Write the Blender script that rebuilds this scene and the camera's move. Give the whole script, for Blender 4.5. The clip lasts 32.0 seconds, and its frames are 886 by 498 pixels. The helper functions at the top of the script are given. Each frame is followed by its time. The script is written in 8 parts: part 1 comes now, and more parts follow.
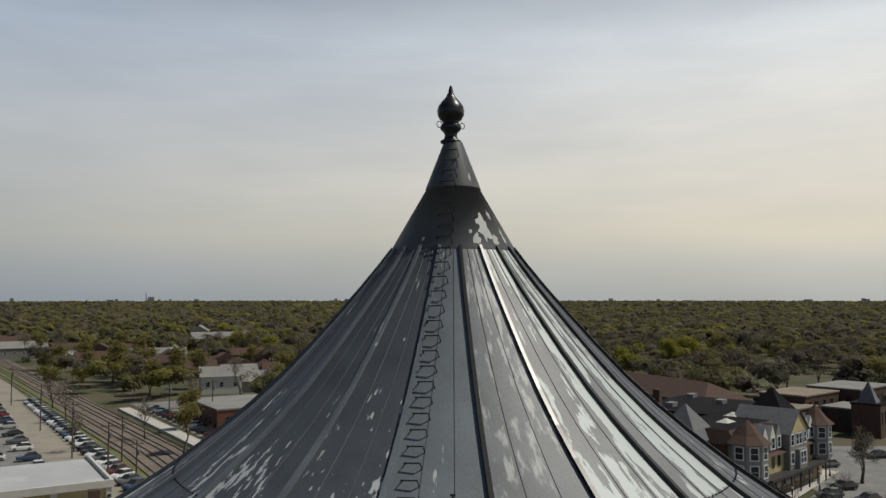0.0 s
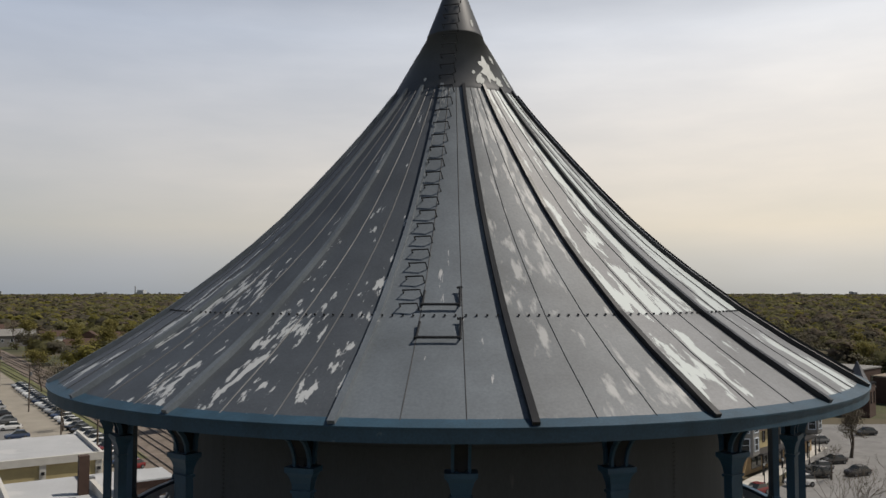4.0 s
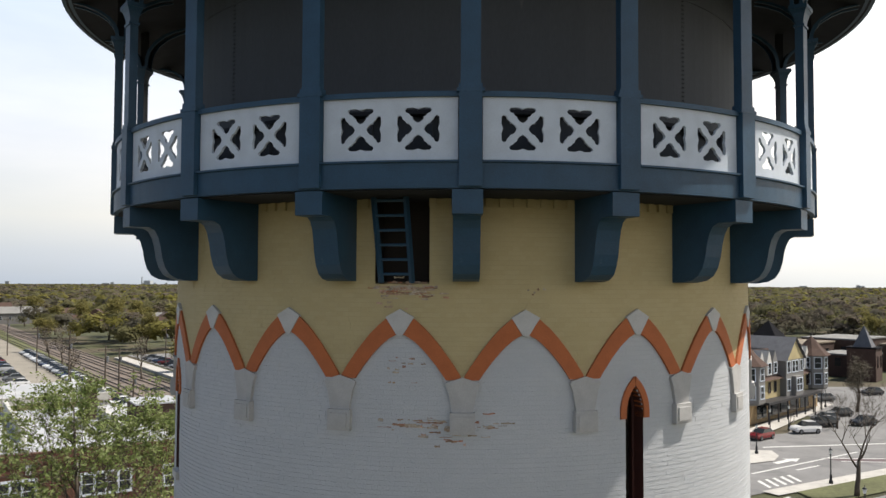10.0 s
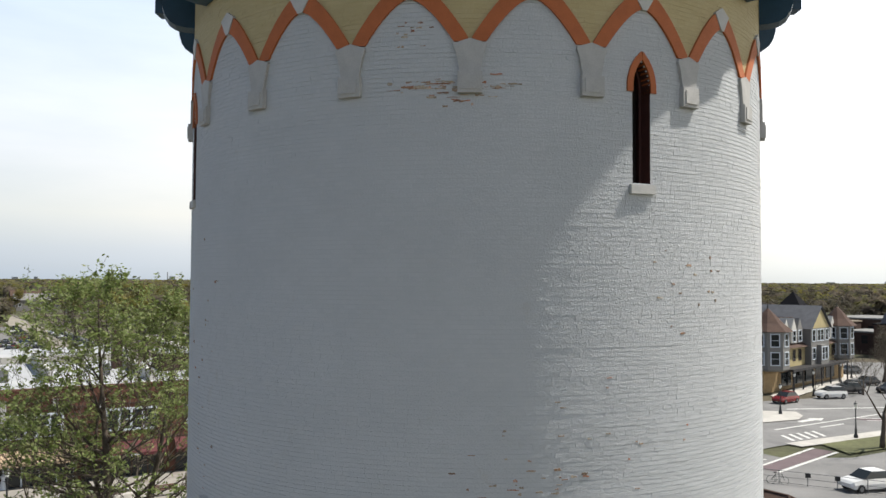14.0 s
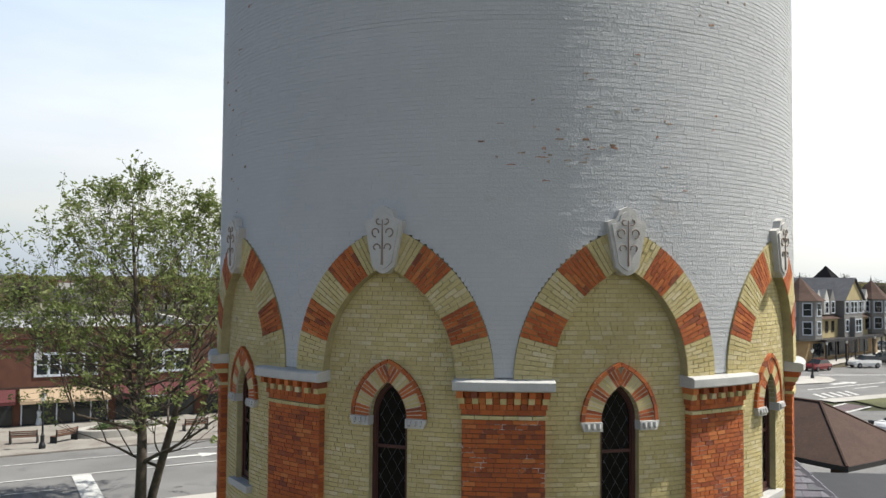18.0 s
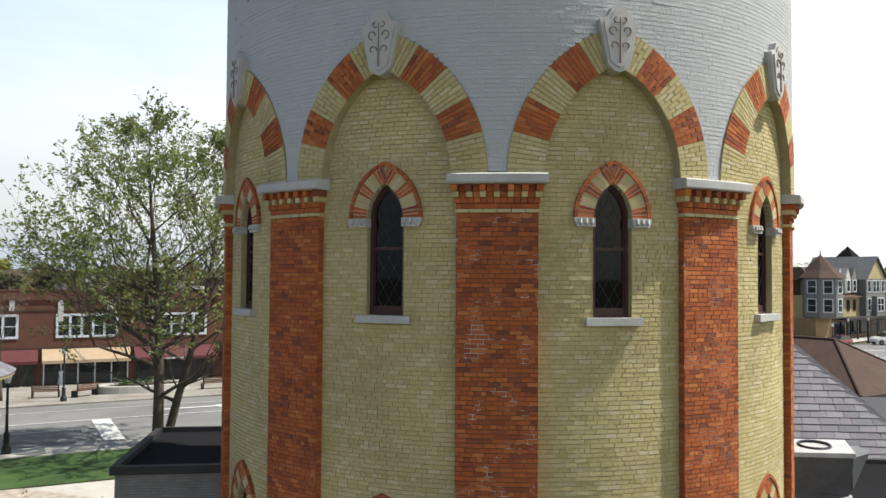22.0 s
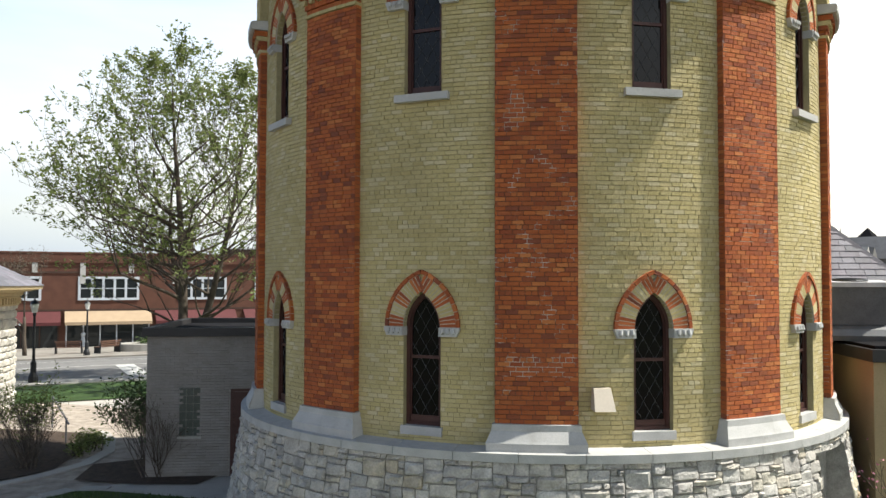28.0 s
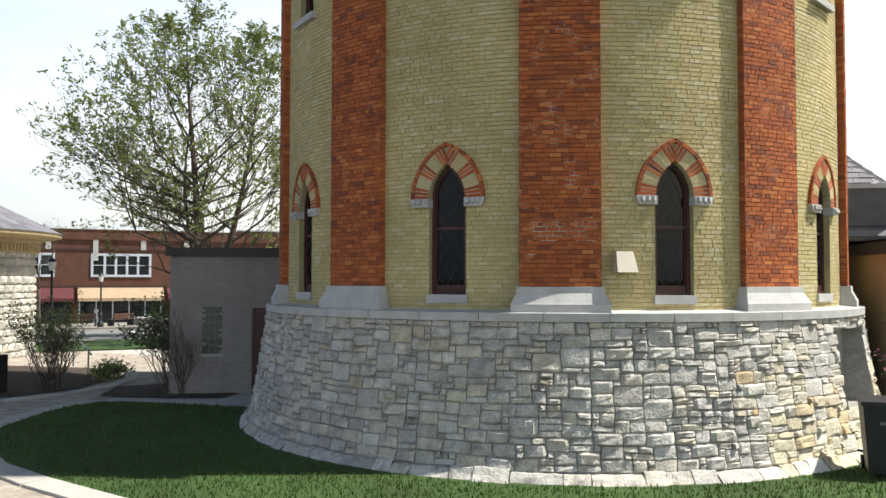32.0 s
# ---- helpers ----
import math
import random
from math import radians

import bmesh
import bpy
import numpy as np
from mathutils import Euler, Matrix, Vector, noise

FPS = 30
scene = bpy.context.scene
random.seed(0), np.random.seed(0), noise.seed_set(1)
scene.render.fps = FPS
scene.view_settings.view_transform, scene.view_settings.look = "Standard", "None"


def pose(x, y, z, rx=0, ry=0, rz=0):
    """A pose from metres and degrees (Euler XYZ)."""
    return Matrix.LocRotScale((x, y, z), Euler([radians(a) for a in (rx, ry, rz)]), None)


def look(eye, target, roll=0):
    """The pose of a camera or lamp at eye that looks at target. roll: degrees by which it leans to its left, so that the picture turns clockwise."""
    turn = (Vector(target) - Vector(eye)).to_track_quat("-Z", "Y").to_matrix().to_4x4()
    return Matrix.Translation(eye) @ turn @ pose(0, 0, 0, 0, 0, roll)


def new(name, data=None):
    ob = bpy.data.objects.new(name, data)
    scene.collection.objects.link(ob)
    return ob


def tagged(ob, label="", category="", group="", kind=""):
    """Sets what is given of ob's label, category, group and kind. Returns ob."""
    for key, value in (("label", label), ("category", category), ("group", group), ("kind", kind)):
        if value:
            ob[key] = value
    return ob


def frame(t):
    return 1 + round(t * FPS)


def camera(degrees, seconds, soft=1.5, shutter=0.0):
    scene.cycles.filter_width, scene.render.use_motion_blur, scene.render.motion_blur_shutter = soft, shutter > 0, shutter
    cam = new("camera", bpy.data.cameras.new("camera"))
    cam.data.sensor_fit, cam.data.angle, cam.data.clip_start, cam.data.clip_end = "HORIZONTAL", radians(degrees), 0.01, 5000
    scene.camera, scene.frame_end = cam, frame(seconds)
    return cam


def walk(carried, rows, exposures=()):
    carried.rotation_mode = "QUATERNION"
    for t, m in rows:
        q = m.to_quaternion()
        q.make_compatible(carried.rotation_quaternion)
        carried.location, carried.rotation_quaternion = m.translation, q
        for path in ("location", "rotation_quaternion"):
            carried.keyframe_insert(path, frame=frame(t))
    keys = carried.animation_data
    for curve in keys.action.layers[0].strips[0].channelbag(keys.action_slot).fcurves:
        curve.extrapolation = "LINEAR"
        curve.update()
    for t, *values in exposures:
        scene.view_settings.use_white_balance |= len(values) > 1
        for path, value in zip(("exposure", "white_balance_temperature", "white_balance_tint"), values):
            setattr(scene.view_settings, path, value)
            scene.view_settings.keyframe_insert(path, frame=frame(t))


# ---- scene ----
cam = camera(56.74, 32.0)
# seconds, x, y, z in metres, yaw, pitch, roll in degrees
ROWS = [
    (0.0, -0.174, -18.128, 30.390, 0.009, 3.349, 0.030),
    (1.0, -0.153, -17.989, 29.694, -0.233, 3.198, 0.015),
    (2.0, -0.112, -17.853, 28.947, -0.440, 3.101, 0.038),
    (3.0, -0.230, -17.683, 28.157, -0.592, 3.019, 0.046),
    (6.0, -0.645, -17.527, 25.345, -0.785, 2.719, -0.072),
    (7.0, -0.560, -17.530, 24.164, -0.725, 2.685, -0.195),
    (8.0, -0.573, -17.472, 22.899, -0.656, 2.627, -0.205),
    (9.0, -0.470, -17.458, 21.638, -0.476, 2.556, -0.239),
    (10.0, -0.456, -17.315, 20.405, -0.272, 2.439, -0.258),
    (11.0, -0.356, -17.272, 19.206, 0.008, 2.388, -0.225),
    (12.0, -0.286, -17.236, 18.055, 0.390, 2.339, -0.229),
    (13.0, -0.234, -17.195, 16.884, 0.743, 2.315, -0.276),
    (14.0, -0.221, -17.314, 15.623, 1.317, 2.214, -0.316),
    (16.5, -0.455, -17.207, 12.419, 2.587, 2.215, -0.471),
    (17.0, -0.375, -17.206, 11.886, 2.806, 2.247, -0.457),
    (18.0, -0.220, -17.298, 10.934, 3.233, 2.181, -0.472),
    (19.0, -0.138, -17.296, 10.071, 3.671, 2.078, -0.483),
    (20.0, -0.008, -17.376, 9.322, 4.021, 2.061, -0.397),
    (21.0, 0.066, -17.403, 8.693, 4.358, 2.032, -0.415),
    (22.0, 0.167, -17.400, 8.050, 4.621, 1.995, -0.394),
    (23.0, 0.141, -17.434, 7.413, 4.852, 2.034, -0.407),
    (24.0, 0.075, -17.412, 6.797, 5.061, 2.126, -0.385),
    (25.0, 0.045, -17.435, 6.276, 5.261, 2.157, -0.314),
    (27.5, -0.125, -17.384, 4.986, 5.545, 2.132, -0.198),
    (28.0, -0.182, -17.336, 4.715, 5.637, 2.160, -0.157),
    (29.0, -0.234, -17.213, 4.159, 5.828, 2.180, -0.157),
    (30.0, -0.337, -17.250, 3.646, 5.984, 2.279, -0.205),
    (31.0, -0.372, -17.445, 3.169, 6.125, 2.267, -0.162),
    (32.0, -0.433, -17.578, 2.790, 6.099, 2.151, -0.083),
]
walk(cam, [(t, pose(x, y, z, 90 + pitch, roll, yaw)) for t, x, y, z, yaw, pitch, roll in ROWS],
     [(0, -0.46, 6800, 8), (3, -0.38, 6900, 12), (6, -0.02, 6900, 12), (8, 0.36, 6800, 12), (12, 0.56, 6600, 10), (18, 0.52, 6550, 9), (25, 0.74, 6600, 7), (32, 0.80, 6650, 8)])

# ---- daylight ----
SUN_AZ, SUN_EL = 98.0, 57.5          # degrees from the front (-y) towards +x; above the horizon
SUN_DIR = Vector((math.sin(radians(SUN_AZ)) * math.cos(radians(SUN_EL)), -math.cos(radians(SUN_AZ)) * math.cos(radians(SUN_EL)), math.sin(radians(SUN_EL))))
world = bpy.data.worlds.new("sky")
scene.world = world
world.use_nodes = True
wt = world.node_tree
wt.nodes.clear()


def wnode(kind, **props):
    n = wt.nodes.new(kind)
    for k, v in props.items():
        if k == "sky_type":
            n.sky_type = v
    return n


w_out = wnode("ShaderNodeOutputWorld")
w_bg = wnode("ShaderNodeBackground")
w_sky = wnode("ShaderNodeTexSky")
w_sky.sky_type = "NISHITA"
w_sky.sun_disc = False
w_sky.sun_elevation = radians(SUN_EL)
w_sky.sun_rotation = math.atan2(SUN_DIR.x, SUN_DIR.y)
w_sky.air_density, w_sky.dust_density, w_sky.ozone_density = 1.0, 0.7, 1.0
w_co = wnode("ShaderNodeTexCoord")
w_map = wnode("ShaderNodeMapping")
w_map.inputs["Scale"].default_value = (1.2, 1.2, 5.5)
w_map.inputs["Rotation"].default_value = (0.0, radians(7), 0.0)
w_noise = wnode("ShaderNodeTexNoise")
w_noise.inputs["Scale"].default_value = 2.2
w_noise.inputs["Detail"].default_value = 7.0
w_noise.inputs["Roughness"].default_value = 0.55
w_ramp = wnode("ShaderNodeValToRGB")
w_ramp.color_ramp.elements[0].position, w_ramp.color_ramp.elements[1].position = 0.32, 0.68
w_ramp.color_ramp.elements[0].color = (0.74, 0.74, 0.74, 1)
w_ramp.color_ramp.elements[1].color = (0.95, 0.95, 0.95, 1)
w_mix = wnode("ShaderNodeMix")
w_mix.data_type = "RGBA"
CLOUD = 12.0
w_bg.inputs["Strength"].default_value = 0.080
w_sep = wnode("ShaderNodeSeparateXYZ")
w_grad = wnode("ShaderNodeValToRGB")
for _ in range(5):
    w_grad.color_ramp.elements.new(0.5)
for el, (pos, val) in zip(w_grad.color_ramp.elements, ((0.0, (0.60, 0.645, 0.68)), (0.035, (0.74, 0.755, 0.75)), (0.075, (1.0, 0.945, 0.83)), (0.14, (1.10, 1.06, 0.985)), (0.30, (0.99, 1.07, 1.18)), (0.45, (0.19, 0.25, 0.36)), (0.90, (0.07, 0.11, 0.17)))):
    el.position = pos
    el.color = (*val, 1)
w_tint = wnode("ShaderNodeMix")
w_tint.data_type, w_tint.blend_type = "RGBA", "MULTIPLY"
w_tint.inputs["Factor"].default_value = 1.0
w_tint.inputs["A"].default_value = (CLOUD, CLOUD, CLOUD, 1)
wt.links.new(w_co.outputs["Generated"], w_sep.inputs["Vector"])
wt.links.new(w_sep.outputs["Z"], w_grad.inputs["Fac"])
wt.links.new(w_grad.outputs["Color"], w_tint.inputs["B"])
# the veil of cloud is a little brighter towards the sun
w_side = wnode("ShaderNodeMapRange")
w_side.inputs["From Min"].default_value, w_side.inputs["From Max"].default_value = -1.0, 1.0
w_dot = wnode("ShaderNodeVectorMath")
w_dot.operation = "DOT_PRODUCT"
w_dot.inputs[1].default_value = Vector((SUN_DIR.x, SUN_DIR.y, 0)).normalized()
wt.links.new(w_co.outputs["Generated"], w_dot.inputs[0])
wt.links.new(w_dot.outputs["Value"], w_side.inputs["Value"])
w_glow = wnode("ShaderNodeValToRGB")
w_glow.color_ramp.elements[0].color = (0.32, 0.42, 0.585, 1)
w_glow.color_ramp.elements[1].color = (1.32, 1.26, 1.17, 1)
wt.links.new(w_side.outputs["Result"], w_glow.inputs["Fac"])
w_veil = wnode("ShaderNodeMix")
w_veil.data_type, w_veil.blend_type = "RGBA", "MULTIPLY"
w_veil.inputs["Factor"].default_value = 1.0
wt.links.new(w_tint.outputs["Result"], w_veil.inputs["A"])
wt.links.new(w_glow.outputs["Color"], w_veil.inputs["B"])
wt.links.new(w_veil.outputs["Result"], w_mix.inputs["B"])
wt.links.new(w_co.outputs["Generated"], w_map.inputs["Vector"])
wt.links.new(w_map.outputs["Vector"], w_noise.inputs["Vector"])
wt.links.new(w_noise.outputs["Fac"], w_ramp.inputs["Fac"])
wt.links.new(w_ramp.outputs["Color"], w_mix.inputs["Factor"])
wt.links.new(w_sky.outputs["Color"], w_mix.inputs["A"])
wt.links.new(w_mix.outputs["Result"], w_bg.inputs["Color"])
wt.links.new(w_bg.outputs["Background"], w_out.inputs["Surface"])

sun = new("sun", bpy.data.lights.new("sun", "SUN"))
sun.data.energy, sun.data.angle, sun.data.color = 5.0, radians(0.8), (1.0, 0.955, 0.88)
sun.matrix_world = look(SUN_DIR * 120, (0, 0, 0))


# ---- materials ----
def mat(name, base, rough=0.8, metal=0.0, var=0.12, scale=3.0, fine=40.0, bump=0.0, bump_scale=60.0, random_by="", spread=None, stain=None, stain_amt=0.0, stain_scale=1.0, stain_cut=0.55, stain_soft=0.06, spec=0.4, stretch=(1, 1, 1), own=False, thin=0.0):
    """A surface: base colour varied at two scales, optional per-piece colours (spread), stains of another colour and fine relief."""
    m = bpy.data.materials.new(name)
    m.use_nodes = True
    t = m.node_tree
    b = t.nodes["Principled BSDF"]
    co = t.nodes.new("ShaderNodeTexCoord")
    mp = t.nodes.new("ShaderNodeMapping")
    mp.inputs["Scale"].default_value = stretch
    if own:
        oi = t.nodes.new("ShaderNodeObjectInfo")
        mv = t.nodes.new("ShaderNodeMath")
        mv.operation = "MULTIPLY"
        mv.inputs[1].default_value = 57.0
        ad = t.nodes.new("ShaderNodeVectorMath")
        t.links.new(oi.outputs["Random"], mv.inputs[0])
        t.links.new(co.outputs["Object"], ad.inputs[0])
        t.links.new(mv.outputs["Value"], ad.inputs[1])
        t.links.new(ad.outputs["Vector"], mp.inputs["Vector"])
    else:
        t.links.new(co.outputs["Object"], mp.inputs["Vector"])

    def noise_tex(sc, det=5.0):
        n = t.nodes.new("ShaderNodeTexNoise")
        n.inputs["Scale"].default_value, n.inputs["Detail"].default_value = sc, det
        t.links.new(mp.outputs["Vector"], n.inputs["Vector"])
        return n

    def mixed(kind, fac, a, bb):
        x = t.nodes.new("ShaderNodeMix")
        x.data_type, x.blend_type = "RGBA", kind
        for sock, val in (("Factor", fac), ("A", a), ("B", bb)):
            if isinstance(val, (int, float)):
                x.inputs[sock].default_value = val
            elif isinstance(val, tuple):
                x.inputs[sock].default_value = (*val[:3], 1)
            else:
                t.links.new(val, x.inputs[sock])
        return x.outputs["Result"]

    colour = tuple(base)
    if random_by:
        if random_by == "object":
            src = t.nodes.new("ShaderNodeObjectInfo").outputs["Random"]
        else:
            src = t.nodes.new("ShaderNodeNewGeometry").outputs["Random Per Island"]
        r = t.nodes.new("ShaderNodeValToRGB")
        cols = spread
        while len(r.color_ramp.elements) < len(cols):
            r.color_ramp.elements.new(0.5)
        for i, c in enumerate(cols):
            r.color_ramp.elements[i].position = i / max(1, len(cols) - 1)
            r.color_ramp.elements[i].color = (*c, 1)
        t.links.new(src, r.inputs["Fac"])
        colour = r.outputs["Color"]
    n1, n2 = noise_tex(scale), noise_tex(fine, 3.0)
    for n, amt in ((n1, var), (n2, var * 0.7)):
        rg = t.nodes.new("ShaderNodeMapRange")
        rg.inputs["From Min"].default_value, rg.inputs["From Max"].default_value = 0.3, 0.7
        rg.inputs["To Min"].default_value, rg.inputs["To Max"].default_value = 1 - amt, 1 + amt
        t.links.new(n.outputs["Fac"], rg.inputs["Value"])
        colour = mixed("MULTIPLY", 1.0, colour, rg.outputs["Result"])
    if stain is not None:
        n3 = noise_tex(stain_scale, 8.0)
        n3.inputs["Roughness"].default_value = 0.62
        rr = t.nodes.new("ShaderNodeValToRGB")
        rr.color_ramp.elements[0].position, rr.color_ramp.elements[1].position = stain_cut, min(0.99, stain_cut + stain_soft)
        rr.color_ramp.elements[1].color = (stain_amt, stain_amt, stain_amt, 1)
        t.links.new(n3.outputs["Fac"], rr.inputs["Fac"])
        colour = mixed("MIX", rr.outputs["Color"], colour, tuple(stain))
    if isinstance(colour, tuple):
        b.inputs["Base Color"].default_value = (*colour, 1)
    else:
        t.links.new(colour, b.inputs["Base Color"])
    b.inputs["Roughness"].default_value, b.inputs["Metallic"].default_value = rough, metal
    b.inputs["Specular IOR Level"].default_value = spec
    if thin:
        tl = t.nodes.new("ShaderNodeBsdfTranslucent")
        ms = t.nodes.new("ShaderNodeMixShader")
        ms.inputs["Fac"].default_value = thin
        if isinstance(colour, tuple):
            tl.inputs["Color"].default_value = (*colour, 1)
        else:
            t.links.new(colour, tl.inputs["Color"])
        t.links.new(b.outputs["BSDF"], ms.inputs[1])
        t.links.new(tl.outputs["BSDF"], ms.inputs[2])
        t.links.new(ms.outputs["Shader"], t.nodes["Material Output"].inputs["Surface"])
    if bump:
        n4 = noise_tex(bump_scale, 4.0)
        bp = t.nodes.new("ShaderNodeBump")
        bp.inputs["Strength"].default_value, bp.inputs["Distance"].default_value = bump, 0.02
        t.links.new(n4.outputs["Fac"], bp.inputs["Height"])
        t.links.new(bp.outputs["Normal"], b.inputs["Normal"])
    return m


def glass_mat(name, tint, rough=0.03, spec=0.35):
    m = bpy.data.materials.new(name)
    m.use_nodes = True
    b = m.node_tree.nodes["Principled BSDF"]
    b.inputs["Base Color"].default_value = (*tint, 1)
    b.inputs["Roughness"].default_value = rough
    b.inputs["Specular IOR Level"].default_value = spec
    return m


YELLOWS = [(0.53, 0.44, 0.205), (0.555, 0.47, 0.245), (0.50, 0.41, 0.18), (0.53, 0.445, 0.215), (0.595, 0.52, 0.315), (0.535, 0.45, 0.22), (0.52, 0.43, 0.20), (0.475, 0.395, 0.175), (0.55, 0.465, 0.24), (0.51, 0.425, 0.195)]
YELLOWS = [(r * 0.87, g * 0.88, b * 0.92) for r, g, b in YELLOWS]
REDS = [(0.40, 0.104, 0.028), (0.47, 0.132, 0.034), (0.27, 0.066, 0.025), (0.43, 0.116, 0.031), (0.53, 0.185, 0.055), (0.33, 0.082, 0.026), (0.45, 0.126, 0.034), (0.20, 0.06, 0.032), (0.41, 0.108, 0.03), (0.38, 0.10, 0.03)]
REDS = [(r * 0.9, g * 0.9, b * 0.95) for r, g, b in REDS]
WHITES = [(0.445, 0.46, 0.475), (0.455, 0.468, 0.482), (0.437, 0.452, 0.468), (0.449, 0.462, 0.476)]
CREAMS = [(r * 1.03, g * 1.03, b * 1.03) for r, g, b in [(0.425, 0.345, 0.18), (0.435, 0.355, 0.19), (0.415, 0.335, 0.172), (0.43, 0.348, 0.182)]]
STONES = [(s[0] * 0.83, s[1] * 0.815, s[2] * 0.80) for s in [(0.46, 0.45, 0.425), (0.56, 0.55, 0.52), (0.40, 0.39, 0.375), (0.52, 0.50, 0.46), (0.58, 0.55, 0.47), (0.48, 0.47, 0.45), (0.62, 0.61, 0.58), (0.50, 0.44, 0.33)]]
M = {}
for key, cols, bmp in (("yellow", YELLOWS, 0.5), ("red", REDS, 0.5), ("white", WHITES, 0.35), ("cream", CREAMS, 0.35), ("stone", STONES, 0.9)):
    kw = dict(rough=0.88, var=0.13 if key in ("yellow", "red") else 0.06, scale=0.9, fine=45, bump=bmp, bump_scale=70 if key != "stone" else 26)
    if key == "white":
        kw.update(var=0.035, bump=0.6, bump_scale=38, stain=(0.39, 0.36, 0.33), stain_amt=0.4, stain_scale=1.3, stain_cut=0.64, rough=0.7)
    if key == "cream":
        kw.update(var=0.04, stain=(0.42, 0.30, 0.16), stain_amt=0.4, stain_scale=1.3, stain_cut=0.68, rough=0.7)
    if key == "stone":
        kw.update(var=0.24, scale=5, fine=32, stain=(0.13, 0.128, 0.125), stain_amt=0.62, stain_scale=3.2, stain_cut=0.56, stain_soft=0.14)
    M[key] = mat(key + "_brickwork", cols[0], random_by="island", spread=cols, **kw)
    M[key + "_piece"] = mat(key + "_piece", cols[0], random_by="object", spread=cols, **kw)
M["mortar_yellow"] = mat("sand_mortar", (0.32, 0.28, 0.155), 0.95, var=0.15, scale=5)
M["mortar_red"] = mat("red_mortar", (0.155, 0.064, 0.039), 0.95, var=0.25, scale=3, stain=(0.45, 0.38, 0.32), stain_amt=0.9, stain_scale=1.3, stain_cut=0.63)
M["mortar_worn"] = mat("worn_pale_mortar", (0.155, 0.07, 0.044), 0.95, var=0.25, scale=3, stain=(0.55, 0.51, 0.47), stain_amt=1.0, stain_scale=2.1, stain_cut=0.55, stain_soft=0.04)
M["pale_mortar"] = mat("pale_lime_mortar", (0.46, 0.41, 0.33), 0.95, var=0.2, scale=6)
M["mortar_white"] = mat("white_paint_joints", (0.43, 0.445, 0.46), 0.8, var=0.05, scale=2)
M["mortar_cream"] = mat("cream_paint_joints", (0.41, 0.33, 0.17), 0.8, var=0.08, scale=2)
M["mortar_stone"] = mat("stone_mortar", (0.30, 0.29, 0.27), 0.95, var=0.2, scale=8, bump=0.5, bump_scale=50)
M["limestone"] = mat("limestone", (0.43, 0.43, 0.42), 0.85, var=0.12, scale=3, fine=60, bump=0.3, bump_scale=80, stain=(0.33, 0.32, 0.30), stain_amt=0.5, stain_scale=2.2, stain_cut=0.6)
M["white_paint"] = mat("white_paint", (0.50, 0.545, 0.60), 0.6, var=0.06, scale=4, fine=60, bump=0.1, stain=(0.45, 0.43, 0.40), stain_amt=0.5, stain_scale=6, stain_cut=0.70)
M["offwhite_paint"] = mat("offwhite_paint", (0.46, 0.452, 0.435), 0.75, var=0.08, scale=4, bump=0.25, stain=(0.45, 0.36, 0.28), stain_amt=0.6, stain_scale=5, stain_cut=0.66)
M["blue_paint"] = mat("slate_blue_paint", (0.015, 0.052, 0.094), 0.5, var=0.16, scale=3, fine=50, bump=0.15, stain=(0.20, 0.24, 0.27), stain_amt=0.5, stain_scale=7, stain_cut=0.69)
M["eaves_paint"] = mat("dull_blue_eaves_paint", (0.018, 0.050, 0.080), 0.55, var=0.2, scale=2.5, fine=30, bump=0.1, stain=(0.10, 0.13, 0.15), stain_amt=0.5, stain_scale=5, stain_cut=0.64)
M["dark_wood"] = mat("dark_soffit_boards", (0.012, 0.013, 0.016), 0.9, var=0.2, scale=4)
M["orange_paint"] = mat("terracotta_paint", (0.40, 0.115, 0.038), 0.75, var=0.09, scale=4, fine=50, bump=0.3)
M["tank"] = mat("grey_tank_paint", (0.047, 0.052, 0.059), 0.75, var=0.10, scale=1.2, stretch=(1, 1, 0.25), bump=0.05, stain=(0.12, 0.115, 0.11), stain_amt=0.5, stain_scale=1.5, stain_cut=0.66)
M["roof_rib"] = mat("black_roof_rib", (0.016, 0.017, 0.019), 0.34, 0.2, var=0.2, scale=3)
M["groove_shade"] = mat("carved_groove", (0.26, 0.21, 0.18), 0.9, var=0.1)
M["tan_stone_piece"] = mat("tan_stone_piece", (0.5, 0.42, 0.28), 0.9, random_by="object", spread=[(0.54, 0.49, 0.36), (0.60, 0.56, 0.45), (0.50, 0.45, 0.31), (0.58, 0.56, 0.50), (0.52, 0.43, 0.27), (0.56, 0.55, 0.52), (0.50, 0.36, 0.20)], var=0.18, scale=2.5, fine=30, bump=0.9, bump_scale=26)
M["iron"] = mat("black_iron", (0.028, 0.03, 0.033), 0.5, 0.5, var=0.2, scale=8)
M["maroon_wood"] = mat("dark_maroon_window_wood", (0.060, 0.022, 0.018), 0.5, var=0.15, scale=6)
M["glass"] = glass_mat("dark_window_glass", (0.003, 0.003, 0.004), spec=0.2)
M["leading"] = mat("dull_leading", (0.07, 0.073, 0.077), 0.5, 0.2, var=0.2, scale=12)
M["lead"] = mat("grey_metal", (0.16, 0.165, 0.17), 0.5, 0.3, var=0.12)
M["cone_metal"] = mat("dark_cone_metal", (0.06, 0.064, 0.07), 0.5, 0.1, var=0.15, scale=1.5)
# near-black stands in for the unlit depth of hatch and slit windows
M["unlit_inside"] = mat("dark_interior", (0.02, 0.015, 0.012), 0.9, var=0.1)


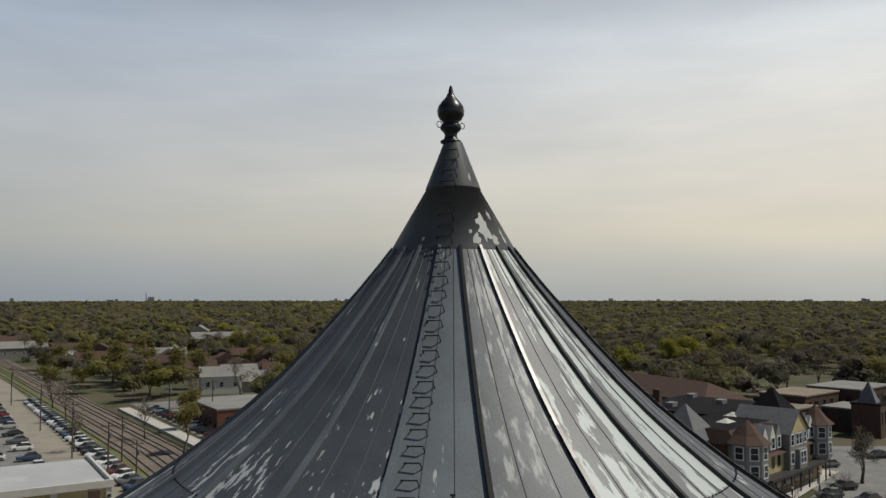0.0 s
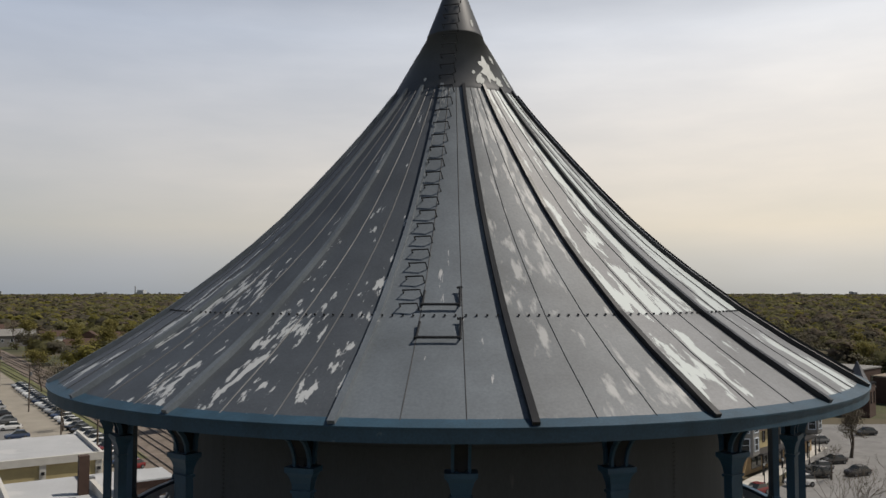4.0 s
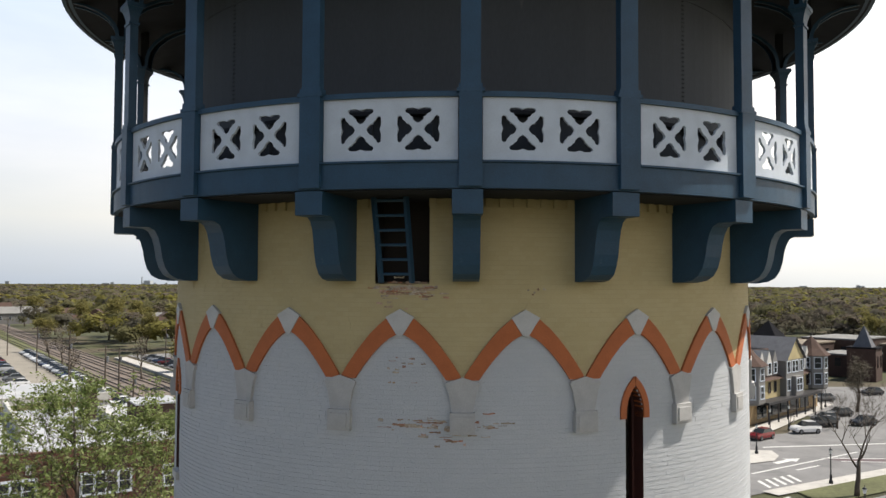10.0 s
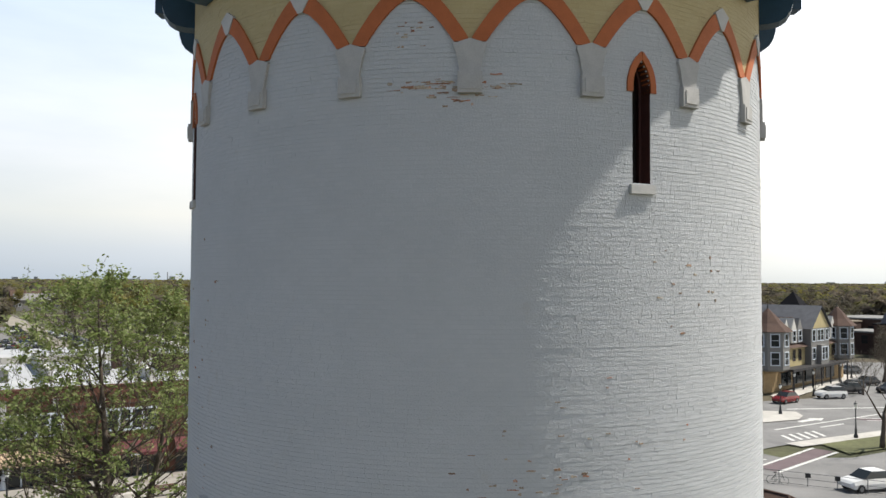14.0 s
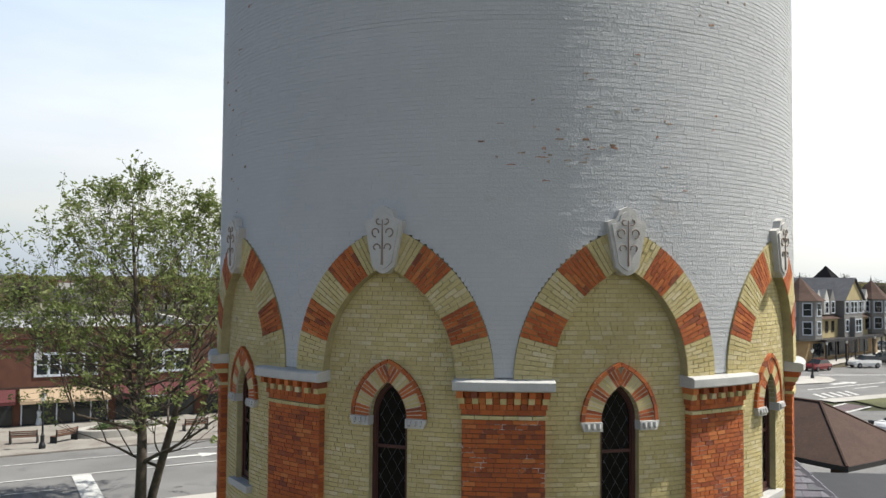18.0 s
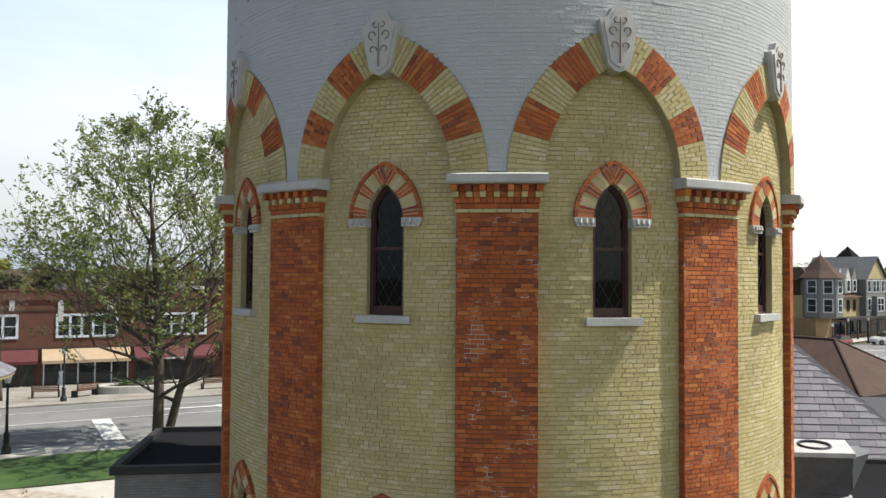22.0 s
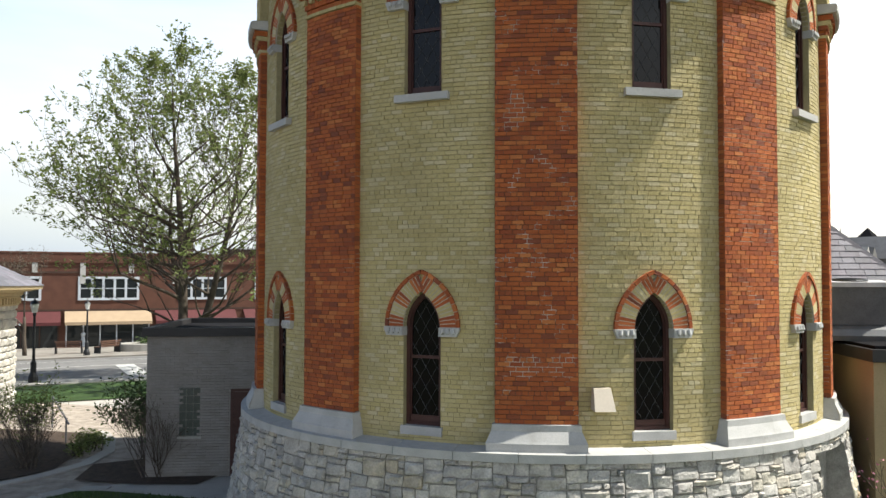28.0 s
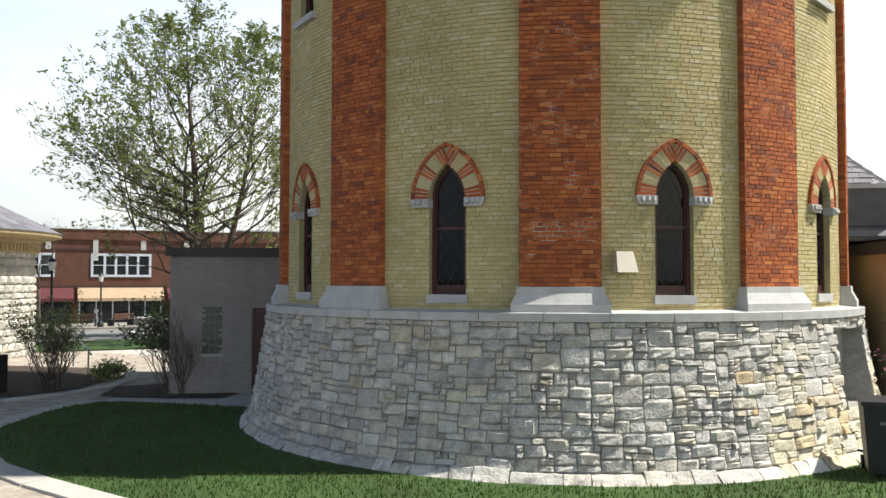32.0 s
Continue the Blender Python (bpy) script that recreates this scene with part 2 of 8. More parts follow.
# ---- mesh helpers ----
class Geo:
    def __init__(self):
        self.v, self.f = [], []

    def add(self, verts, faces):
        n = len(self.v)
        self.v.extend(verts)
        self.f.extend([tuple(i + n for i in q) for q in faces])
        return self

    def box(self, x0, x1, y0, y1, z0, z1):
        v = [(x, y, z) for z in (z0, z1) for y in (y0, y1) for x in (x0, x1)]
        return self.add(v, [(0, 2, 3, 1), (4, 5, 7, 6), (0, 1, 5, 4), (2, 6, 7, 3), (0, 4, 6, 2), (1, 3, 7, 5)])

    def tube(self, pts, r, n=6, closed=False):
        pts = [Vector(p) for p in pts]
        rings = []
        for i, p in enumerate(pts):
            a = pts[max(0, i - 1)]
            c = pts[min(len(pts) - 1, i + 1)]
            d = (c - a).normalized()
            ref = Vector((0, 0, 1)) if abs(d.z) < 0.9 else Vector((1, 0, 0))
            u = d.cross(ref).normalized()
            w = d.cross(u)
            rr = r[i] if isinstance(r, (list, tuple)) else r
            rings.append([tuple(p + (u * math.cos(k * math.tau / n) + w * math.sin(k * math.tau / n)) * rr) for k in range(n)])
        v = [q for g in rings for q in g]
        f = [(i * n + k, i * n + (k + 1) % n, (i + 1) * n + (k + 1) % n, (i + 1) * n + k) for i in range(len(rings) - 1) for k in range(n)]
        f.append(tuple(range(n))[::-1])
        f.append(tuple(range((len(rings) - 1) * n, len(rings) * n)))
        return self.add(v, f)

    def lathe(self, prof, n=64, a0=0.0, a1=360.0, cap=False):
        """Turns (radius, z) pairs round the z axis, from angle a0 to a1 (0 is the front, -y)."""
        full = abs(a1 - a0 - 360) < 1e-6
        m = n if full else n + 1
        v = []
        for r, z in prof:
            for k in range(m):
                a = radians(a0 + (a1 - a0) * k / n)
                v.append((r * math.sin(a), -r * math.cos(a), z))
        f = []
        for i in range(len(prof) - 1):
            for k in range(n):
                k2 = (k + 1) % m
                f.append((i * m + k, i * m + k2, (i + 1) * m + k2, (i + 1) * m + k))
        return self.add(v, f)

    def mesh(self, name, smooth=False):
        me = bpy.data.meshes.new(name)
        me.from_pydata(self.v, [], self.f)
        if smooth:
            me.shade_smooth()
        me.update()
        return me


def part(name, geo, material, parent, label="", kind="", smooth=False, m=None):
    """One mesh object under a thing or part. geo: a Geo or a ready mesh."""
    me = geo.mesh(name, smooth) if isinstance(geo, Geo) else geo
    if material is not None and not me.materials:
        me.materials.append(material)
    ob = new(name, me)
    ob.parent = parent
    if m is not None:
        ob.matrix_local = m
    return tagged(ob, label=label, kind=kind)


def thing(name, label, category, group="", kind="", m=None):
    ob = new(name)
    ob.empty_display_size = 0.3
    if m is not None:
        ob.matrix_world = m
    return tagged(ob, label=label, category=category, group=group, kind=kind)


def single(name, geo, material, label, category, group="", kind="", smooth=False, m=None):
    me = geo.mesh(name, smooth) if isinstance(geo, Geo) else geo
    if not me.materials:
        me.materials.append(material)
    ob = new(name, me)
    if m is not None:
        ob.matrix_world = m
    return tagged(ob, label=label, category=category, group=group, kind=kind)


def turn(az):
    return Matrix.Rotation(radians(az), 4, "Z")


def cp(r, az, z):
    """A point on the tower: radius, degrees from the front, height."""
    a = radians(az)
    return (r * math.sin(a), -r * math.cos(a), z)


def prism(geo, quad, r0, r1, back=False, jit=0.0):
    """A block on the round wall: a polygon of (degrees, z) from radius r0 out to r1."""
    n = len(quad)
    lean = [rnd.uniform(-jit, jit), rnd.uniform(-jit, jit)] if jit else (0.0, 0.0)
    zm = sum(q[1] for q in quad) / n
    v = [cp(r1 + lean[z > zm] + (rnd.uniform(-jit, jit) * 0.3 if jit else 0.0), a, z) for a, z in quad] + [cp(r0, a, z) for a, z in quad]
    f = [tuple(range(n))] + [(i, i + n, (i + 1) % n + n, (i + 1) % n) for i in range(n)]
    if back:
        f.append(tuple(range(n, 2 * n))[::-1])
    return geo.add(v, f)


def ring(geo, r0, r1, z0, z1, a0=0.0, a1=360.0, n=96):
    return geo.lathe([(r0, z0), (r1, z0), (r1, z1), (r0, z1), (r0, z0)], n, a0, a1)


rnd = random.Random(7)

# ---- water tower: measures ----
R_WALL, R_PANEL, R_PIL = 5.68, 5.55, 5.67
PILS = [-70.3, -35.2, -0.1, 35.0, 70.1] + [70.1 + 36.6 * k for k in range(1, 6)]
BAYS = [(PILS[i] + PILS[i + 1]) / 2 for i in range(4)] + [88.4 + 36.6 * k for k in range(6)]
PIL_HALF = 5.95
FRONT = (-82.0, 82.0)
Z_LEDGE, Z_CAP, Z_TOP = 2.33, 9.54, 21.62
WIN_Z = (2.56, 7.47)
H_BR, L_BR = 0.067, 0.182

tower = thing("water_tower", "round brick water tower, stone base, balcony and flared metal roof", "water tower")


def arch_half(z, spring, a, rho):
    """Half the width of a pointed opening at height z."""
    if z <= spring:
        return a
    d = rho * rho - (z - spring) ** 2
    return max(0.0, math.sqrt(d) - (rho - a)) if d > 0 else 0.0


def without(spans, lo, hi):
    out = []
    for a, b in spans:
        if hi <= a or lo >= b:
            out.append((a, b))
        else:
            if lo > a:
                out.append((a, lo))
            if hi < b:
                out.append((hi, b))
    return out


def lay(z0, z1, spans, radius, emit, fill=None, h=H_BR, ln=L_BR, joint=0.012, gap_m=0.0065, wave=0.0):
    """Courses of bricks from z0 to z1 over the spans (degrees) that spans(z) gives; fill takes the joints behind them."""
    per = math.degrees(1 / radius)
    n = max(1, round((z1 - z0) / h))
    h = (z1 - z0) / n
    for i in range(n):
        za, zb = z0 + i * h, z0 + (i + 1) * h
        proud = rnd.uniform(-wave, wave)
        for a0, a1 in spans((za + zb) / 2):
            if fill is not None:
                k = max(1, int((a1 - a0) / 3.0))
                for j in range(k):
                    fill([(a0 + (a1 - a0) * j / k, za), (a0 + (a1 - a0) * (j + 1) / k, za), (a0 + (a1 - a0) * (j + 1) / k, zb), (a0 + (a1 - a0) * j / k, zb)])
            if a1 < FRONT[0] or a0 > FRONT[1]:
                continue
            step, gap = ln * per, gap_m * per
            x = math.floor(a0 / step) * step + ((0.5 if i % 2 else 0.0) + rnd.uniform(-0.22, 0.22)) * step - step
            header = i % 7 == 6
            st = step / 2 if header else step
            while x < a1:
                st = (step / 2 if header else step) * rnd.uniform(0.93, 1.07)
                p, q = max(x, a0), min(x + st, a1)
                if q - p > gap * 2.2:
                    emit([(p + gap / 2, za + joint / 2), (q - gap / 2, za + joint / 2), (q - gap / 2, zb - joint / 2), (p + gap / 2, zb - joint / 2)], proud)
                x += st


class Laid:
    """Bricks of one wall: those of one stretch become parts, the rest is joined."""

    def __init__(self, key, parent, radius, near=None, limit=300, rough=0.003, deep=0.009, jit=0.0015):
        self.key, self.parent, self.radius, self.near, self.limit, self.rough = key, parent, radius, near, limit, rough
        self.deep, self.jit = deep, jit
        self.joined, self.back, self.singles = Geo(), Geo(), []

    def emit(self, quad, proud=0.0):
        r = self.radius + proud + rnd.uniform(-self.rough, self.rough)
        a = sum(q[0] for q in quad) / 4
        z = sum(q[1] for q in quad) / 4
        if self.near and len(self.singles) < self.limit and self.near[0] < a < self.near[1] and self.near[2] < z < self.near[3]:
            self.singles.append((quad, r))
        else:
            prism(self.joined, quad, self.radius - 0.03, r, jit=self.jit)

    def fill(self, quad):
        v = [cp(self.radius - self.deep, a, z) for a, z in quad]
        self.back.add(v, [(0, 1, 2, 3)])

    def done(self, name="brickwork", mortar=None):
        if self.back.v:
            part("mortar_bed", self.back, mortar or M["mortar_" + self.key], self.parent, kind="stuff")
        if self.joined.v:
            part(name, self.joined, M[self.key], self.parent, kind="stuff")
        LATER.append(self)


LATER = []

# ---- stone base ----
base = part("stone_base", ring(Geo(), 4.6, 5.62, 0.0, 2.2, n=96), M["mortar_stone"], tower, "battered base of rough grey limestone rubble")


def r_base(z):
    return 6.27 - 0.40 * min(1, max(0, z / 2.2)) ** 0.8


NICHE = (47.5, 61.0, 0.75, 2.0)
base_bed = Geo().lathe([(r_base(z) - 0.035, z) for z in (0.0, 0.3, 0.7, 1.1, 1.6, 2.2)], 120, NICHE[1], NICHE[0] + 360)
base_bed.lathe([(r_base(z) - 0.035, z) for z in (0.0, 0.3, 0.75)] + [(5.55, 0.75)], 6, NICHE[0], NICHE[1])
base_bed.lathe([(5.55, 2.0), (r_base(2.0) - 0.035, 2.0), (r_base(2.2) - 0.035, 2.2)], 6, NICHE[0], NICHE[1])
for a in NICHE[:2]:
    base_bed.add([cp(5.55, a, 0.75), cp(r_base(0.75), a, 0.75), cp(r_base(2.0), a, 2.0), cp(5.55, a, 2.0)], [(0, 1, 2, 3)])
part("mortar_bed", base_bed, M["mortar_stone"], base)
stone_cells = []
# squared rubble: stones of one to four units, fitted together course by course
ST_W, ST_H, ST_COLS, ST_ROWS, ST_A0, ST_Z0 = 0.98, 0.0883, 164, 23, -80.5, 0.17
SIZES = [(3, 2), (3, 2), (3, 2), (3, 2), (2, 2), (2, 2), (4, 2), (4, 2), (2, 1), (2, 1), (3, 1), (3, 1), (1, 1), (4, 3)]
st_rnd = random.Random(23)
taken = set()
for row in range(ST_ROWS):
    for col in range(ST_COLS):
        if (col, row) in taken:
            continue
        fits = [wh for wh in SIZES if col + wh[0] <= ST_COLS and row + wh[1] <= ST_ROWS and all((col + i, row + k) not in taken for i in range(wh[0]) for k in range(wh[1]))]
        w, h = st_rnd.choice(fits) if fits else (1, 1)
        taken |= {(col + i, row + k) for i in range(w) for k in range(h)}
        a0, a1 = ST_A0 + col * ST_W, ST_A0 + (col + w) * ST_W
        z0, z1 = ST_Z0 + row * ST_H, ST_Z0 + (row + h) * ST_H
        am, zm = (a0 + a1) / 2, (z0 + z1) / 2
        if NICHE[0] - 0.6 < am < NICHE[1] + 0.6 and NICHE[2] - 0.04 < zm < NICHE[3] + 0.04:
            continue
        stone_cells.append((a0, a1, z0, z1))


def st_warp(a, z):
    """The courses wander a little."""
    m = radians(a) * 6.05
    fade = min(1.0, max(0.0, (2.19 - z) / 0.2))
    return (a + 0.06 * math.sin(m * 6.3 + z * 9.7) + 0.05 * math.sin(z * 17.0 - m * 3.1),
            z + fade * (0.010 * math.sin(m * 3.1 + z * 2.3) + 0.004 * math.sin(m * 10.7 - z * 6.1 + 1.0)))


def rock(a0, a1, z0, z1, seed):
    """A rock-faced stone: bulged, chipped face on a 4 by 4 net."""
    r3 = random.Random(seed)
    g = Geo()
    tan_side = a0 > 24
    j = 0.006 if tan_side else 0.0075
    da = math.degrees(j / 6.05)
    n = 4
    rough_face = r3.random() < (0.25 if tan_side else 0.45)
    lift = r3.uniform(0.010, 0.042) if rough_face else r3.uniform(0.0, 0.012)
    chip = 0.014 if rough_face else 0.005
    tiltx, tiltz = r3.uniform(-0.016, 0.016), r3.uniform(-0.016, 0.016)
    v = []
    for k in range(n + 1):
        for i in range(n + 1):
            u, w = i / n, k / n
            edge = i in (0, n) or k in (0, n)
            corner = i in (0, n) and k in (0, n)
            if not edge:
                u, w = 0.5 + (u - 0.5) * 1.36, 0.5 + (w - 0.5) * 1.36
            a = a0 + da + (a1 - a0 - 2 * da) * u
            z = z0 + j + (z1 - z0 - 2 * j) * w
            if corner:
                a += (0.5 - u) * (a1 - a0) * 0.03
                z += (0.5 - w) * (z1 - z0) * 0.05
            if edge:
                a += r3.uniform(-0.4, 0.4) * da
                z += r3.uniform(-0.4, 0.4) * j
                rr = r_base(z) - 0.004 + r3.uniform(-0.006, 0.008)
            else:
                rr = r_base(z) + lift + tiltx * (u - 0.5) * 2 + tiltz * (w - 0.5) * 2 + r3.uniform(-chip, chip)
            a, z = st_warp(a, z)
            v.append(cp(rr, a, z))
    f = [(k * (n + 1) + i, k * (n + 1) + i + 1, (k + 1) * (n + 1) + i + 1, (k + 1) * (n + 1) + i) for k in range(n) for i in range(n)]
    rim = [i for i in range(n + 1)] + [k * (n + 1) + n for k in range(1, n + 1)] + [n * (n + 1) + i for i in range(n - 1, -1, -1)] + [k * (n + 1) for k in range(n - 1, 0, -1)]
    m0 = len(v)
    for i in rim:
        x, y, z = v[i]
        s = 1 - 0.05 / math.hypot(x, y)
        v.append((x * s, y * s, z))
    f += [(rim[i], m0 + i, m0 + (i + 1) % len(rim), rim[(i + 1) % len(rim)]) for i in range(len(rim))]
    return g.add(v, f)


# flared footing stones
a = -84.0
while a < 84:
    foot = Geo()
    w = rnd.uniform(2.4, 7.0) if a < 25 else rnd.uniform(1.6, 4.0)
    h = rnd.uniform(0.15, 0.21)
    out = rnd.uniform(-0.05, 0.03)
    prof = [(6.47 + out, -0.03), (6.43 + out, 0.045), (6.34 + out * 0.5, 0.115), (6.275, h), (6.15, h + 0.01)]
    n = 5
    jit = [[(rnd.uniform(-0.016, 0.016), rnd.uniform(-0.008, 0.008)) for _ in range(n + 1)] for _ in prof]
    net = [[cp(r + jit[i][k][0], a + 0.05 + (w - 0.10) * k / n, z + jit[i][k][1]) for k in range(n + 1)] for i, (r, z) in enumerate(prof)]
    foot.add([p for line in net for p in line], [(i * (n + 1) + k, i * (n + 1) + k + 1, (i + 1) * (n + 1) + k + 1, (i + 1) * (n + 1) + k) for i in range(len(prof) - 1) for k in range(n)])
    part("footing_stone", foot, M["stone_piece" if a < 20 else "tan_stone_piece"], base)
    a += w

# coping ledge of cut slabs
ledge = part("coping_ledge", ring(Geo(), 5.3, 5.80, 2.15, 2.29), M["limestone"], tower, "grey cut-stone coping")
slab = Geo()
prism_n = 6
for (ra, za), (rb, zb) in (((5.80, 2.20), (5.92, 2.20)), ((5.92, 2.20), (5.92, 2.32)), ((5.92, 2.32), (5.40, 2.365))):
    for k in range(prism_n):
        p, q = -4.45 + 8.9 * k / prism_n, -4.45 + 8.9 * (k + 1) / prism_n
        slab.add([cp(ra, p, za), cp(ra, q, za), cp(rb, q, zb), cp(rb, p, zb)], [(0, 1, 2, 3)])
for s in (-1, 1):
    a = 4.45 * s
    slab.add([cp(5.80, a, 2.20), cp(5.92, a, 2.20), cp(5.92, a, 2.32), cp(5.40, a, 2.365), cp(5.40, a, 2.2)], [(0, 1, 2, 3, 4)])
slab_me = slab.mesh("coping_slab")
slab_me.materials.append(M["limestone"])
for k in range(40):
    part("coping_slab", slab_me, None, ledge, m=turn(k * 9.0 + 2))

# ---- brick shaft ----
shaft = part("brick_core", Geo().lathe([(5.20, 2.2), (5.20, 21.6)], 72), M["mortar_yellow"], tower, "inner face of the brick shaft")
RHO, A_WIN, SPRING = 0.60, 0.30, 1.46
DEG = math.degrees(1 / R_PANEL)
C_BIG, RHO_IN, RHO_OUT = 0.676, 1.736, 2.28     # big arches: centre offset and radii


def intrados(z):
    return arch_half(z, Z_CAP, RHO_IN - C_BIG, RHO_IN)


def extrados(z):
    return arch_half(z, Z_CAP, RHO_OUT - C_BIG, RHO_OUT)


for i, c in enumerate(BAYS):
    front = -90 < c < 90 or c > 270
    panel = part("brick_panel", Geo().lathe([(R_PANEL - 0.33, 2.3), (R_PANEL - 0.33, 2.4)], 4, c - 5, c + 5), M["mortar_yellow"], tower, "recessed panel of buff yellow brick")
    left = min(PILS, key=lambda p: abs((p - (c - 17.8) + 180) % 360 - 180))
    half = abs((c - left + 180) % 360 - 180) - PIL_HALF + 0.2
    work = Laid("yellow", panel, R_PANEL, near=(-40, 40, 2.4, 5.3) if i in (1, 2) else None, limit=300)

    def yellow_spans(z, c=c, half=half):
        h = half if z < Z_CAP else math.degrees((intrados(z) + 0.05) / R_WALL)
        s = [(c - h, c + h)]
        for w in WIN_Z:
            if w < z:
                k = arch_half(z - w, SPRING, A_WIN, RHO) * DEG
                if k > 0:
                    s = without(s, c - k, c + k)
        return s

    lay(Z_LEDGE, 11.3, yellow_spans, R_PANEL, work.emit, work.fill)
    work.done()

for i, c in enumerate(PILS):
    pil = part("pilaster", Geo().lathe([(R_PIL - 0.2, 2.5), (R_PIL - 0.2, 9.4)], 4, c - PIL_HALF, c + PIL_HALF), M["mortar_red"], tower, "flat pilaster of orange-red brick")
    work = Laid("red", pil, R_PIL, near=(-7, 7, 2.6, 9.0) if i == 2 else None, limit=300)
    lay(2.69, 8.98, lambda z: [(c - PIL_HALF, c + PIL_HALF)], R_PIL, work.emit, work.fill, joint=0.012 if i == 2 else 0.011, gap_m=0.0105 if i == 2 else 0.0095)
    lay(9.04, 9.12, lambda z: [(c - PIL_HALF - 0.1, c + PIL_HALF + 0.1)], R_PIL + 0.02, work.emit, work.fill)
    # sides back to the panel
    sides, sides_bed = Geo(), Geo()
    for s in (-1, 1):
        a = c + s * PIL_HALF
        for k in range(103):
            za, zb = 2.5 + k * H_BR + 0.005, 2.5 + (k + 1) * H_BR - 0.005
            sides.add([cp(R_PIL - 0.003, a, za), cp(R_PANEL - 0.1, a, za), cp(R_PANEL - 0.1, a, zb), cp(R_PIL - 0.003, a, zb)], [(0, 1, 2, 3) if s > 0 else (3, 2, 1, 0)])
        sides_bed.add([cp(R_PIL - 0.009, a - s * 0.05, 2.5), cp(R_PANEL - 0.1, a - s * 0.05, 2.5), cp(R_PANEL - 0.1, a - s * 0.05, 9.4), cp(R_PIL - 0.009, a - s * 0.05, 9.4)], [(0, 1, 2, 3)])
    part("return_brickwork", sides, M["red"], pil, kind="stuff")
    part("return_bed", sides_bed, M["mortar_red"], pil, kind="stuff")
    work.done(mortar=M["mortar_worn"] if i in (2, 3) else None)
    for k in range(6):
        p, q = c - PIL_HALF - 0.15 + (2 * PIL_HALF + 0.3) * k / 6, c - PIL_HALF - 0.15 + (2 * PIL_HALF + 0.3) * (k + 1) / 6
        part("string_brick", prism(Geo(), [(p + 0.05, 8.985), (q - 0.05, 8.985), (q - 0.05, 9.035), (p + 0.05, 9.035)], R_PANEL, R_PIL + 0.035), M["yellow_piece"], pil)
    for row, (za, zb, rr) in enumerate(((9.125, 9.20, 0.03), (9.205, 9.285, 0.06), (9.29, 9.385, 0.09))):
        nd = 13
        for k in range(nd):
            p = c - PIL_HALF - 0.3 - row * 0.15 + (2 * PIL_HALF + 0.6 + row * 0.3) * k / nd
            q = p + (2 * PIL_HALF + 0.6) / nd - 0.08
            odd = (k + row) % 2
            buff = row == 1 and odd
            out = rr if row == 0 else rr + ((0.02 if odd else -0.03) if row == 1 else (-0.05 if odd else 0.03))
            part("dentil_brick", prism(Geo(), [(p, za), (q, za), (q, zb), (p, zb)], R_PANEL, R_PIL + out), M["yellow_piece" if buff else "red_piece"], pil)
    cap = Geo()
    ch = 7.05
    for (ra, za), (rb, zb) in (((5.5, 9.39), (5.84, 9.39)), ((5.84, 9.39), (5.87, 9.41)), ((5.87, 9.41), (5.87, 9.52)), ((5.87, 9.52), (5.84, 9.54)), ((5.84, 9.54), (5.55, 9.57))):
        for k in range(6):
            p, q = c - ch + 2 * ch * k / 6, c - ch + 2 * ch * (k + 1) / 6
            cap.add([cp(ra, p, za), cp(ra, q, za), cp(rb, q, zb), cp(rb, p, zb)], [(0, 1, 2, 3)])
    for s in (-1, 1):
        cap.add([cp(5.5, c + s * ch, 9.39), cp(5.84, c + s * ch, 9.39), cp(5.87, c + s * ch, 9.41), cp(5.87, c + s * ch, 9.52), cp(5.84, c + s * ch, 9.54), cp(5.5, c + s * ch, 9.57)], [(0, 1, 2, 3, 4, 5)])
    part("capital_slab", cap, M["limestone"], pil, "weathered white stone cap")
    ped = Geo()
    for (ra, ha, za), (rb, hb, zb) in (((5.82, 7.0, 2.32), (5.82, 7.0, 2.44)), ((5.82, 7.0, 2.44), (5.80, 6.9, 2.47)), ((5.80, 6.9, 2.47), (5.73, 6.35, 2.60)), ((5.73, 6.35, 2.60), (5.725, 6.25, 2.69)), ((5.725, 6.25, 2.69), (5.5, 6.2, 2.70))):
        for k in range(6):
            t0, t1 = -1 + 2 * k / 6, -1 + 2 * (k + 1) / 6
            ped.add([cp(ra, c + ha * t0, za), cp(ra, c + ha * t1, za), cp(rb, c + hb * t1, zb), cp(rb, c + hb * t0, zb)], [(0, 1, 2, 3)])
    for s in (-1, 1):
        ped.add([cp(5.4, c + s * 7.0, 2.32), cp(5.82, c + s * 7.0, 2.32), cp(5.82, c + s * 7.0, 2.44), cp(5.80, c + s * 6.9, 2.47), cp(5.73, c + s * 6.35, 2.60), cp(5.725, c + s * 6.25, 2.69), cp(5.4, c + s * 6.25, 2.69)], [(0, 1, 2, 3, 4, 5, 6)])
    part("pedestal", ped, M["limestone"], pil, "pale cut-stone pedestal")


# ---- big banded arches ----
def arch_block(geo, c, rho0, rho1, off, spring, t0, t1, r0, r1, side, deg):
    """A wedge of an arch between angles t0 and t1 (radians above the spring) on one side of bay c."""
    pts = [(rho0, t0), (rho1, t0), (rho1, t1), (rho0, t1)]
    quad = [(c + side * deg * (rho * math.cos(t) - off), spring + rho * math.sin(t)) for rho, t in pts]
    if side < 0:
        quad = quad[::-1]
    prism(geo, quad, r0, r1)


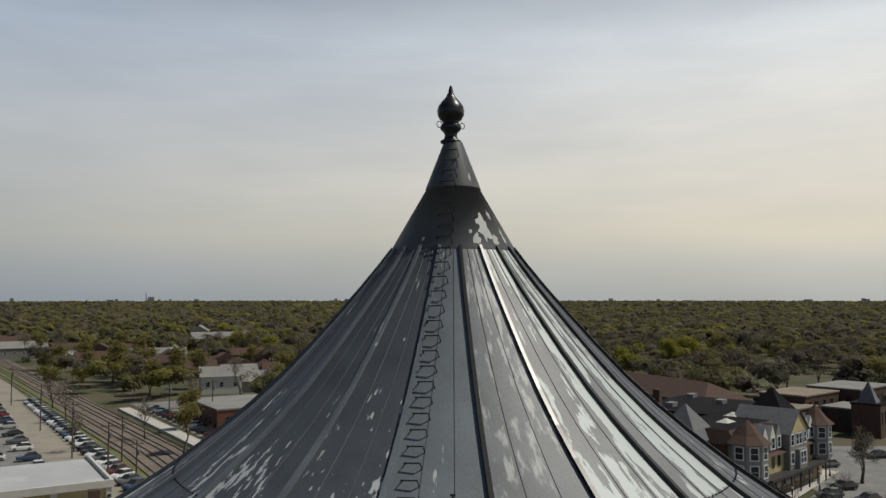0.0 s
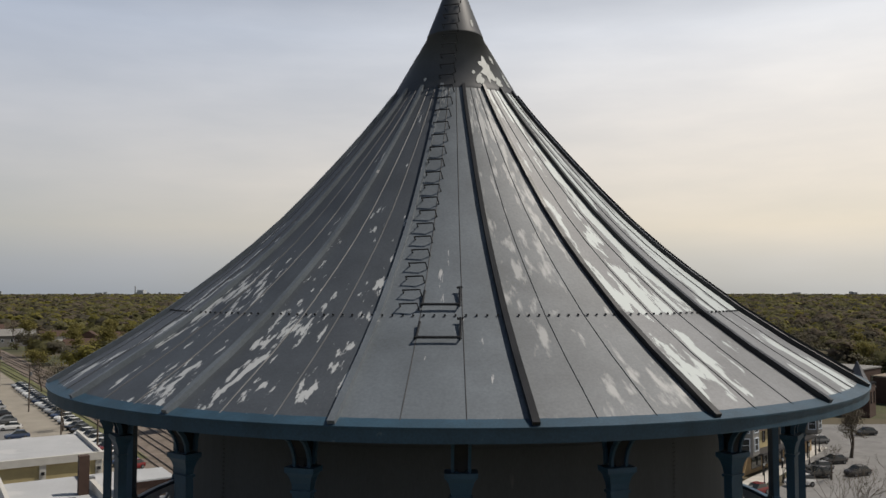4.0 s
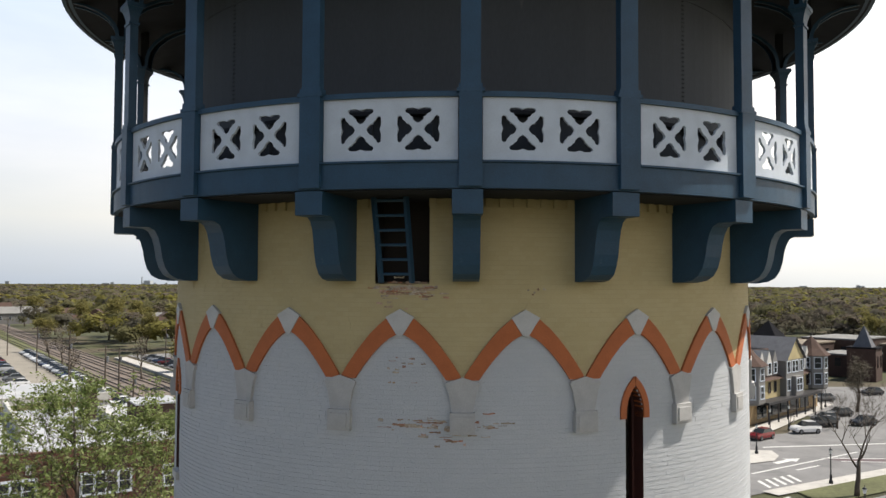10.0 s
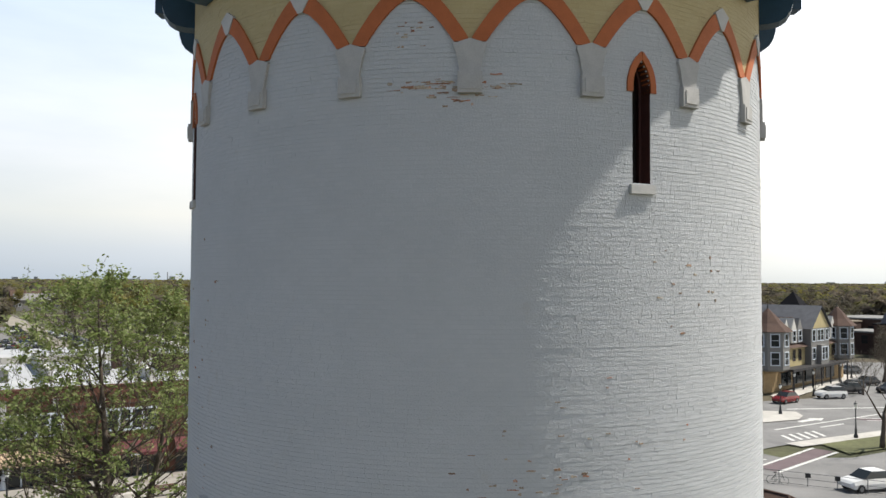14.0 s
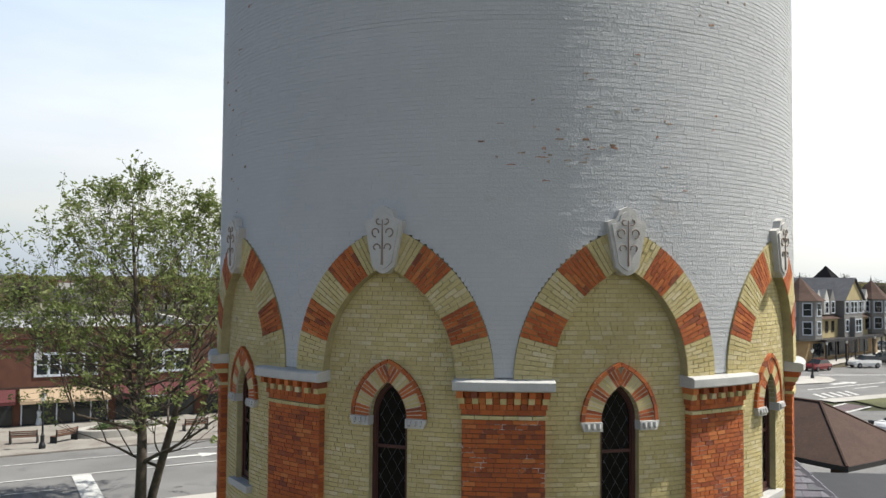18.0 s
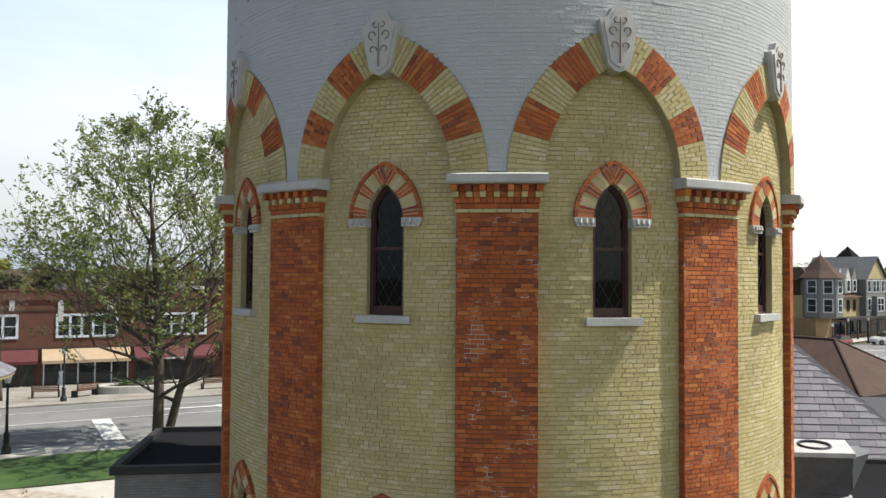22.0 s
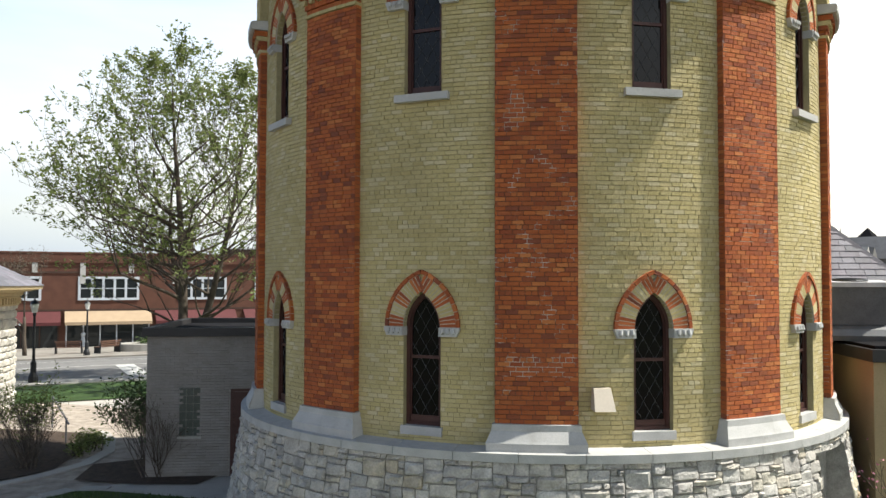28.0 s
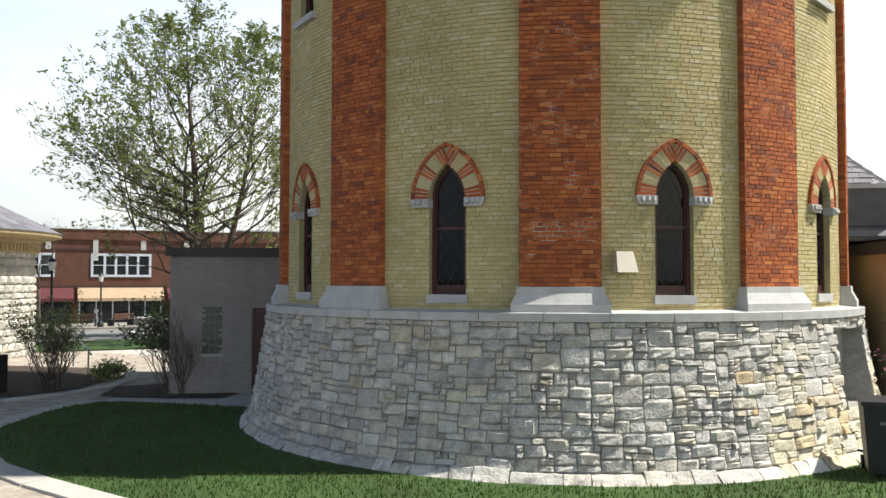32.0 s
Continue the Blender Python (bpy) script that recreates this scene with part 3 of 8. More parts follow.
for i_bay, c in enumerate(BAYS):
    arch = part("banded_arch", Geo().lathe([(5.3, 9.6), (5.3, 9.7)], 2, c - 1, c + 1), M["mortar_yellow"], tower, "pointed arch in bands of red and buff brick")
    geos = {"red": Geo(), "yellow": Geo()}
    bed = Geo()
    deg = math.degrees(1 / R_WALL)
    top = math.acos(C_BIG / 1.98)
    n = 36
    for side in (-1, 1):
        for k in range(n):
            t0, t1 = top * k / n, top * (k + 1) / n
            key = "yellow" if int(k / 7.2) % 2 == 0 else "red"
            g = 0.0025
            cuts = [RHO_IN, RHO_IN + 0.11, RHO_IN + 0.32, RHO_OUT] if k % 2 else [RHO_IN, RHO_IN + 0.21, RHO_IN + 0.42, RHO_OUT]
            for p, q in zip(cuts, cuts[1:]):
                if q - p > 0.03:
                    single_brick = i_bay in (1, 2)
                    gg_ = Geo() if single_brick else geos[key]
                    arch_block(gg_, c, p + 0.005, q - 0.005, C_BIG, Z_CAP, t0 + g, t1 - g, R_PANEL - 0.1, R_WALL + 0.03 + rnd.uniform(-0.003, 0.003), side, deg)
                    if single_brick:
                        part("arch_brick", gg_, M[key + "_piece"], arch)
            arch_block(bed, c, RHO_IN, RHO_OUT, C_BIG, Z_CAP, t0, t1, R_PANEL - 0.1, R_WALL + 0.018, side, deg)
    part("joint_bed", bed, M["mortar_yellow"], arch, kind="stuff")
    for key in geos:
        if geos[key].v:
            part("arch_brickwork", geos[key], M[key], arch, kind="stuff")

# keystone shield with carved flourish
key_g = Geo()
outline = [(-0.17, 11.13), (-0.08, 11.05), (0.0, 11.02), (0.08, 11.05), (0.17, 11.13), (0.30, 11.78), (0.17, 11.83), (0.12, 11.95), (0.0, 12.0), (-0.12, 11.95), (-0.17, 11.83), (-0.30, 11.78)]
prism(key_g, [(x * deg, z) for x, z in outline], 5.5, 5.80, True)
prism(key_g, [(x * 0.82 * deg, 11.5 + (z - 11.5) * 0.86) for x, z in outline], 5.79, 5.825)
# raised tubes in a dark tone that stands for shade in cut grooves
carve = Geo()
for s in (-1, 1):
    for x0, z0, rad, a0, a1 in ((0.10, 11.62, 0.07, -90, 200), (0.09, 11.40, 0.06, 200, -60), (0.055, 11.78, 0.05, -120, 90)):
        carve.tube([cp(5.83, s * deg * (x0 + rad * math.cos(radians(a0 + (a1 - a0) * k / 10)) * (1 - k * 0.04)), z0 + rad * math.sin(radians(a0 + (a1 - a0) * k / 10)) * (1 - k * 0.04)) for k in range(11)], 0.011, 5)
carve.tube([cp(5.83, 0, 11.15), cp(5.832, 0, 11.45), cp(5.83, 0, 11.8)], [0.02, 0.012, 0.008], 6)
key_me, carve_me = key_g.mesh("keystone"), carve.mesh("carving")
key_me.materials.append(M["offwhite_paint"])
carve_me.materials.append(M["groove_shade"])
for c in BAYS:
    k = part("keystone", key_me, None, tower, "carved off-white keystone shield", m=turn(c))
    part("carving", carve_me, None, k)

# ---- windows ----


def win_outline(shrink, n=8):
    """Half outline from the sill up to the point: (half width in metres, height)."""
    a, rho = A_WIN - shrink, RHO - shrink
    off = RHO - A_WIN
    out = [(a, shrink if shrink else 0.0), (a, SPRING)]
    tt = math.acos(off / rho)
    out += [(rho * math.cos(tt * k / n) - off, SPRING + rho * math.sin(tt * k / n)) for k in range(1, n + 1)]
    return out


def full_outline(shrink):
    h = win_outline(shrink)
    return h + [(-x, z) for x, z in h[::-1][1:]]


def loft(geo, o1, r1, o2, r2, close=True):
    n = len(o1)
    v = [cp(r1, x * DEG, z) for x, z in o1] + [cp(r2, x * DEG, z) for x, z in o2]
    rng = range(n) if close else range(n - 1)
    return geo.add(v, [(i, (i + 1) % n, n + (i + 1) % n, n + i) for i in rng])


o0, o1_, o2_ = full_outline(0.0), full_outline(0.055), full_outline(0.075)
reveal = loft(Geo(), o0, 5.556, o0, 5.26)
frame_g = Geo()
loft(frame_g, o0, 5.46, o1_, 5.46)
loft(frame_g, o1_, 5.46, o1_, 5.41)
loft(frame_g, o1_, 5.43, o2_, 5.43)
loft(frame_g, o2_, 5.43, o2_, 5.39)
for z0, z1 in ((0.99, 1.035), (0.075, 0.15)):
    prism(frame_g, [(-0.23 * DEG, z0), (0.23 * DEG, z0), (0.23 * DEG, z1), (-0.23 * DEG, z1)], 5.37, 5.435)
pane_g = Geo()
pane_g.add([cp(5.405, x * DEG, z) for x, z in o1_], [tuple(range(len(o1_)))])
lead_g = Geo()
for s in (-1, 1):
    for k in range(-4, 9):
        pts = []
        for j in range(41):
            z = 0.1 + 1.85 * j / 40
            x = s * ((z - 0.3 * k) * 0.62 - 0.35)
            hw = arch_half(z, SPRING, A_WIN, RHO) - 0.075
            if abs(x) < hw and z < 1.85:
                pts.append((x, z))
        if len(pts) > 1:
            (xa, za), (xb, zb) = pts[0], pts[-1]
            lead_g.tube([cp(5.407, xa * DEG, za), cp(5.407, xb * DEG, zb)], 0.0036, 4)
wedges = []
bed_w = Geo()
top_w = math.acos(0.30 / 0.74)
for side in (-1, 1):
    nb = 15
    for k in range(nb):
        t0, t1 = top_w * k / nb, top_w * (k + 1) / nb
        key = "red" if (int(k / 3.0) % 2 == 0) else "yellow"
        wg = Geo()
        wedges.append((wg, key))
        arch_block(wg, 0, 0.60, 0.835, 0.30, SPRING, t0 + 0.0095, t1 - 0.0095, 5.40, R_PANEL + 0.035 + rnd.uniform(-0.003, 0.003), side, DEG)
        arch_block(bed_w, 0, 0.60, 0.895, 0.30, SPRING, t0, t1, 5.35, R_PANEL + 0.0305, side, DEG)
    nb = 9
    t_out = math.acos(0.30 / 0.87)
    for k in range(nb):
        t0, t1 = t_out * k / nb, t_out * (k + 1) / nb
        wg = Geo()
        wedges.append((wg, "red"))
        arch_block(wg, 0, 0.845, 0.90, 0.30, SPRING, t0 + 0.006, t1 - 0.006, 5.45, R_PANEL + 0.055, side, DEG)
sill_g = Geo()
prism(sill_g, [(-0.43 * DEG, -0.10), (0.43 * DEG, -0.10), (0.43 * DEG, 0.012), (-0.43 * DEG, 0.012)], 5.28, 5.655)
low_sill_g = prism(Geo(), [(-0.33 * DEG, -0.12), (0.33 * DEG, -0.12), (0.33 * DEG, 0.008), (-0.33 * DEG, 0.008)], 5.28, 5.59)
imposts = []
for s in (-1, 1):
    imp_g = Geo()
    imposts.append(imp_g)
    q = [(s * 0.29 * DEG, SPRING - 0.13), (s * 0.56 * DEG, SPRING - 0.13), (s * 0.60 * DEG, SPRING - 0.03), (s * 0.60 * DEG, SPRING), (s * 0.29 * DEG, SPRING)]
    prism(imp_g, q if s > 0 else q[::-1], 5.4, 5.625, True)
    for k in range(3):
        x = s * (0.35 + k * 0.085)
        imp_g.tube([cp(5.60, x * DEG, SPRING - 0.1), cp(5.645, x * DEG, SPRING - 0.07), cp(5.63, x * DEG, SPRING - 0.02)], 0.03, 6)
win_parts = [("reveal", reveal.mesh("reveal"), M["mortar_yellow"], "buff brick reveal"), ("window_frame", frame_g.mesh("window_frame"), M["maroon_wood"], "dark maroon wooden frame"),
             ("pane", pane_g.mesh("pane"), M["glass"], "dark leaded glass"), ("leading", lead_g.mesh("leading"), M["leading"], ""),
             ("joint_bed", bed_w.mesh("joint_bed"), M["pale_mortar"], ""),
             ("sill", sill_g.mesh("sill"), M["limestone"], "stone sill"), ("low_sill", low_sill_g.mesh("sill"), M["limestone"], "stone sill"), *[("impost", g_.mesh("impost"), M["limestone"], "carved white impost block") for g_ in imposts]]
win_parts += [("arch_brick", wg.mesh("arch_brick"), M[key + "_piece"], "") for wg, key in wedges]
for _, me, mm, _l in win_parts:
    me.materials.append(mm)
for c in BAYS:
    for zw in WIN_Z:
        w = new("lancet_window")
        w.empty_display_size = 0.2
        w.parent = tower
        w.matrix_local = Matrix.Translation((0, 0, zw)) @ turn(c)
        tagged(w, label="pointed leaded window under a striped brick arch")
        for nm, me, _m, lab in win_parts:
            if nm == ("sill" if zw < 5 else "low_sill"):
                continue
            part(nm.replace("low_", ""), me, None, w, lab, kind="stuff" if nm in ("leading", "joint_bed") else "")

# ---- painted upper shaft ----
upper = part("upper_shaft", Geo().lathe([(5.3, 12.0), (5.3, 12.1)], 8, -4, 4), M["mortar_white"], tower, "upper shaft of painted brick, white below and cream above")
U_A, U_H, U_AO, U_HO, U_Z = 0.66, 0.645, 0.90, 0.95, 19.05
U_STEP, U_PEAK = 18.0, -10.2
DEGW = math.degrees(1 / R_WALL)
SLITS = [25.4, 115.4, 205.4, -64.6]


def u_half(z, a, h):
    k = 1 - (z - U_Z) / h
    return a * k ** (1 / 1.55) if 0 < k <= 1 else 0.0


def white_spans(z):
    s = [(-180.0, 180.0)]
    if z < 11.8:
        for c in BAYS:
            cc = (c + 180) % 360 - 180
            k = extrados(z) * DEGW if z < 11.72 else 0
            if k > 0:
                s = without(s, cc - k, cc + k)
    for c in SLITS:
        cc = (c + 180) % 360 - 180
        k = arch_half(z - 17.05, 1.47, 0.16, 0.60) * DEGW if 17.05 < z < 19.06 else 0
        if k > 0:
            s = without(s, cc - k, cc + k)
    if z > U_Z:
        keep = []
        for k in range(20):
            cc = (U_PEAK + U_STEP * k + 180) % 360 - 180
            h = u_half(z, U_A + 0.1, U_H + 0.12) * DEGW
            for a, b in s:
                p, q = max(a, cc - h), min(b, cc + h)
                if q > p:
                    keep.append((p, q))
        s = keep
    return s


def cream_spans(z):
    s = [(-180.0, 180.0)]
    for k in range(20):
        cc = (U_PEAK + U_STEP * k + 180) % 360 - 180
        h = u_half(z, U_AO - 0.1, U_HO - 0.1) * DEGW
        if h > 0:
            s = without(s, cc - h, cc + h)
    if z > 20.43:
        s = without(s, -14.0, -6.0)
    return s


work = Laid("white", upper, R_WALL, near=(22, 38, 12.0, 16.0), limit=300, rough=0.0013, deep=0.005, jit=0.0014)
lay(9.57, 19.83, white_spans, R_WALL, work.emit, work.fill, joint=0.010, gap_m=0.0012, wave=0.0012)
work.done("white_brickwork")
cream = part("cream_band", Geo().lathe([(5.3, 20.0), (5.3, 20.1)], 8, -4, 4), M["mortar_cream"], tower, "cream-painted brick band under the balcony")
work = Laid("cream", cream, R_WALL, rough=0.001, deep=0.0025, jit=0.0012)
lay(19.05, Z_TOP, cream_spans, R_WALL, work.emit, work.fill, joint=0.006, gap_m=0.001, wave=0.0005)
work.done("cream_brickwork")
# ragged flakes where the paint has gone
bare_w, bare_c = Geo(), Geo()
br = random.Random(9)


def flakes(geo, n, a0, a1, z0, z1, long_most=0.22):
    """Small torn scars in the paint, lying along the brick courses."""
    for _ in range(n):
        zz = round(br.triangular(z0, z1) / H_BR) * H_BR + br.uniform(0.004, 0.05)
        aa, ww, hh = br.triangular(a0, a1), br.uniform(0.02, long_most) * DEGW, br.uniform(0.010, 0.05)
        top = [(aa + ww * k / 4, zz + hh * br.uniform(0.45, 1.0)) for k in range(5)]
        low = [(aa + ww * k / 4, zz + hh * br.uniform(-0.1, 0.25)) for k in range(5)]
        prism(geo, low + top[::-1], R_WALL - 0.01, R_WALL + 0.0062)


for g_, *spec_ in ((bare_w, 44, -15, 5.5, 18.30, 18.46), (bare_w, 22, -12, 8, 18.0, 18.62), (bare_w, 14, -13, -7, 18.9, 19.4, 0.1), (bare_c, 60, -14.0, -6.0, 20.16, 20.42), (bare_c, 26, -16, -3.0, 20.02, 20.4, 0.14),
                   (bare_w, 26, -6, 20, 12.2, 13.2, 0.14), (bare_w, 16, 24, 45, 14.6, 16.4, 0.13), (bare_c, 5, 8, 11, 20.2, 20.34, 0.07), (bare_w, 26, -66, -44, 9.8, 16.5, 0.1), (bare_w, 18, 0, 40, 11.9, 14.5, 0.09)):
    flakes(g_, *spec_)
M["bare_brick"] = mat("bare_buff_brick", (0.40, 0.22, 0.12), 0.9, var=0.3, scale=9, random_by="island", spread=[(0.34, 0.27, 0.19), (0.27, 0.16, 0.10), (0.42, 0.36, 0.28), (0.19, 0.14, 0.10), (0.36, 0.15, 0.08), (0.40, 0.35, 0.30)])
part("bare_bricks", bare_w, M["bare_brick"], upper, "brown bricks bared by flaking paint", kind="stuff")
part("bare_bricks", bare_c, M["bare_brick"], cream, "brown bricks bared by flaking paint", kind="stuff")
# saw-tooth top course
tooth = Geo()
for k in range(90):
    a = -90 + 2.0 * k
    if not -14.5 < a < -6.5:
        prism(tooth, [(a, 21.50), (a + 1.0, 21.50), (a + 1.0, 21.62), (a, 21.62)], R_WALL - 0.02, R_WALL + 0.05)
part("corbel_table", tooth, M["cream"], cream, kind="stuff")

red_arch, corbel, keyst = Geo(), Geo(), Geo()


def band(geo, inner, outer, r0, r1):
    """One curved band between two lines of (degrees, z)."""
    n = len(inner)
    v = []
    for (ai, zi), (ao, zo) in zip(inner, outer):
        v += [cp(r1, ai, zi), cp(r1, ao, zo), cp(r0, ao, zo), cp(r0, ai, zi)]
    f = [(i * 4 + k, i * 4 + (k + 1) % 4, i * 4 + 4 + (k + 1) % 4, i * 4 + 4 + k) for i in range(n - 1) for k in range(4)]
    return geo.add(v, f + [(3, 2, 1, 0), (n * 4 - 4, n * 4 - 3, n * 4 - 2, n * 4 - 1)])


for side in (-1, 1):
    n = 12
    pi, po = [], []
    for k in range(n + 1):
        f = k / n
        zi, zo = U_Z + U_H * f * 0.985, U_Z + U_HO * f * 0.955
        pi.append((side * u_half(zi + 1e-4, U_A, U_H) * DEGW, zi))
        po.append((side * min(u_half(zo + 1e-4, U_AO, U_HO), 0.885) * DEGW, zo))
    band(red_arch, pi, po, R_WALL - 0.05, R_WALL + 0.035)
for q in ([(-0.04 * DEGW, 19.67), (0.04 * DEGW, 19.67), (0.205 * DEGW, 19.93), (0.0, 20.045), (-0.205 * DEGW, 19.93)],):
    prism(keyst, q, R_WALL - 0.05, R_WALL + 0.05)
prism(corbel, [(-1.45, 18.59), (1.45, 18.59), (2.0, 18.88), (2.4, 18.98), (2.3, 19.02), (0.0, 19.09), (-2.3, 19.02), (-2.4, 18.98), (-2.0, 18.88)], R_WALL - 0.05, R_WALL + 0.05)
prism(corbel, [(-1.75, 18.30), (1.75, 18.30), (1.75, 18.60), (-1.75, 18.60)], R_WALL - 0.05, R_WALL + 0.09)
prism(corbel, [(-1.3, 18.35), (1.3, 18.35), (1.3, 18.55), (-1.3, 18.55)], R_WALL, R_WALL + 0.105)
M["corbel_paint"] = mat("corbel_paint", (0.40, 0.392, 0.38), 0.75, var=0.08, scale=4, bump=0.25, stain=(0.36, 0.30, 0.25), stain_amt=0.5, stain_scale=5, stain_cut=0.64)
me_a, me_k, me_c = red_arch.mesh("painted_arch"), keyst.mesh("keystone"), corbel.mesh("corbel")
me_a.materials.append(M["orange_paint"])
me_k.materials.append(M["offwhite_paint"])
me_c.materials.append(M["corbel_paint"])
for k in range(20):
    a = part("painted_arch", me_a, None, tower, "terracotta-painted pointed arch band", m=turn(U_PEAK + U_STEP * k))
    part("keystone", me_k, None, a, "off-white keystone")
    part("corbel", me_c, None, tower, "off-white tapered corbel", m=turn(U_PEAK + 9 + U_STEP * k))

# slit windows
sl_r, sl_f, sl_s, sl_red, sl_in = Geo(), Geo(), Geo(), Geo(), Geo()
offs = 0.60 - 0.16
tt = math.acos(offs / 0.60)
so = [(0.16, 0.0), (0.16, 1.47)] + [(0.60 * math.cos(tt * k / 6) - offs, 1.47 + 0.60 * math.sin(tt * k / 6)) for k in range(1, 7)]
so = so + [(-x, z) for x, z in so[::-1][1:]]


def loft_w(geo, o, r1, r2, f2=1.0):
    n = len(o)
    v = [cp(r1, x * DEGW, z) for x, z in o] + [cp(r2, x * f2 * DEGW, z) for x, z in o]
    return geo.add(v, [(i, (i + 1) % n, n + (i + 1) % n, n + i) for i in range(n)])


loft_w(sl_r, so, R_WALL + 0.002, 5.35)
loft_w(sl_f, so, 5.48, 5.48, 0.7)
sl_in.add([cp(5.36, x * DEGW, z) for x, z in so], [tuple(range(len(so)))])
prism(sl_s, [(-0.22 * DEGW, -0.13), (0.22 * DEGW, -0.13), (0.22 * DEGW, 0.005), (-0.22 * DEGW, 0.005)], 5.4, R_WALL + 0.06)
for side in (-1, 1):
    ln = [[(side * DEGW * (r * math.cos(tt * k / 8 + (0.12 if k == 8 and r > 0.65 else 0)) - offs), 1.47 + r * math.sin(tt * k / 8 + (0.12 if k == 8 and r > 0.65 else 0))) for k in range(9)] for r in (0.60, 0.70)]
    band(sl_red, [(side * 0.16 * DEGW, 1.39)] + ln[0], [(side * 0.26 * DEGW, 1.39)] + ln[1], 5.5, R_WALL + 0.03)
for a in SLITS:
    w = new("slit_window")
    w.parent = tower
    w.matrix_local = Matrix.Translation((0, 0, 17.05)) @ turn(a)
    tagged(w, label="narrow pointed slit window with a terracotta hood")
    for nm, g, mm in (("reveal", sl_r, M["maroon_wood"]), ("window_frame", sl_f, M["maroon_wood"]), ("pane", sl_in, M["unlit_inside"]), ("sill", sl_s, M["offwhite_paint"]), ("hood", sl_red, M["orange_paint"])):
        part(nm, g, mm, w)

# ---- balcony ----
N_COL, COL0 = 20, -0.5
floor_g = Geo()
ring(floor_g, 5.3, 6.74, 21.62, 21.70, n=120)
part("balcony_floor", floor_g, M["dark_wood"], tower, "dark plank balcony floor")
fasc = Geo().lathe([(6.70, 21.64), (6.82, 21.64), (6.82, 21.97), (6.86, 21.975), (6.86, 22.0), (6.70, 22.0)], 160)
part("balcony_fascia", fasc, M["blue_paint"], tower, "slate-blue painted fascia board")
br_prof = [(5.60, 21.63), (6.80, 21.63), (6.80, 21.33), (6.52, 21.32), (6.41, 21.26), (6.35, 21.15), (6.31, 21.0), (6.28, 20.82), (6.23, 20.66), (6.15, 20.54), (6.03, 20.47), (5.85, 20.44), (5.60, 20.44)]


def plate(geo, prof, half):
    """A profile of (radius, z) with a width across the front."""
    n = len(prof)
    v = [(-half, -r, z) for r, z in prof] + [(half, -r, z) for r, z in prof]
    f = [tuple(range(n)), tuple(range(n, 2 * n))[::-1]] + [(i, i + n, (i + 1) % n + n, (i + 1) % n) for i in range(n)]
    return geo.add(v, f)


bracket_me = plate(Geo(), br_prof, 0.185).mesh("bracket")
bracket_me.materials.append(M["blue_paint"])
blk = Geo()
blk.box(-0.2, 0.2, -6.815, -6.5, 21.31, 21.62)
block_me = blk.mesh("end_block")
block_me.materials.append(M["blue_paint"])
post = Geo().box(-0.15, 0.15, -6.885, -6.72, 21.66, 22.90)
post_me = post.mesh("pedestal")
shaft_g = Geo()
shaft_g.box(-0.13, 0.13, -6.86, -6.73, 22.98, 24.70)
for z0, z1, w, d in ((22.88, 22.93, 0.18, 0.03), (22.93, 22.99, 0.155, 0.015)):
    shaft_g.box(-w, w, -6.86 - d, -6.73 + d, z0, z1)
shaft_me = shaft_g.mesh("post")
cap_g = Geo()
for z0, z1, w, d in ((24.62, 24.66, 0.15, 0.02), (24.90, 24.97, 0.215, 0.075)):
    cap_g.box(-w, w, -6.86 - d, -6.73 + d, z0, z1)
cv = []
for z, w, d in ((24.66, 0.13, 0.0), (24.75, 0.14, 0.01), (24.84, 0.165, 0.035), (24.90, 0.20, 0.065)):
    cv += [(-w, -6.86 - d, z), (w, -6.86 - d, z), (w, -6.73 + d, z), (-w, -6.73 + d, z)]
cap_g.add(cv, [(i * 4 + k, i * 4 + (k + 1) % 4, i * 4 + 4 + (k + 1) % 4, i * 4 + 4 + k) for i in range(3) for k in range(4)])
cap_me = cap_g.mesh("capital")
out_c = [(6.86, 24.97), (6.87, 25.08), (6.92, 25.20), (7.02, 25.32), (7.18, 25.42), (7.40, 25.50), (7.68, 25.54)]
in_c = [(6.66, 24.97), (6.65, 25.15), (6.60, 25.32), (6.48, 25.48), (6.30, 25.62), (6.08, 25.72), (5.85, 25.78)]


def bent_bar(geo, crv, x0, x1, th, sgn):
    n = len(crv)
    v = []
    for r, z in crv:
        v += [(x0, -r, z), (x1, -r, z), (x1, -r + th * sgn, z + th * 0.4), (x0, -r + th * sgn, z + th * 0.4)]
    f = [(i * 4 + k, i * 4 + (k + 1) % 4, i * 4 + 4 + (k + 1) % 4, i * 4 + 4 + k) for i in range(n - 1) for k in range(4)]
    return geo.add(v, f + [(3, 2, 1, 0), (n * 4 - 4, n * 4 - 3, n * 4 - 2, n * 4 - 1)])


brace_set = []
for crv, sgn in ((out_c, 1), (in_c, -1)):
    for x0, x1 in ((-0.13, -0.09), (0.09, 0.13)):
        brace_set.append(("brace_rib", bent_bar(Geo(), crv, x0, x1, 0.06, sgn).mesh("brace_rib"), "blue_paint"))
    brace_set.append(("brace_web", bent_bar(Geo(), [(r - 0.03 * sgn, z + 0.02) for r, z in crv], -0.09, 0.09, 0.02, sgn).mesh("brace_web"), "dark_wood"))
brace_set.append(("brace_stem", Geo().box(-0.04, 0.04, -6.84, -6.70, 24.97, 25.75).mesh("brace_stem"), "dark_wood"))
for _n, me, mm in brace_set:
    me.materials.append(M[mm])
for me in (post_me, shaft_me, cap_me):
    me.materials.append(M["blue_paint"])


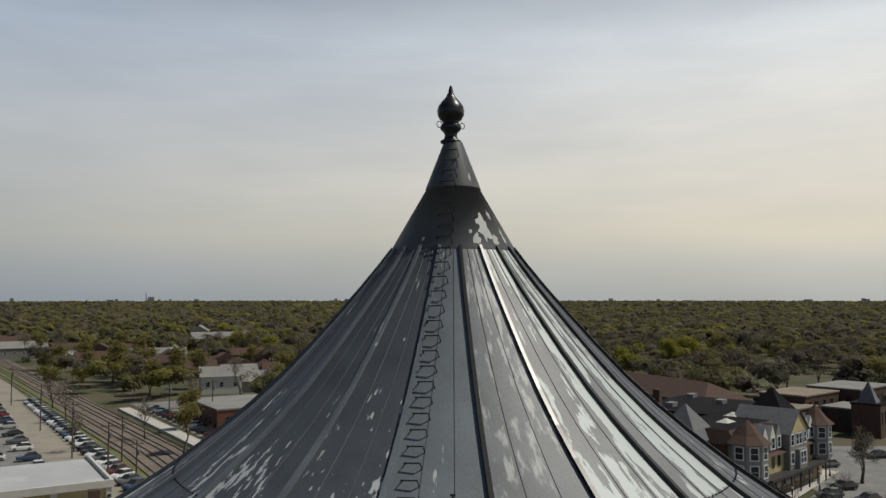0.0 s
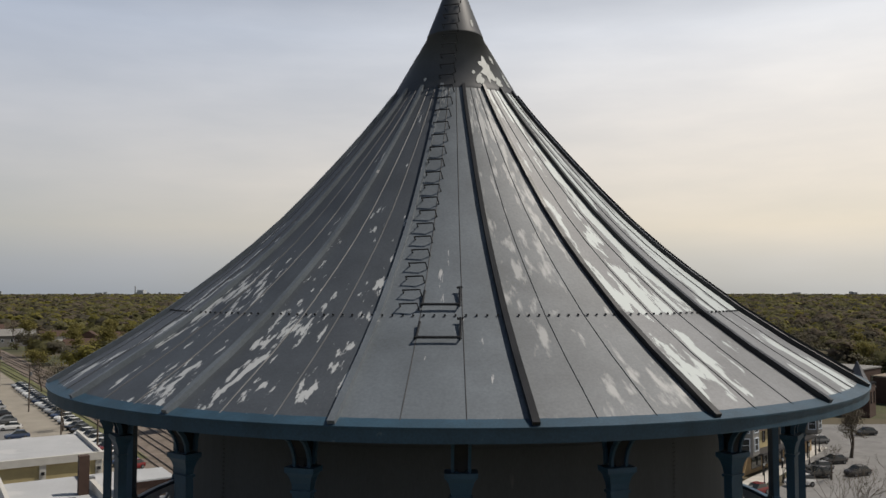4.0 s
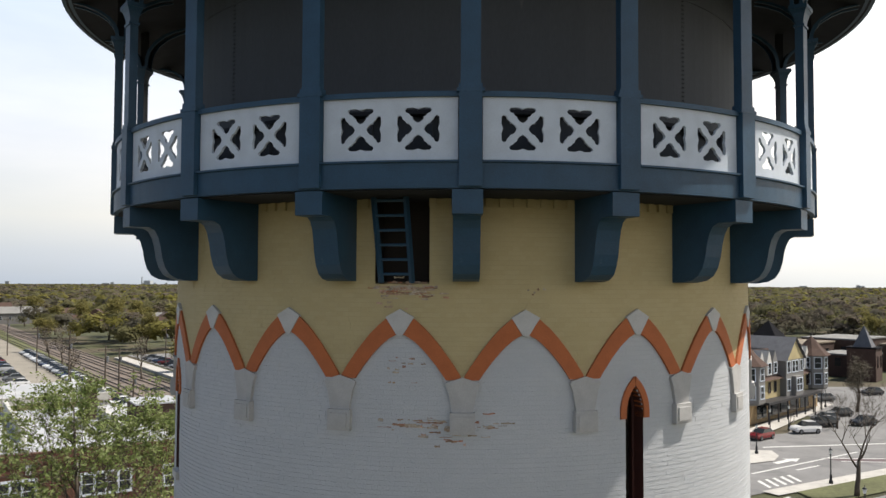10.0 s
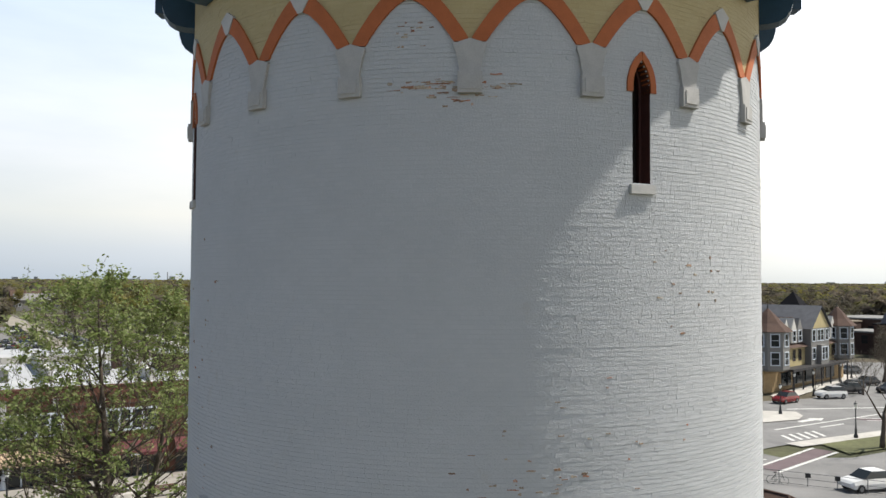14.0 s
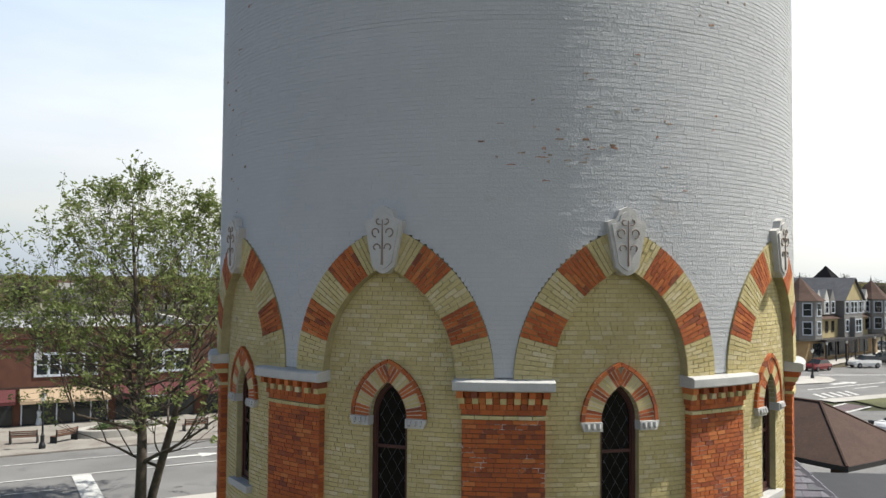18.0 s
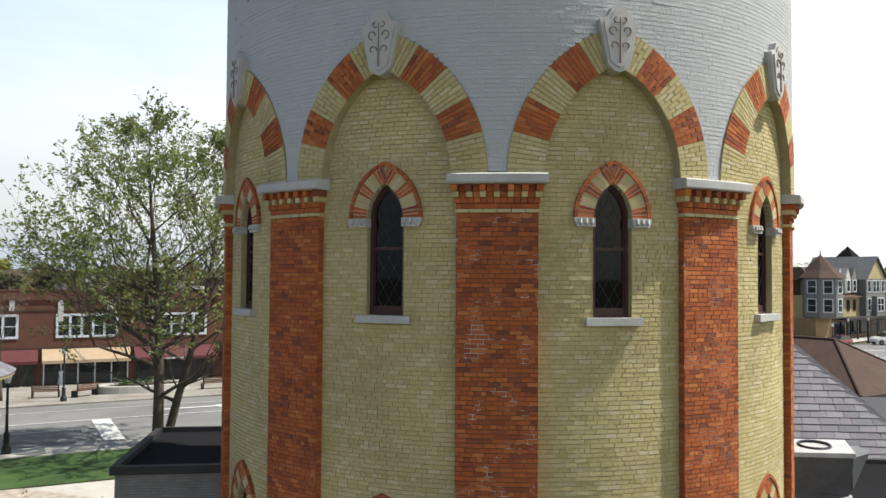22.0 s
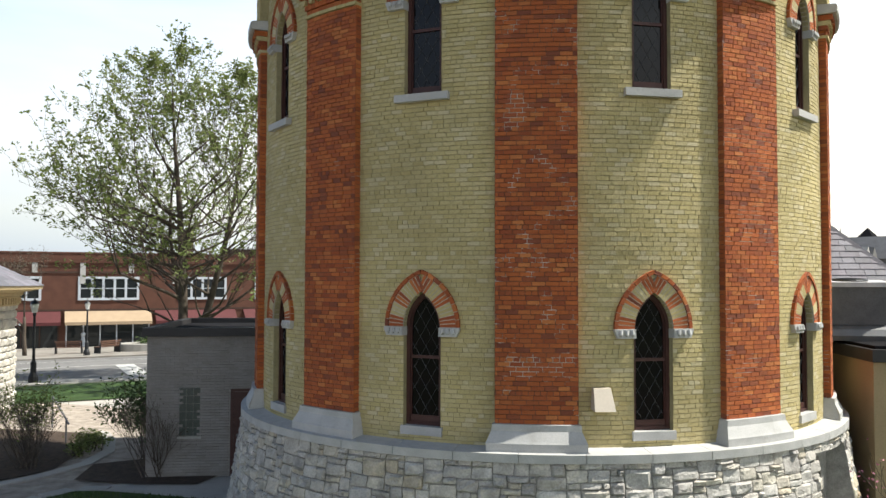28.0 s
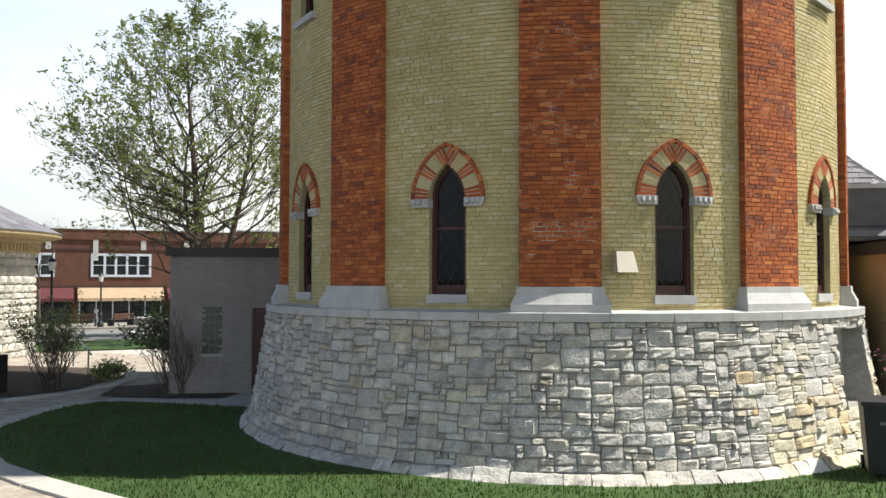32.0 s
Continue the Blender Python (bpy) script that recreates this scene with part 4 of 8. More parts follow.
def pierced_panel():
    """A white board, two pierced crosses of four lobed holes each, bent to the balcony's round."""
    w, z0, z1 = 0.905, 21.985, 22.84
    heart = [(-0.045, 0.075), (-0.085, 0.115), (-0.09, 0.15), (-0.125, 0.165), (-0.15, 0.20), (-0.195, 0.215), (-0.215, 0.25), (-0.19, 0.285), (-0.08, 0.29), (0, 0.265), (0.08, 0.29), (0.19, 0.285), (0.215, 0.25), (0.195, 0.215), (0.15, 0.20), (0.125, 0.165), (0.09, 0.15), (0.085, 0.115), (0.045, 0.075), (0.0, 0.055)]
    bm = bmesh.new()
    loops = []
    n = 16
    loops.append([(-w + 2 * w * k / n, z0) for k in range(n)] + [(w, z0 + (z1 - z0) * k / 6) for k in range(6)] + [(w - 2 * w * k / n, z1) for k in range(n)] + [(-w, z1 - (z1 - z0) * k / 6) for k in range(6)])
    zc = (z0 + z1) / 2 + 0.005
    for cx in (-0.385, 0.385):
        for q in range(4):
            ca, sa = math.cos(q * math.pi / 2), math.sin(q * math.pi / 2)
            loops.append([(cx + ca * x * 0.83 - sa * (0.078 + (y - 0.055) * 0.86), zc + sa * x * 0.83 + ca * (0.078 + (y - 0.055) * 0.86)) for x, y in heart])
    edges = []
    for lp in loops:
        vs = [bm.verts.new((x, 0, z)) for x, z in lp]
        edges += [bm.edges.new((vs[i], vs[(i + 1) % len(vs)])) for i in range(len(vs))]
    bmesh.ops.triangle_fill(bm, use_beauty=True, use_dissolve=False, edges=edges)
    rimmed = [e for e in bm.edges if len(e.link_faces) == 1]
    pairs = [(e.verts[0].index, e.verts[1].index) for e in rimmed]
    bm.verts.index_update()
    pairs = [(e.verts[0].index, e.verts[1].index) for e in rimmed]
    g = Geo()
    flat = [(v.co.x, v.co.z) for v in bm.verts]
    n = len(flat)
    tri = [tuple(v.index for v in f.verts) for f in bm.faces]
    k = math.degrees(1 / 6.78)
    g.add([cp(6.785, x * k, z) for x, z in flat] + [cp(6.745, x * k, z) for x, z in flat], tri + [tuple(i + n for i in t[::-1]) for t in tri] + [(a, b, b + n, a + n) for a, b in pairs])
    bm.free()
    me = g.mesh("pierced_board")
    me.materials.append(M["white_paint"])
    return me


panel_me = pierced_panel()
rail_me = Geo().lathe([(6.72, 22.83), (6.83, 22.83), (6.83, 22.90), (6.72, 22.90), (6.72, 22.83)], 6, -9, 9).mesh("handrail")
rail_me.materials.append(M["blue_paint"])
for k in range(N_COL):
    a = COL0 + 18.0 * k
    b = part("balcony_bracket", bracket_me, None, tower, "scrolled slate-blue bracket", m=turn(a - 0.3))
    part("end_block", block_me, None, b)
    c = part("balcony_post", shaft_me, None, tower, "slate-blue square balcony post", m=turn(a))
    part("pedestal", post_me, None, c)
    part("capital", cap_me, None, c)
    for nm, me, _m in brace_set:
        part(nm, me, None, c)
    p = part("railing_panel", panel_me, None, tower, "white pierced railing board with lobed crosses", m=turn(a + 9))
    part("handrail", rail_me, None, p, "dark blue top rail")

# ---- tank under the eaves ----
tank = part("tank", Geo().lathe([(5.4, 21.7), (5.53, 21.7), (5.53, 24.98), (5.545, 24.98), (5.545, 25.02), (5.535, 25.02), (5.535, 26.2)], 120), M["tank"], tower, "grey riveted steel tank", smooth=False)
lip = Geo()
ring(lip, 5.5, 5.70, 22.84, 22.90, n=120)
ring(lip, 5.5, 5.60, 22.18, 22.22, n=120)
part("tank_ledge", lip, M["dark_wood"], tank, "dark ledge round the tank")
strut_me = Geo().box(-0.035, 0.035, -5.70, -5.62, 21.7, 22.84).mesh("ledge_strut")
strut_me.materials.append(M["tank"])
for k in range(40):
    part("ledge_strut", strut_me, None, tank, m=turn(k * 9 + 3))
riv = Geo()
for a0 in (38.0, -44.0, 0.5 + 90, 210):
    for k in range(44):
        z = 22.5 + k * 0.07
        for d in (0, 0.35):
            p = cp(5.538, a0 + d, z)
            riv.box(p[0] - 0.008, p[0] + 0.008, p[1] - 0.008, p[1] + 0.008, z - 0.008, z + 0.008)
part("riveting", riv, M["iron"], tank, kind="stuff")

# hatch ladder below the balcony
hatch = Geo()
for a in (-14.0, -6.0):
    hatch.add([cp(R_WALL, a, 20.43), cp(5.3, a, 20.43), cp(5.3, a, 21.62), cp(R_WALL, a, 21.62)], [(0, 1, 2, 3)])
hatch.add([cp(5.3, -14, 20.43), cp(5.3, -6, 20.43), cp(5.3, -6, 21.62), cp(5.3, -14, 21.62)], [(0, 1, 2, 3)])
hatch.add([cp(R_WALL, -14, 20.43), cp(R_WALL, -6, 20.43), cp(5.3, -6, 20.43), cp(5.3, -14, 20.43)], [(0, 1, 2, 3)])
# the lining's colour holds the shade inside the hatch
part("hatch", hatch, M["unlit_inside"], tower, "hatch opening under the balcony, lined near-black for its unlit depth")
lad = thing("hatch_ladder", "short slate-blue wooden ladder leaning in the hatch under the balcony", "ladder")
for a in (-13.4, -8.9):
    g = Geo()
    p0, p1 = Vector(cp(5.74, a + 0.5, 20.42)), Vector(cp(5.98, a, 21.63))
    g.tube([p0, p1], 0.042, 4)
    part("side_rail", g, M["blue_paint"], lad)
for k in range(6):
    f = 0.1 + 0.17 * k
    z = 20.42 + 1.21 * f
    g = Geo().tube([cp(5.74 + 0.24 * f, -12.9 - 0.5 * f, z), cp(5.74 + 0.24 * f, -8.4 - 0.5 * f, z)], 0.022, 6)
    part("rung", g, M["blue_paint"], lad)

# ---- roof ----
PROF = [(7.82, 25.68), (7.33, 25.98), (6.6, 26.42), (5.8, 26.95), (5.3, 27.33), (4.85, 27.68), (4.3, 28.14), (3.7, 28.70), (3.1, 29.33), (2.5, 30.0), (2.0, 30.58), (1.62, 31.05), (1.34, 31.42)]
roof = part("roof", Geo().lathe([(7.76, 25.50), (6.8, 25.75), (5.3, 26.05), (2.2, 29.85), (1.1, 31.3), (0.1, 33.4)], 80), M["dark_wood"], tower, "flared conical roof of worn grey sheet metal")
part("eaves_fascia", Geo().lathe([(7.66, 25.51), (7.83, 25.51), (7.83, 25.68), (7.86, 25.68), (7.86, 25.705), (7.6, 25.80)], 120), M["eaves_paint"], roof, "slate-blue metal eaves band")
RIB0 = 5.5
roof.location.x = 0.05


def roof_r(z):
    for (ra, za), (rb, zb) in zip(PROF, PROF[1:]):
        if za <= z <= zb:
            return ra + (rb - ra) * (z - za) / (zb - za)
    return PROF[-1][0]


def roof_mat(name, above, below, seam_gap, across, along, cut, soft, pale, base, fade=0.0):
    """Worn sheet: grey metal under old pale paint, which clings more above the rivet line, less along the seams and, by fade, less towards the top."""
    m = mat(name, base, 0.56, 0.08, var=0.16, scale=1.3, fine=26, bump=0.05, bump_scale=9, own=True)
    t = m.node_tree
    b = t.nodes["Principled BSDF"]

    def calc(op, x, y=None):
        n = t.nodes.new("ShaderNodeMath")
        n.operation = op
        for i, val in enumerate((x, y)):
            if isinstance(val, (int, float)):
                n.inputs[i].default_value = val
            elif val is not None:
                t.links.new(val, n.inputs[i])
        return n.outputs["Value"]

    def ranged(val, f0, f1, t0, t1):
        n = t.nodes.new("ShaderNodeMapRange")
        for key, x in (("From Min", f0), ("From Max", f1), ("To Min", t0), ("To Max", t1)):
            n.inputs[key].default_value = x
        t.links.new(val, n.inputs["Value"])
        return n.outputs["Result"]

    co = t.nodes.new("ShaderNodeTexCoord")
    sep = t.nodes.new("ShaderNodeSeparateXYZ")
    t.links.new(co.outputs["Object"], sep.inputs["Vector"])
    turned = calc("MULTIPLY", calc("ARCTAN2", sep.outputs["X"], calc("MULTIPLY", sep.outputs["Y"], -1.0)), 180 / math.pi / 18)
    seed = calc("MULTIPLY", t.nodes.new("ShaderNodeObjectInfo").outputs["Random"], 41.0)
    vec = t.nodes.new("ShaderNodeCombineXYZ")
    t.links.new(calc("MULTIPLY", turned, across), vec.inputs["X"])
    t.links.new(calc("MULTIPLY", sep.outputs["Z"], along), vec.inputs["Y"])
    t.links.new(seed, vec.inputs["Z"])

    def cloud(sc, det):
        n = t.nodes.new("ShaderNodeTexNoise")
        n.inputs["Scale"].default_value, n.inputs["Detail"].default_value, n.inputs["Roughness"].default_value = sc, det, 0.6
        t.links.new(vec.outputs["Vector"], n.inputs["Vector"])
        return n.outputs["Fac"]

    level = calc("ADD", cloud(1.0, 6.0), calc("MULTIPLY", calc("SUBTRACT", cloud(0.22, 2.0), 0.5), 0.75))
    level = calc("ADD", level, ranged(sep.outputs["Z"], 26.93, 27.0, below, above))
    if fade:
        level = calc("SUBTRACT", level, ranged(sep.outputs["Z"], 27.3, 29.0, 0.0, fade))
    third = calc("ABSOLUTE", calc("SUBTRACT", calc("FRACT", calc("MULTIPLY", turned, 3.0)), 0.5))
    level = calc("SUBTRACT", level, ranged(third, 0.36, 0.46, 0.0, seam_gap))
    mask = ranged(level, cut, cut + soft, 0.0, 1.0)
    mx = t.nodes.new("ShaderNodeMix")
    mx.data_type = "RGBA"
    t.links.new(mask, mx.inputs["Factor"])
    t.links.new(b.inputs["Base Color"].links[0].from_socket, mx.inputs["A"])
    mx.inputs["B"].default_value = (*pale, 1)
    t.links.new(mx.outputs["Result"], b.inputs["Base Color"])
    return m


# paint differs by sheet; base greys also hold sky sheen, lighter towards the sun
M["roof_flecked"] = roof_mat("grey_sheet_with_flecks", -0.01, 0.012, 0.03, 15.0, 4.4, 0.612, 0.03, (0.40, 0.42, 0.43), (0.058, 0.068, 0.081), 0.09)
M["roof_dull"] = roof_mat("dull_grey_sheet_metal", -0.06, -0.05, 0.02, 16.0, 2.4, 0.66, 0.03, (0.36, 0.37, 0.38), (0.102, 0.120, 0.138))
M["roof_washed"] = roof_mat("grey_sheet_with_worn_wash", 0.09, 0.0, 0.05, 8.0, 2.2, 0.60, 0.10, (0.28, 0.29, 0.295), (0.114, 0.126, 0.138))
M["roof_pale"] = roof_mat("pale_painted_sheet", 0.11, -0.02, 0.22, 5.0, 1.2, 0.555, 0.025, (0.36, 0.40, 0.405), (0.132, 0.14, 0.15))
sheet_me = {}
for key in ("roof_flecked", "roof_dull", "roof_washed", "roof_pale"):
    me = Geo().lathe(PROF, 8, 0, 18).mesh("roof_sheet", True)
    me.materials.append(M[key])
    sheet_me[key] = me
rib = Geo()
for (ra, za), (rb, zb) in zip(PROF, PROF[1:]):
    for x0, x1, y0, y1 in ((-0.048, 0.048, 0.0, 0.085),):
        sa, sb = 0.55 + 0.45 * ra / 7.75, 0.55 + 0.45 * rb / 7.75
        v = []
        for r, z, s in ((ra, za, sa), (rb, zb, sb)):
            v += [(x0 * s, -r + 0.02, z - 0.02), (x1 * s, -r + 0.02, z - 0.02), (x1 * s, -r - 0.03, z + y1 * s), (x0 * s, -r - 0.03, z + y1 * s)]
        rib.add(v, [(0, 1, 5, 4), (1, 2, 6, 5), (2, 3, 7, 6), (3, 0, 4, 7), (0, 3, 2, 1), (4, 5, 6, 7)])
rib_me, rib_greyed_me = rib.mesh("roof_rib"), rib.mesh("roof_rib")
rib_me.materials.append(M["roof_rib"])
rib_greyed_me.materials.append(M["roof_dull"])
seam = Geo()
for (ra, za), (rb, zb) in zip(PROF, PROF[1:]):
    v = []
    for r, z in ((ra, za), (rb, zb)):
        v += [(-0.008, -r, z), (0.008, -r, z), (0.0, -r - 0.006, z + 0.009)]
    seam.add(v, [(0, 2, 5, 3), (2, 1, 4, 5)])
seam_me = seam.mesh("seam")
M["seam_metal"] = mat("grey_seam_metal", (0.05, 0.053, 0.058), 0.5, 0.2, var=0.2, scale=2)
seam_me.materials.append(M["seam_metal"])
for k in range(20):
    a = RIB0 + 18 * k
    aa = (a + 9 + 180) % 360 - 180
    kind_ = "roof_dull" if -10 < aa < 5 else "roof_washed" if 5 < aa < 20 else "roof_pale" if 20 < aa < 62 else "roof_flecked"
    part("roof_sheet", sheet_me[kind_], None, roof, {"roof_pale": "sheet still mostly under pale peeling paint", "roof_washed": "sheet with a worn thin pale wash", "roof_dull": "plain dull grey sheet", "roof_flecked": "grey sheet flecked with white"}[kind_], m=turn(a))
    # grey ribs copy the black ones, with light on that side put into colour
    dark_rib = 0 < (a + 180) % 360 - 180 < 120
    part("roof_rib", rib_me if dark_rib else rib_greyed_me, None, roof, "black batten rib" if dark_rib else "batten rib, greyed for the light on this side", m=turn(a))
    for d in (6, 12):
        part("seam", seam_me, None, roof, m=turn(a + d))
rvt = Geo()
for k in range(240):
    p = cp(5.81, k * 1.5, 26.965)
    rvt.box(p[0] - 0.014, p[0] + 0.014, p[1] - 0.014, p[1] + 0.014, p[2] - 0.012, p[2] + 0.014)
part("rivet_line", rvt, M["iron"], roof, kind="stuff")
cone = part("cone_cap", Geo().lathe([(1.38, 31.36), (1.36, 31.44), (0.60, 32.76), (0.615, 32.76), (0.605, 32.80), (0.21, 33.82)], 48), M["cone_metal"], roof, "smooth sheet-metal cone cap", smooth=True)
pr2 = random.Random(31)
M["old_pale_paint"] = mat("old_pale_paint", (0.30, 0.32, 0.315), 0.6, var=0.08, scale=5)
for az_c, z_c, az_r, z_r in ((34, 31.86, 9.5, 0.34), (22, 31.60, 4.5, 0.16), (43, 31.58, 5, 0.13), (50, 32.15, 3.5, 0.12), (27, 31.98, 2.2, 0.07), (40, 33.0, 6, 0.10), (17, 31.75, 2.0, 0.06), (58, 31.7, 3, 0.2), (-30, 31.6, 2.0, 0.05)):
    rim_ = [(az_c + az_r * math.cos(k * math.tau / 16) * pr2.uniform(0.45, 1.1), max(31.46, z_c + z_r * math.sin(k * math.tau / 16) * pr2.uniform(0.5, 1.15))) for k in range(16)]
    cone_r = lambda z: (1.36 + (0.60 - 1.36) * (z - 31.44) / 1.32 if z < 32.76 else 0.605 + (0.21 - 0.605) * (z - 32.80) / 1.02) + 0.008
    mid_ = (az_c, z_c)
    part("paint_patch", Geo().add([cp(cone_r(z), a, z) for a, z in rim_ + [mid_]], [(k, (k + 1) % 16, 16) for k in range(16)]), M["old_pale_paint"], cone, "torn patch of old pale paint")
fin = Geo().lathe([(0.20, 33.80), (0.235, 33.82), (0.235, 33.86), (0.17, 33.89), (0.135, 33.97), (0.15, 34.04), (0.23, 34.12), (0.24, 34.18), (0.20, 34.24), (0.17, 34.28), (0.24, 34.34), (0.295, 34.44), (0.305, 34.54), (0.28, 34.64), (0.20, 34.75), (0.11, 34.85), (0.06, 34.95), (0.035, 35.08), (0.02, 35.11), (0.0, 35.11)], 32)
part("finial", fin, M["roof_rib"], tower, "dark onion-shaped metal finial", smooth=True)
for k in range(4):
    hooks = Geo()
    a = k * 90 + 20
    c0 = Vector(cp(0.27, a, 34.22))
    t = Vector((math.cos(radians(a)), math.sin(radians(a)), 0))
    hooks.tube([c0 + Vector(cp(0.06 * math.cos(q), a, 0.07 * math.sin(q))) for q in [i * math.tau / 10 for i in range(11)]], 0.01, 5)
    part("ring", hooks, M["iron"], tower, "small iron ring below the finial")

# climbing rungs up the roof
z = 33.55
k = 0
while z > 26.9:
    rr = roof_r(z) if z < 31.42 else 1.36 + (0.21 - 1.36) * (z - 31.42) / 2.4
    azr = -8.2 if z < 31.42 else -8.2
    w = 0.15
    d = math.degrees(w / rr)
    off = 0.10
    slope = 0.55
    g = Geo()
    pts = [cp(rr - 0.01, azr - d, z), cp(rr + off, azr - d, z + 0.04), cp(rr + off + 0.02, azr + d * 0.75, z + 0.05), cp(rr + off * 0.5, azr + d, z - 0.10), cp(rr + 0.05, azr + d * 0.5, z - 0.14)]
    g.tube(pts, 0.014, 6)
    part("rung", g, M["iron"], roof)
    rr2 = rr
    z -= 0.245 if z > 31.42 else 0.30 - 0.115 * min(1, max(0, (rr - 1.4) / 4.5))
for za in (27.10, 26.66):
    rr = roof_r(za)
    g = Geo()
    g.tube([cp(rr - 0.02, -6.6, za), cp(rr + 0.10, -6.6, za + 0.02), cp(rr + 0.10, -0.9, za + 0.02), cp(rr - 0.02, -0.9, za)], 0.022, 6)
    g.tube([cp(rr + 0.02, -6.5, za), cp(roof_r(za + 0.2) + 0.08, -6.3, za + 0.22)], 0.02, 5)
    g.tube([cp(rr + 0.02, -0.9, za), cp(roof_r(za + 0.25) + 0.1, -0.8, za + 0.27)], 0.022, 5)
    g.tube([cp(roof_r(za + 0.25) + 0.1, -1.3, za + 0.26), cp(roof_r(za + 0.25) + 0.1, -0.4, za + 0.27)], 0.018, 5)
    part("roof_hook", g, M["iron"], roof, "black iron ladder hook")

# light box on the wall
M["cream_housing"] = mat("cream_metal_housing", (0.46, 0.41, 0.34), 0.6, var=0.06, scale=5)
fl = thing("wall_floodlight", "small cream boxy floodlight fixed to the yellow brick wall", "floodlight")
g = Geo()
q = [(7.75, 2.90), (10.65, 2.90), (10.4, 3.20), (7.95, 3.20)]
v = [cp(5.86, a, z) for a, z in q[:2]] + [cp(5.70, a, z) for a, z in q[2:]] + [cp(5.57, a, z) for a, z in q]
g.add(v, [(0, 1, 2, 3), (0, 4, 5, 1), (1, 5, 6, 2), (2, 6, 7, 3), (3, 7, 4, 0)])
part("housing", g, M["cream_housing"], fl)
part("mount", Geo().box(0.78, 0.95, -5.6, -5.45, 2.95, 3.15), M["iron"], fl)

# ---- ground, streets ----
STREET = Matrix.Rotation(math.atan2(0.53, 0.85), 4, "Z")     # x along the street, y across it, away from the tower


def gz(x, y):
    k = min(1.0, max(0.0, (math.hypot(x, y) - 22) / 40))
    return -0.9 * k * k * (3 - 2 * k)


def at(u, n, dz=0.0, rot=0.0):
    p = STREET @ Vector((u, n, 0))
    return Matrix.Translation((p.x, p.y, gz(p.x, p.y) + dz)) @ STREET @ Matrix.Rotation(radians(rot), 4, "Z")


def xy(x, y, dz=0.0, rot=0.0):
    return Matrix.Translation((x, y, gz(x, y) + dz)) @ Matrix.Rotation(radians(rot), 4, "Z")


M["earth"] = mat("spring_ground", (0.055, 0.058, 0.026), 0.95, var=0.35, scale=0.05, fine=1.5, stain=(0.085, 0.068, 0.045), stain_amt=0.8, stain_scale=0.03, stain_cut=0.5)
M["grass"] = mat("mown_lawn", (0.034, 0.072, 0.014), 0.9, var=0.3, scale=0.6, fine=25, bump=0.6, bump_scale=90)
M["old_road"] = mat("worn_pale_road", (0.23, 0.21, 0.175), 0.95, var=0.15, scale=0.15, fine=4)
M["verge"] = mat("dry_verge", (0.10, 0.105, 0.045), 0.95, var=0.3, scale=0.1, fine=3)
M["asphalt"] = mat("worn_asphalt", (0.165, 0.163, 0.16), 0.9, var=0.16, scale=0.25, fine=30, bump=0.3, bump_scale=60, stain=(0.125, 0.124, 0.123), stain_amt=0.7, stain_scale=0.3, stain_cut=0.55)
M["concrete"] = mat("pale_concrete", (0.40, 0.385, 0.355), 0.9, var=0.12, scale=0.6, fine=25, bump=0.2, stain=(0.32, 0.30, 0.27), stain_amt=0.6, stain_scale=0.7, stain_cut=0.55)
M["pavement"] = mat("dull_concrete_paving", (0.25, 0.235, 0.21), 0.9, var=0.14, scale=0.6, fine=25, bump=0.2, stain=(0.18, 0.15, 0.13), stain_amt=0.6, stain_scale=0.5, stain_cut=0.52)
M["pavers"] = mat("exposed_aggregate_path", (0.34, 0.295, 0.25), 0.95, var=0.3, scale=3, fine=60, bump=0.6, bump_scale=120)
M["mulch"] = mat("dark_mulch", (0.055, 0.038, 0.028), 0.95, var=0.4, scale=8, fine=50, bump=1.0, bump_scale=40)
M["road_paint"] = mat("white_road_paint", (0.52, 0.52, 0.50), 0.8, var=0.2, scale=4, fine=30)
M["ballast"] = mat("rail_ballast", (0.135, 0.11, 0.09), 0.95, var=0.3, scale=0.5, fine=8)
M["rail"] = mat("rusty_rail", (0.055, 0.042, 0.036), 0.6, 0.4, var=0.2)
M["water"] = mat("grey_river", (0.20, 0.21, 0.20), 0.15, var=0.1, scale=0.05)
M["bark"] = mat("grey_brown_bark", (0.085, 0.068, 0.053), 0.95, var=0.3, scale=4, fine=30, bump=0.8, bump_scale=30)
M["leaf"] = mat("young_green_leaf", (0.15, 0.19, 0.06), 0.6, var=0.12, thin=0.45, random_by="island", spread=[(0.125, 0.17, 0.045), (0.185, 0.23, 0.07), (0.15, 0.20, 0.055), (0.22, 0.255, 0.095), (0.18, 0.195, 0.075)])
M["shrub_leaf"] = mat("shrub_leaf", (0.06, 0.1, 0.03), 0.6, var=0.2, thin=0.3, random_by="island", spread=[(0.035, 0.065, 0.018), (0.06, 0.10, 0.03), (0.09, 0.13, 0.04)])
M["yellow_crown"] = mat("yellow_green_crown", (0.22, 0.21, 0.03), 0.9, var=0.2, thin=0.3, random_by="island", spread=[(0.20, 0.20, 0.025), (0.26, 0.24, 0.035), (0.17, 0.18, 0.028)])
M["bare_crown"] = mat("bare_twigs", (0.10, 0.082, 0.065), 0.95, var=0.2, random_by="island", spread=[(0.085, 0.07, 0.055), (0.115, 0.095, 0.072), (0.095, 0.09, 0.05)])
M["dark_brick"] = mat("brown_brick", (0.058, 0.034, 0.026), 0.9, var=0.14, scale=1.5, fine=20, bump=0.3)
M["red_shop_brick"] = mat("red_shop_brick", (0.105, 0.046, 0.031), 0.9, var=0.16, scale=1.2, fine=18, bump=0.3)
